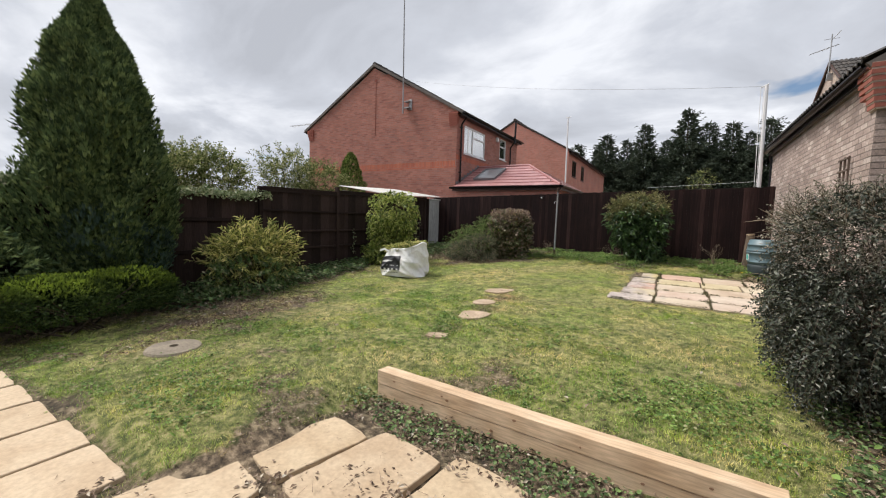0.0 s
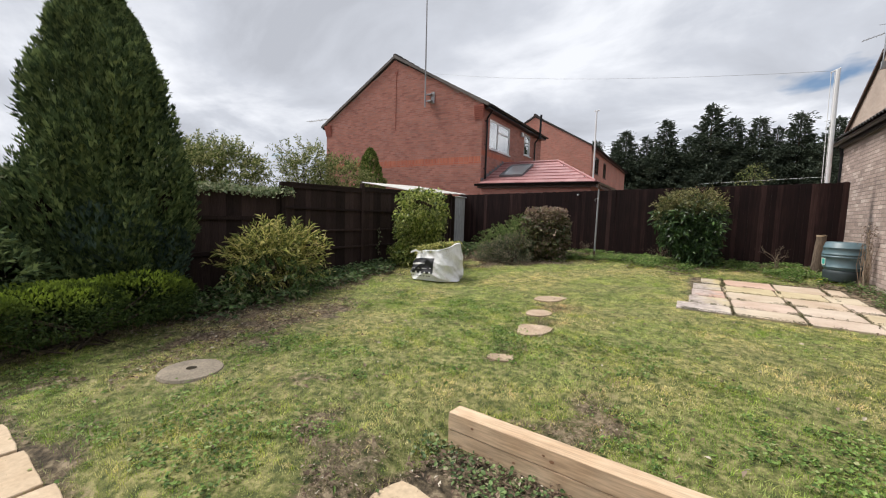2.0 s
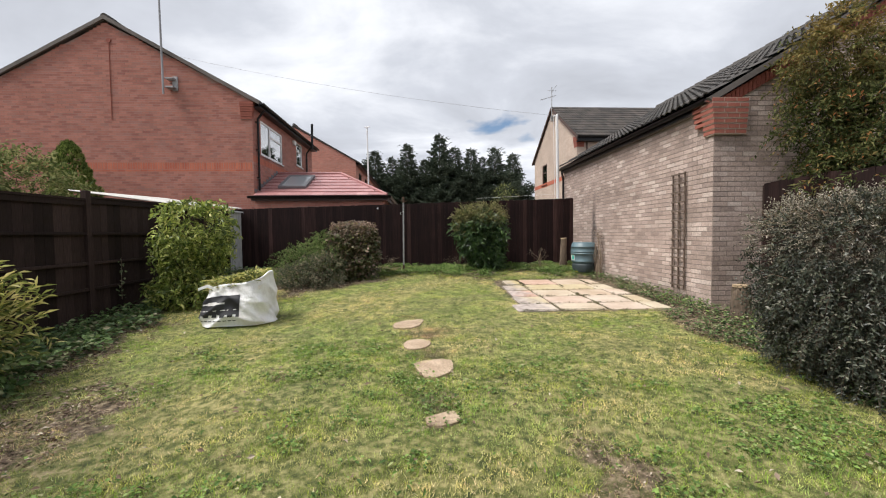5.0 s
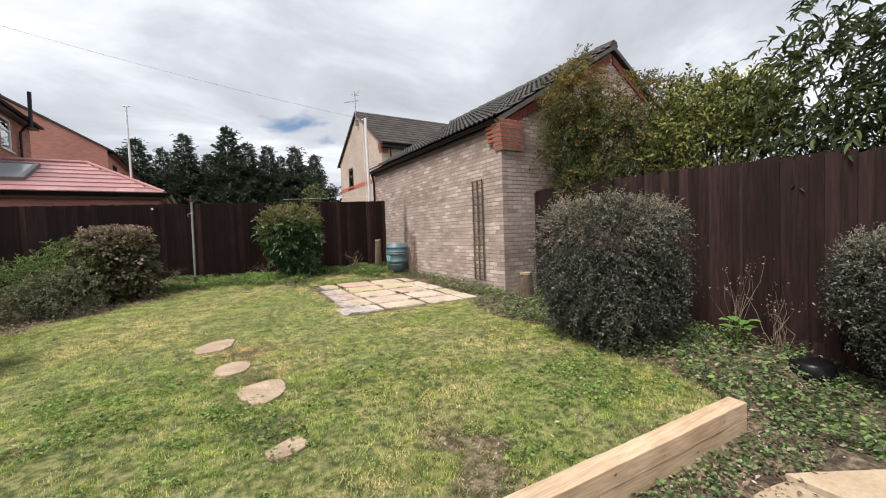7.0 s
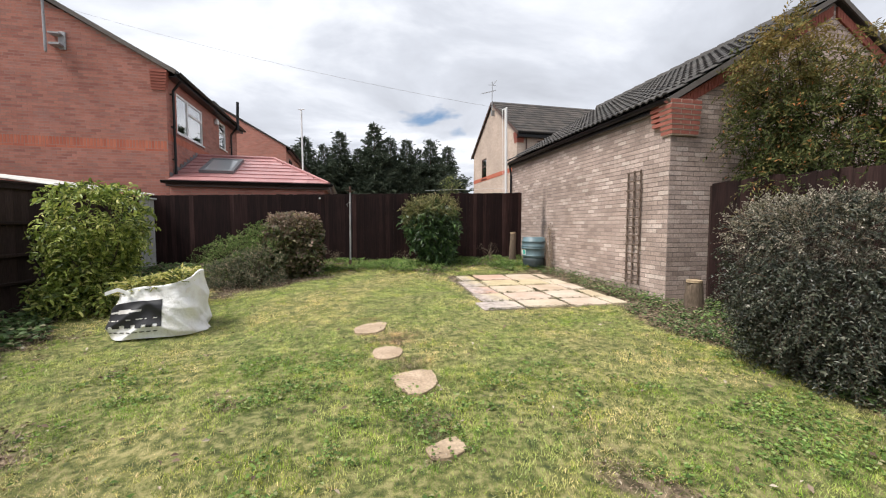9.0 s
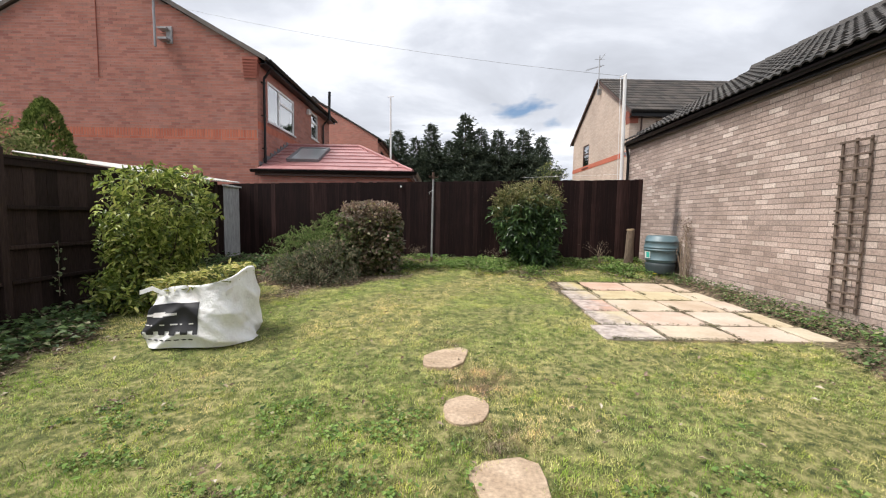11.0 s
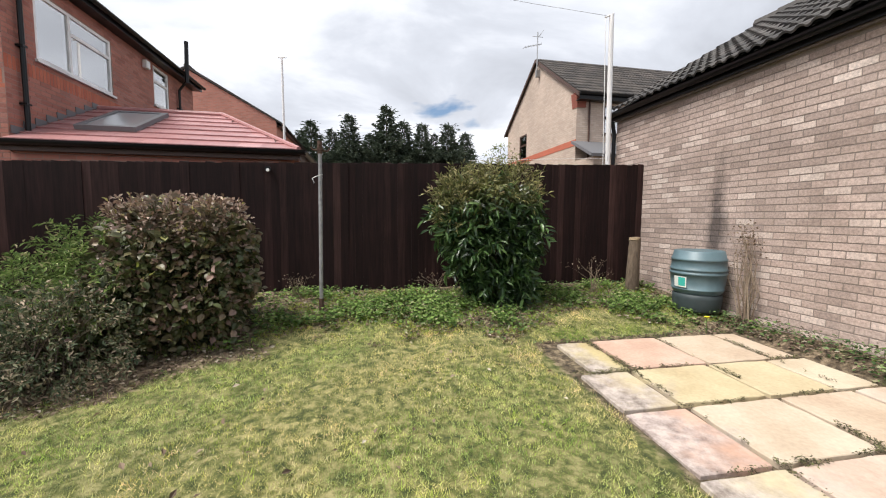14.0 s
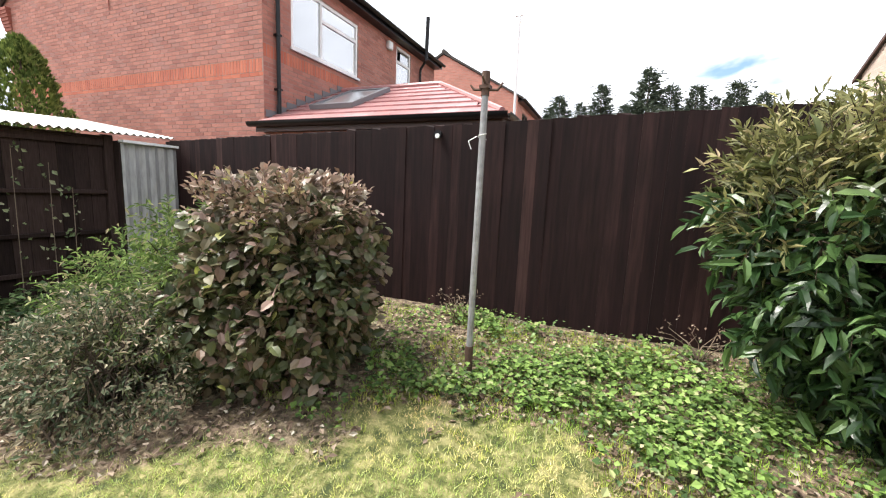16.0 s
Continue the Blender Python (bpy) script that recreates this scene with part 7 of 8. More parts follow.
def shoots(parent, c, rad, n, seed, top, reach=.10):
    """Pale stray shoots standing out of a clipped bush."""
    r = rng_of(seed)
    bm = bmesh.new()
    for k in range(n):
        a = r.uniform(0, 2 * math.pi)
        q = r.uniform(.1, 1.0) ** .5
        b = Vector((c[0] + rad * q * math.cos(a), c[1] + rad * q * math.sin(a), top - .13 * q ** 3 - .05))
        e = b + Vector((math.cos(a) * q, math.sin(a) * q, .7)).normalized() * r.uniform(.05, reach) + Vector(r.normal(size=3) * .03)
        tube(bm, b, e, .0028, .0014, 4, False)
    for k in range(9):
        a = r.uniform(2.2, 4.4)
        b = Vector((c[0] + rad * .9 * math.cos(a), c[1] + rad * .9 * math.sin(a), top - r.uniform(.15, .8)))
        m = b + Vector((math.cos(a), math.sin(a), .3)) * r.uniform(.08, .18)
        tube(bm, b, m, .003, .002, 4, False); tube(bm, m, m + Vector((math.cos(a + .4), math.sin(a + .4), -.2)) * .12, .002, .001, 4, False)
    part("dry_growth", bm, "twig_dry", parent, "pale stray shoots", kind="stuff")


for ob, c, rad, top, k in ((None, (3.76, 3.02), .74, 1.20, 260), (None, (4.74, .66), .5, .78, 120)):
    near_bush = min((o for o in bpy.data.objects if o.name.startswith("shrub") and not o.parent), key=lambda o: (o.location.x - c[0]) ** 2 + (o.location.y - c[1]) ** 2)
    shoots(near_bush, c, rad, k, 300 + k, top)
twiggy("tree", "berried shrub with drooping orange-tinted sprays rising above the fence", [(5.75, 4.35, 2.15, .70, .8, .85), (5.7, 4.5, 1.6, .75, .9, .6), (5.45, 4.85, 3.0, .38, .42, .62), (6.0, 4.0, 2.9, .42, .5, .65), (5.5, 4.8, 3.35, .32, .35, .5), (5.35, 4.9, 2.4, .4, .35, .5)],
       2900, .40, 13, .066, .36, "berry_tree", "simple", 31, .3, .35, 2.0, sag=.4, spread=.75, category="tree", stems=60, base=(6.0, 4.4), around=.4, radius=.02, gap=-.55)
twiggy("tree", "variegated gold and green shrub above the fence", [(6.0, 2.85, 2.05, .65, .7, .72), (6.1, 3.4, 2.15, .5, .45, .6), (5.9, 2.5, 2.5, .32, .4, .42), (6.1, 3.1, 2.65, .3, .35, .38)],
       1250, .34, 9, .085, .42, "gold_tree", "simple", 32, .3, .35, 2.0, sag=.15, spread=.8, category="tree", stems=50, base=(6.1, 3.0), around=.4, radius=.02, lift=.35, gap=-.6)
twiggy("tree", "tall airy shrub with long narrow leaves against the sky", [(6.2, 1.5, 2.5, .85, .95, 1.1), (6.3, .3, 2.9, .95, .95, 1.5), (6.0, 1.2, 1.7, .7, .9, .6)],
       1000, .46, 9, .15, .30, "long_leaf", "rich", 33, .2, .25, 2.0, sag=.8, spread=.55, category="tree", stems=50, base=(6.3, 1.0), around=.5, radius=.02, lift=.35, gap=-.6)
twiggy("tree", "rounded grey-green tree beyond the side fence", [(-9.2, 4.9, 1.85, 1.2, 1.0, .88), (-9.0, 4.0, 1.7, .9, .9, .72)], 2100, .42, 11, .085, .40, "grey_tree", "simple", 34, .4, .25, 2.0, sag=.2, category="tree", stems=40, base=(-9.1, 4.8), radius=.03, lift=.3, gap=-.6)
twiggy("tree", "loose pale green shrub beyond the side fence", [(-8.0, 6.9, 1.9, .6, .85, .75), (-8.1, 8.2, 1.9, .6, .85, .6)], 900, .46, 11, .10, .36, "grey_tree", "simple", 35, .3, .3, 2.0, sag=.2, category="tree", stems=40, base=(-8.0, 7.4), radius=.025, lift=.4, gap=-.5)
cone_tree("cypress_tree", "small upright olive-green cypress beyond the fence", (-9.8, 11.35), 3.5, [(0, .45), (.4, .62), (.7, .52), (.9, .26), (1, .03)], 9000, .12, .5, "cypress_olive", 36)
bush("tree", "pale thin-leaved sapling beyond the back fence", [(3.0, 14.0, 2.2, .5, .5, .8)], 700, .07, .4, "grey_tree", "simple", 37, .2, .3, 2.0, category="tree", stems=16, base=(3.0, 14.0), radius=.015)


def spruce(seed, h, rad):
    """Whorls of long upswept boughs, ragged and dense below a thin pointed leader; returns crown and trunk meshes about the origin."""
    r = rng_of(seed)
    at, along, up, size = [], [], [], []
    z = h * 0.10
    while z < h * 0.985:
        t = z / h
        R = rad * (1 - t) ** 0.8 * r.uniform(0.7, 1.1) * (0.75 if t > .75 else 1) + 0.12
        for a in r.uniform(0, 2 * math.pi, int(6 + 9 * (1 - t))):
            L = R * r.uniform(0.5, 1.2)
            m = max(4, int(L * 5.5))
            dx, dy = math.cos(a), math.sin(a)
            for k in range(m):
                s = (k + 1) / m
                p = np.array([dx * L * s, dy * L * s, z - L * 0.10 * s + 0.28 * L * s * s])
                w = 0.45 * (1.1 - s) + 0.1
                for q in range(5):
                    side = r.normal() * w
                    at.append(p + np.array([-dy * side, dx * side, -abs(r.normal()) * w * 0.4]))
                    along.append([dx - dy * side * 1.6 + r.normal() * .3, dy + dx * side * 1.6 + r.normal() * .3, .15 + .35 * r.normal()])
                    up.append([r.normal() * .5, r.normal() * .5, 1]); size.append(0.58 * (1.25 - 0.5 * s) * (0.6 + 0.7 * r.random()) * (1.1 - 0.45 * t))
        z += h * 0.026
    for k in range(16):
        at.append(np.array([0, 0, h * (0.93 + 0.0045 * k)])); along.append([r.normal() * .4, r.normal() * .4, 1]); up.append([1, 0, .2]); size.append(.32)
    crown = leaves("crown", np.array(at), np.array(along), np.array(up), np.array(size), .34, "simple", "far_tree")
    bm = bmesh.new(); tube(bm, (0, 0, -0.3), (0, 0, h * 0.97), 0.28, 0.03, 8)
    trunk = bpy.data.meshes.new("trunk"); bm.to_mesh(trunk); bm.free(); trunk.materials.append(M["bark"])
    return crown, trunk


def tree_line():
    protos = []
    for k, (h, rad) in enumerate(((12.0, 5.2), (13.2, 5.0), (11.4, 5.6), (12.6, 5.8))):
        ob = thing("conifer", (0, 0, 0), "tall dark spruce in the distant tree line", "tree", "distant conifers")
        crown, trunk = spruce(50 + k, h, rad)
        part("crown", crown, "far_tree", ob, at=(0, 0, 0)); part("trunk", trunk, "bark", ob, at=(0, 0, 0))
        protos.append((ob, h))
    spots = [(-10.5, 58, 11.4), (-8.2, 61, 11.9), (-6.6, 58, 12.4), (-4.2, 60, 12.0), (-1.9, 58, 13.3), (0.6, 62, 12.6), (2.9, 58, 12.8), (5.3, 59, 13.2), (7.6, 58, 12.7), (9.4, 59, 12.4), (11.2, 58, 11.2), (12.8, 60, 9.8), (-13.0, 60, 11.5), (-15.5, 62, 11.0), (18.0, 75, 13.5)]
    used = set()
    for k, (x, y, top) in enumerate(spots):
        i = k % 4
        ob, h = protos[i]
        m = Matrix.Translation((x, y, 0.1)) @ Euler((0, 0, k * 1.3)).to_matrix().to_4x4() @ Matrix.Diagonal((top / h * 1.0, top / h * 1.0, (top + .7) / h, 1))
        if i in used:
            copy_thing(ob, m)
        else:
            used.add(i); ob.matrix_basis = m


tree_line()


# ---- low growth: stuff ----
def scatter(r, n, x0, x1, y0, y1, keep):
    p = np.stack([r.uniform(x0, x1, n), r.uniform(y0, y1, n)], 1)
    return p[keep(p[:, 0], p[:, 1], r.random(n))]


PAVED = [(1.45, 4.0, 5.95, 8.9)]
STONES = [(0.06, 2.72, .11), (0.04, 3.75, .20), (-0.16, 4.48, .175), (-0.28, 5.4, .19), (-2.33, 1.02, .28)]


def off_stone(x, y):
    k = np.ones(len(x), bool)
    for a, b, c, d in PAVED:
        k &= ~((x > a + 0.14 * np.sin(y * 5) + .16) & (x < b) & (y > c) & (y < d))
    for a, b, c in STONES:
        k &= (x - a) ** 2 + (y - b) ** 2 > (c * (0.9 + .22 * np.sin(5 * np.arctan2(y - b, x - a) + 9 * a) + .2 * patchy(x, y, 14, 68))) ** 2
    k &= ~((x > 0.2) & (x < 3.0) & (y > sleeper_front(x) - .02) & (y < sleeper_front(x) + .14))
    return k


def blades(name, seed, n, keep, hmin, hmax, width, material, label, area=(-5.1, 5.0, -0.6, 11.0), lean=.55):
    r = rng_of(seed)
    p = scatter(r, n, *area, keep)
    z = heights(p) + 0.0
    at = np.column_stack([p, z])
    m = len(at)
    a = r.uniform(0, 2 * math.pi, m)
    along = np.stack([np.cos(a) * lean * r.random(m) * 1.6, np.sin(a) * lean * r.random(m) * 1.6, np.ones(m)], 1)
    up = np.stack([-np.sin(a), np.cos(a), np.zeros(m)], 1)
    L = r.uniform(hmin, hmax, m)
    ob = new(name, leaves(name, at, along, np.cross(along, up), L, width / L.mean(), "blade", material))
    return tagged(ob, label, "grass", kind="stuff")


def lawn_keep(x, y, u):
    return (u > bareness(x, y) * 1.25 - 0.12) & (u < 1.02 + 0.9 * np.minimum(0, patchy(x, y, 5, 51) + 0.25)) & off_stone(x, y)


def greenness(x, y):
    """Fresh against dry over the plan: blotches, the mown stripes and the clumps near the drain cover."""
    stripes = 0.62 * np.sin(x * 6.6 + 0.5 * np.sin(y)) * sm(4.5, 6.5, y)
    clump = 1.5 * np.exp(-((x + 0.8) / 0.6) ** 2 - ((y - 0.45) / 0.35) ** 2) + 1.4 * np.exp(-((x + 1.9) / 0.5) ** 2 - ((y - 1.95) / 0.3) ** 2) + 0.9 * np.exp(-((x - 1.9) / 0.8) ** 2 - ((y - 2.15) / 0.3) ** 2)
    strip = 0.5 * np.exp(-((x - 0.2) / 0.5) ** 2 - ((y - 3.2) / 1.5) ** 2) + 0.8 * np.exp(-((x - 2.7) / 0.6) ** 2 - ((y - 2.4) / 0.7) ** 2)
    pale = sum(np.exp(-((x - a) ** 2 + (y - b) ** 2) / c ** 2) for a, b, c in ((2.85, 4.8, .3), (.1, 5.0, .3), (.35, 7.6, .35), (-.6, 6.8, .3), (-2.2, 5.2, .35)))
    return 1.1 * patchy(x, y, 1.2, 52) + 0.55 * patchy(x, y, 4.5, 62) + stripes + clump + strip - 1.8 * pale - 0.95 * sm(4.3, 6.0, y)


blades("lawn_grass", 61, 560000, lawn_keep, .012, .036, .0028, "grass", "short mown grass, straw-yellow and green in patches", (-4.4, 4.2, -0.3, 10.4), 1.5)
tufts = lambda x, y, u: lawn_keep(x, y, u) & (greenness(x, y) + .5 * patchy(x, y, 8, 53) > 0.32)
blades("grass_tufts", 62, 300000, tufts, .02, .052, .0032, "grass_lush", "longer tufts of fresh green grass", (-4.2, 4.2, -0.3, 9.9), 1.1)
dry = lambda x, y, u: lawn_keep(x, y, u) & (greenness(x, y) + .6 * patchy(x, y, 9, 54) < -0.18)
blades("dry_grass", 64, 260000, dry, .014, .036, .0032, "grass_dry", "straw-coloured dry grass patches", (-4.2, 4.2, -0.3, 10.2), 1.6)
worn_k = lambda x, y, u: off_stone(x, y) & (bareness(x, y) > .18) & ((bareness(x, y) < .97) | (y > 9) & (u < .4)) & (u < .8)
blades("thatch", 66, 150000, worn_k, .02, .055, .004, "thatch", "brown dead thatch and clippings on worn soil", (-4.4, 4.2, -0.3, 10.9), 3.0)
scraps = lambda x, y, u: off_stone(x, y) & (bareness(x, y) < .9) & (patchy(x, y, 3, 55) + .6 * patchy(x, y, 14, 56) > .78)
blades("thatch", 67, 110000, scraps, .02, .05, .0042, "thatch", "clumps of brown mown clippings left on the lawn", (-4.0, 4.0, -0.2, 9.6), 2.4)
CRUSTS = ((.04, 2.93, .13), (.03, 4.07, .13), (.0, 4.2, .16), (-.10, 4.82, .15), (.05, 5.0, .2), (-.26, 5.80, .12), (.28, 3.7, .10))
crust_k = lambda x, y, u: off_stone(x, y) & (sum(np.exp(-((x - a) / 1.5) ** 2 / c ** 2 - (y - b) ** 2 / c ** 2 * 1.6) for a, b, c in CRUSTS) > u + .12)
blades("thatch", 68, 60000, crust_k, .02, .055, .004, "thatch", "matted dry turf torn up round the stepping stones", (-.7, .7, 2.3, 6.2), 2.0)
edge_k = lambda x, y, u: (y > sleeper_front(x) + .13) & (y < sleeper_front(x) + .22)
blades("edge_grass", 63, 5200, edge_k, .03, .08, .005, "grass", "grass overhanging the back of the sleeper", (.25, 2.95, 1.3, 1.9), .9)


def ground_leaves(name, seed, n, area, keep, size, width, material, label, lift=(0.01, 0.06), kind="simple", flat=1.0, category="weeds"):
    r = rng_of(seed)
    p = scatter(r, n, *area, keep)
    z = heights(p) + r.uniform(lift[0], lift[1], len(p))
    at = np.column_stack([p, z])
    m = len(at)
    a = r.uniform(0, 2 * math.pi, m)
    along = np.stack([np.cos(a), np.sin(a), r.normal(size=m) * .3], 1)
    up = np.stack([r.normal(size=m) * .45, r.normal(size=m) * .45, np.full(m, flat)], 1)
    ob = new(name, leaves(name, at, along, up, r.uniform(size[0], size[1], m), width, kind, material))
    return tagged(ob, label, category, kind="stuff")


def clumpy(f, seed, lvl):
    return lambda x, y: patchy(x, y, f * .55, seed) > lvl


c1, c2 = clumpy(4, 71, .15), clumpy(7, 72, .35)
back_k = lambda x, y, u: (bareness(x, y) > .4) & ((x > -.9 + .3 * np.sin(5 * y)) | (u < .13)) & (y > 8.9) & (u < .9) & ~((x > 1.6) & (x < 4.0) & (y < 8.95))
ground_leaves("ivy_patch", 75, 10000, (-4.9, 4.28, 8.9, 10.98), back_k, (.02, .045), .8, "ivy", "dense low ivy and weeds below the back fence", (.0, .07))
ground_leaves("weed_patch", 76, 42000, (-1.3, 4.2, 9.1, 10.9), lambda x, y, u: (u < .8) & back_k(x, y, u) & (patchy(x, y, 2.6, 60) + .5 * patchy(x, y, 9, 63) > -.3 + .7 * u), (.02, .055), .8, "weed", "bright green low weeds below the back fence", (.03, .11))
right_k = lambda x, y, u: (x > np.where(y > 5.5, 3.97, 3.0 + .25 * np.sin(y * 2))) & (x < 5.0) & ((y < 5.4) | (x < 4.28)) & (bareness(x, y) > .35)
ground_leaves("ivy_patch", 77, 42000, (2.9, 5.0, -1.6, 9.3), lambda x, y, u: right_k(x, y, u) & (patchy(x, y, 3.3, 64) + u > -.1), (.02, .05), .8, "ivy", "dark ivy covering the bed along the side fence", (.0, .12))
ground_leaves("weed_patch", 78, 7000, (2.9, 5.0, -1.2, 9.3), lambda x, y, u: right_k(x, y, u) & c1(x, y), (.03, .06), .7, "weed", "green leafy weeds in the side bed", (.04, .16), "rich")
ground_leaves("leaf_litter", 91, 9000, (2.9, 5.0, -1.2, 9.3), lambda x, y, u: right_k(x, y, u), (.02, .055), .35, "dead", "dead leaves and stalks among the ivy", (.03, .13), category="litter")
left_k = lambda x, y, u: (bareness(x, y) > .62) & (x < -3.4)
ground_leaves("ivy_patch", 79, 16000, (-5.15, -3.2, 1.6, 10.3), lambda x, y, u: left_k(x, y, u) & (u < .8 - .4 * (x > -3.9)) & ((x < -3.9) | c2(x, y)), (.04, .10), .75, "ivy", "dark ivy and low leaves along the left bed", (.0, .16))
ground_leaves("leaf_litter", 80, 17000, (-5.1, -2.6, 0.2, 10.2), lambda x, y, u: bareness(x, y) > .25, (.02, .055), .55, "dead", "brown fallen leaves and bark scraps on bare soil", (.0, .02), category="litter")
blades("wild_grass", 65, 60000, lambda x, y, u: (y > 9.1) & (bareness(x, y) > .3) & (patchy(x, y, 4, 67) > -.3), .02, .06, .0036, "grass_lush", "ragged grass among the weeds by the fence", (-2.2, 4.2, 9.2, 10.9), 1.0)
ground_leaves("leaf_litter", 81, 17000, (-4.5, 4.2, 8.2, 10.9), lambda x, y, u: (bareness(x, y) > .3) & ~((x > 1.4) & (x < 4.0) & (y < 8.95)), (.02, .055), .55, "dead", "brown leaf litter under the back shrubs", (.0, .04), category="litter")
ground_leaves("leaf_litter", 82, 6500, (-0.5, 3.4, -.6, 1.5), lambda x, y, u: (bareness(x, y) > .3) & ((y > sleeper_front(x) - .42) | c2(x, y)), (.015, .05), .5, "dead", "dry leaves and stalks between the slabs", (.035, .055), category="litter")
ground_leaves("ivy_patch", 83, 3400, (0.1, 3.3, .9, 1.5), lambda x, y, u: (y < sleeper_front(x) - .01) & (y > sleeper_front(x) - .34 + .1 * np.sin(6 * x)), (.016, .038), .85, "ivy", "small-leaved ivy at the foot of the sleeper", (.01, .07), "rich")
ground_leaves("dry_stalks", 92, 520, (-0.6, 3.3, -.5, 1.5), lambda x, y, u: (bareness(x, y) > .3), (.04, .11), .04, "dead", "dry stalks and twigs caught in the slab joints", (.035, .06), "blade", category="litter")
lawn_w = lambda x, y, u: (bareness(x, y) < .75) & off_stone(x, y)
ground_leaves("clover_patch", 84, 60000, (-3.6, 3.6, -.2, 4.6), lambda x, y, u: lawn_w(x, y, u) & (greenness(x, y) + .8 * patchy(x, y, 6, 57) > 1.0), (.012, .034), .9, "weed", "clover and small weeds growing in the lawn", (.02, .045))
ground_leaves("weed_patch", 85, 9000, (-3.4, 3.4, -.1, 5.5), lambda x, y, u: lawn_w(x, y, u) & (patchy(x, y, 5, 58) > .62), (.02, .055), .4, "weed", "broad-leaved weeds in the lawn", (.015, .05), "rich")
ground_leaves("fallen_leaves", 86, 620, (-3.6, 3.6, .2, 9), lambda x, y, u: lawn_w(x, y, u), (.03, .06), .5, "dead", "scattered fallen leaves on the lawn", (.03, .05), category="leaves")
JX, JY = np.array([2.135, 2.91, 3.61]), np.array([5.93, 6.43, 7.04, 7.67, 8.25, 8.93])
joint_k = lambda x, y, u: (np.minimum(np.abs(y[:, None] - JY).min(1), np.abs(x[:, None] - JX).min(1)) < .012 + .03 * np.clip(patchy(x, y, 5, 59), 0, 1)) & (patchy(x, y, 3.5, 65) + .5 * patchy(x, y, 14, 66) > -.15)
ground_leaves("joint_weeds", 87, 150000, (1.5, 4.0, 5.85, 8.95), joint_k, (.006, .022), .45, "joint_weed", "tufts of weed in the patio joints", (.025, .05))
ground_leaves("soil_litter", 88, 60000, (-3.6, 3.4, .3, 6.5), lambda x, y, u: off_stone(x, y) & (bareness(x, y) > .42) & (bareness(x, y) < .95), (.008, .028), .5, "dead", "small brown scraps on the worn soil", (.012, .03), category="litter")
# ivy over the old fence top
r = rng_of(90)
p = np.stack([-5.22 + r.normal(size=3600) * .09, r.uniform(-.3, 4.2, 3600), np.zeros(3600)], 1)
p[:, 2] = np.interp(p[:, 1], [0, 2.3, 4.0], [1.29, 1.31, 1.35]) + .045 * np.sin(p[:, 1] * 5) * r.random(3600) + r.uniform(-.05, .045, 3600) - abs(p[:, 0] + 5.22) * .5
ob = thing("ivy", (-5.22, 2.2, 1.25), "pale green ivy trailing over the top of the old fence", "ivy")
part("foliage", leaves("foliage", p, r.normal(size=p.shape) + [0.5, 0, -.3], r.normal(size=p.shape) * .5 + [.4, 0, 1], r.uniform(.03, .08, 3600), .7, "simple", "ivy_pale"), "ivy_pale", ob)


def creeper(x, y, z0, z1, n, along_y, seed, label):
    r = rng_of(seed)
    ob = thing("creeper", (x, y, z0), label, "creeper")
    t = r.random(n)
    s = .05 * np.sin(t * 9 + seed) + r.normal(size=n) * .035
    p = np.stack([np.full(n, x) + (0.02 if along_y else 0) + (0 if along_y else s), np.full(n, y) + (s if along_y else -.02), z0 + (z1 - z0) * t], 1)
    part("foliage", leaves("foliage", p, r.normal(size=p.shape) + [0, 0, -.3], r.normal(size=p.shape) * .5 + ([1, 0, .3] if along_y else [0, -1, .3]), r.uniform(.03, .07, n), .7, "simple", "ivy_pale"), "ivy_pale", ob)
    bm = bmesh.new(); tube(bm, (x + (.01 if along_y else 0), y, z0), (x + (.01 if along_y else 0), y + .02, z1), .005, .003, 5); part("stem", bm, "twig_dry", ob)


for k, (yy, z1) in enumerate(((9.45, 1.45), (9.72, 1.3), (9.9, 1.05), (6.75, .6))):
    creeper(-5.16, yy, -.1, z1, 26, True, 100 + k, "thin ivy stem climbing the dark fence")
r = rng_of(110)
ends = [(4.2 + r.normal() * .04, 9.12 + r.normal() * .09, .5 + r.random() * .55) for _ in range(22)]
ob = thing("dead_shrub", (4.2, 9.05, -.1), "leggy dried stems with shrivelled leaves against the brick wall", "plant")
part("wood", twig_mesh((4.2, 9.05, -.1), ends, r, .006, .12), "twig_dry", ob)
q = np.repeat(np.array(ends), 9, 0) + r.normal(size=(198, 3)) * .04
part("foliage", leaves("foliage", q, r.normal(size=q.shape), r.normal(size=q.shape), .03, .6, "simple", "dead"), "dead", ob)
for x, y, h, k in ((3.2, 10.5, .5, 1), (-.9, 10.7, .35, 2), (4.7, 2.1, 1.0, 3), (4.75, 1.7, .8, 4), (.9, 10.75, .3, 5)):
    g = ground_z(x, y)
    ends = [(x + r.normal() * .14, y + r.normal() * .12, g + h * r.uniform(.5, 1)) for _ in range(12)]
    ob = thing("dry_stems", (x, y, g), "clump of dry wiry stems in the bed", "plant")
    part("wood", twig_mesh((x, y, g), ends, r, .004, .06), "twig_dry", ob)
    q = np.repeat(np.array(ends), 5, 0) + r.normal(size=(60, 3)) * .03
    part("foliage", leaves("foliage", q, r.normal(size=q.shape), r.normal(size=q.shape), .03, .5, "simple", "dead"), "dead", ob)
x, y = 4.55, 2.0
ob = thing("rhubarb_plant", (x, y, ground_z(x, y)), "broad bright green leaves standing out in the dark bed", "plant")
a = np.linspace(0, 5.6, 8)
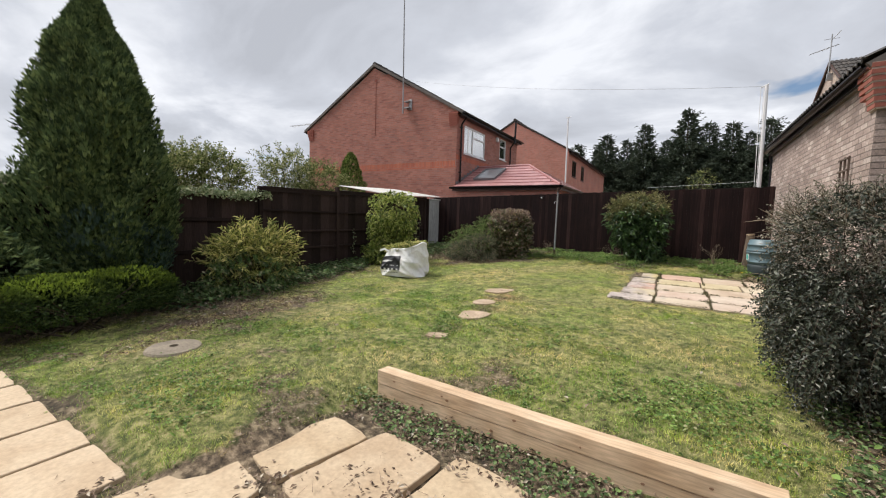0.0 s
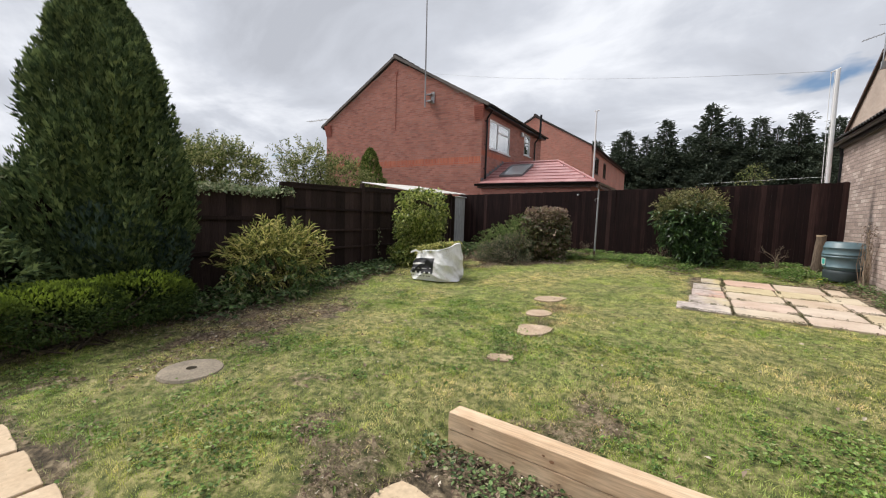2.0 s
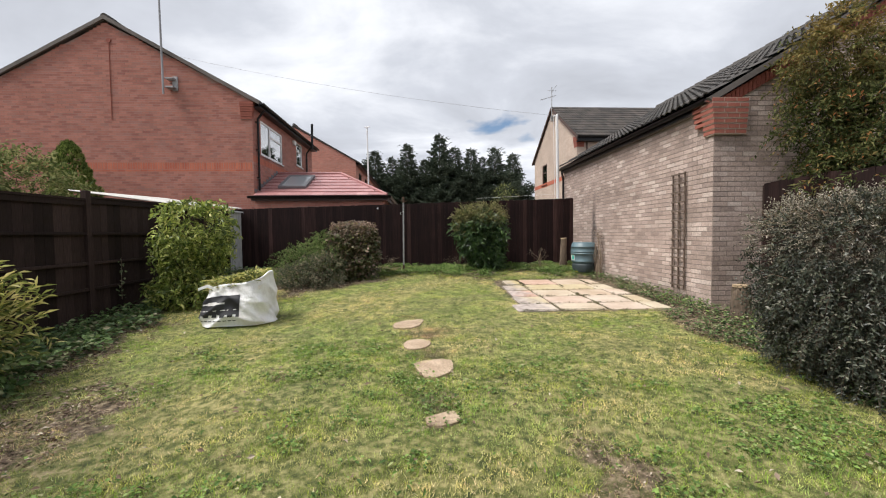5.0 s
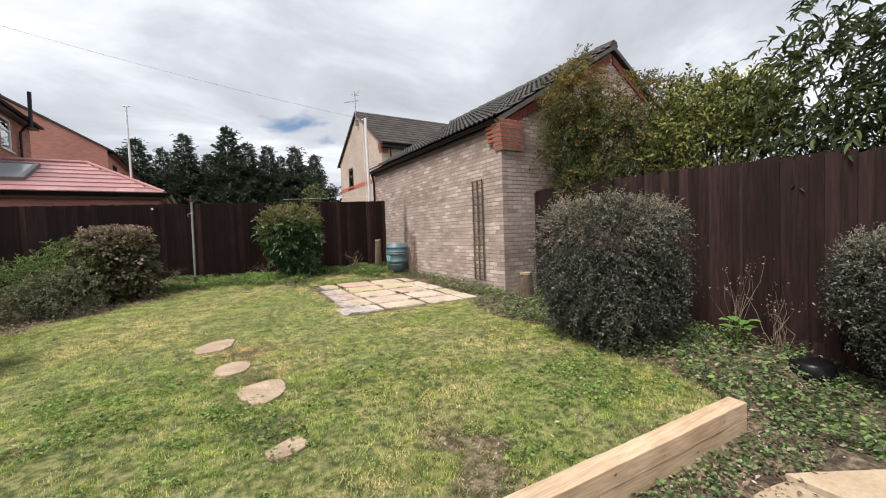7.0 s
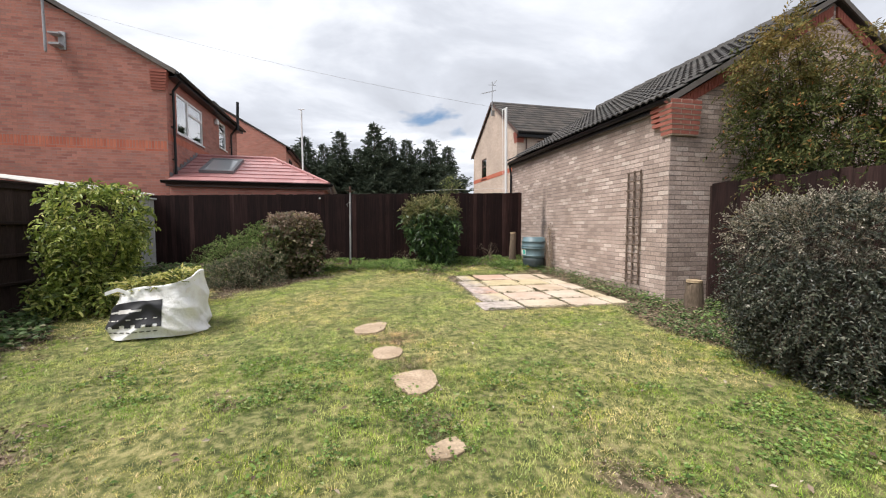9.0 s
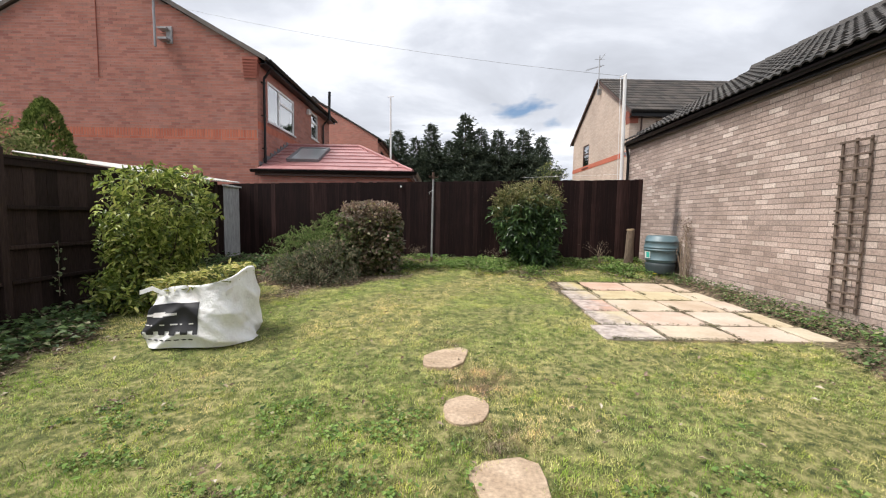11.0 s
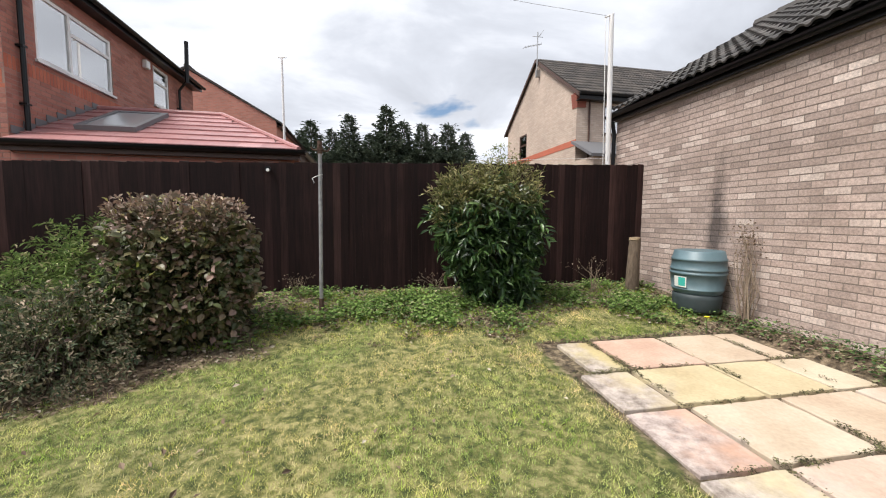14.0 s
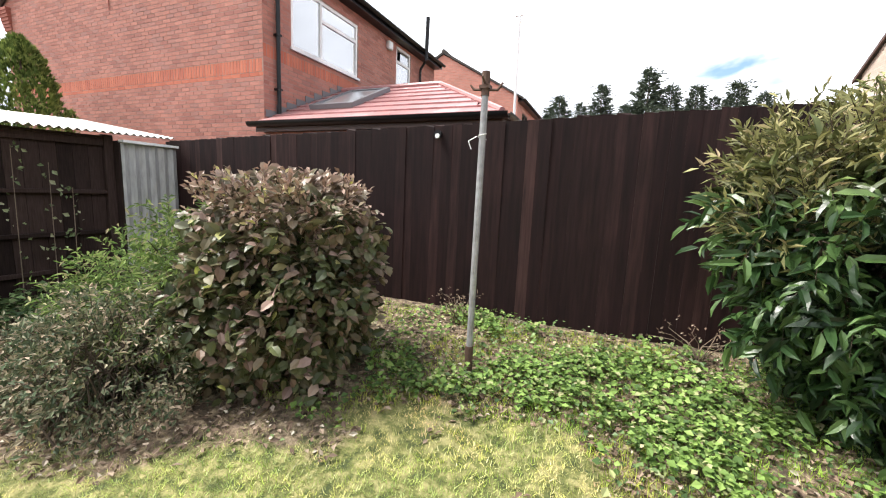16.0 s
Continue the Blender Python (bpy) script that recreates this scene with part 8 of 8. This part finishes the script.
part("foliage", leaves("foliage", np.stack([x + .05 * np.cos(a), y + .05 * np.sin(a), -.2 + .05 * np.sin(3 * a)], 1), np.stack([np.cos(a), np.sin(a), .35 + 0 * a], 1), np.tile([0, 0, 1.0], (8, 1)), .15, .95, "rich", "bright_leaf"), "bright_leaf", ob)
part("wood", twig_mesh((x, y, ground_z(x, y)), [(x + .04 * math.cos(t), y + .04 * math.sin(t), -.2) for t in a], rng_of(3), .008, .02), "weed", ob)
x, y = 3.62, 8.98
ob = thing("flower", (x, y, ground_z(x, y)), "single small yellow flower by the water butt", "flower")
a = np.linspace(0, 5.7, 9)
part("petals", leaves("petals", np.stack([x + 0 * a, y + 0 * a, .0 + 0 * a], 1), np.stack([np.cos(a), np.sin(a), .5 + 0 * a], 1), np.tile([0, 0, 1.0], (9, 1)), .035, .5, "simple", "petal"), "petal", ob)
bm = bmesh.new(); tube(bm, (x, y, ground_z(x, y)), (x, y, 0), .003, n=5); part("stem", bm, "weed", ob)


x, y = 4.6, 1.42
g = ground_z(x, y)
ob = thing("plastic_tub", (x, y, g), "upturned black plastic tub half hidden in the bed", "tub")
part("body", lathe(bmesh.new(), (x, y, g), [(0.19, 0.0), (0.20, 0.02), (0.17, 0.13), (0.15, 0.15), (0.02, 0.155)], 20), "black_plastic", ob)


# ---- brickwork of the long garage wall, last ----
def garage_wall_bricks():
    S = brick_spots(GY1 - GY0, -0.3375, 2.78, lambda u: 2.80, [])
    S.sort(key=lambda s: (s[0] > 3.6, abs(s[1] - 0.6)))
    singles = [s for s in S if s[0] < 3.6 and abs(s[2] - 0.1075) < 1e-3][:290]
    chosen = set(id(s) for s in singles)
    rest = [s for s in S if id(s) not in chosen]
    part("brickwork", brick_mesh("brickwork", rest, (GX, GY0, 0), (0, 1, 0), (-1, 0, 0), 0.0028, "buff_brick", 6), "buff_brick", G, kind="stuff")
    bm = bmesh.new()
    vs = box(bm, -0.0028, 0.002, -0.109, 0.109, -0.0325, 0.0325)
    for v in vs:
        if v.co.x < 0:
            v.co.y *= 0.988; v.co.z *= 0.96
    me = bpy.data.meshes.new("brick"); bm.to_mesh(me); bm.free(); me.materials.append(M["buff_brick_one"])
    r = rng_of(77)
    for u, z, *_ in singles:
        b = new("brick", me); b.parent = G
        b.location = Vector((GX + r.normal() * 0.0008, GY0 + u, z)) - Vector(G.location)


garage_wall_bricks()
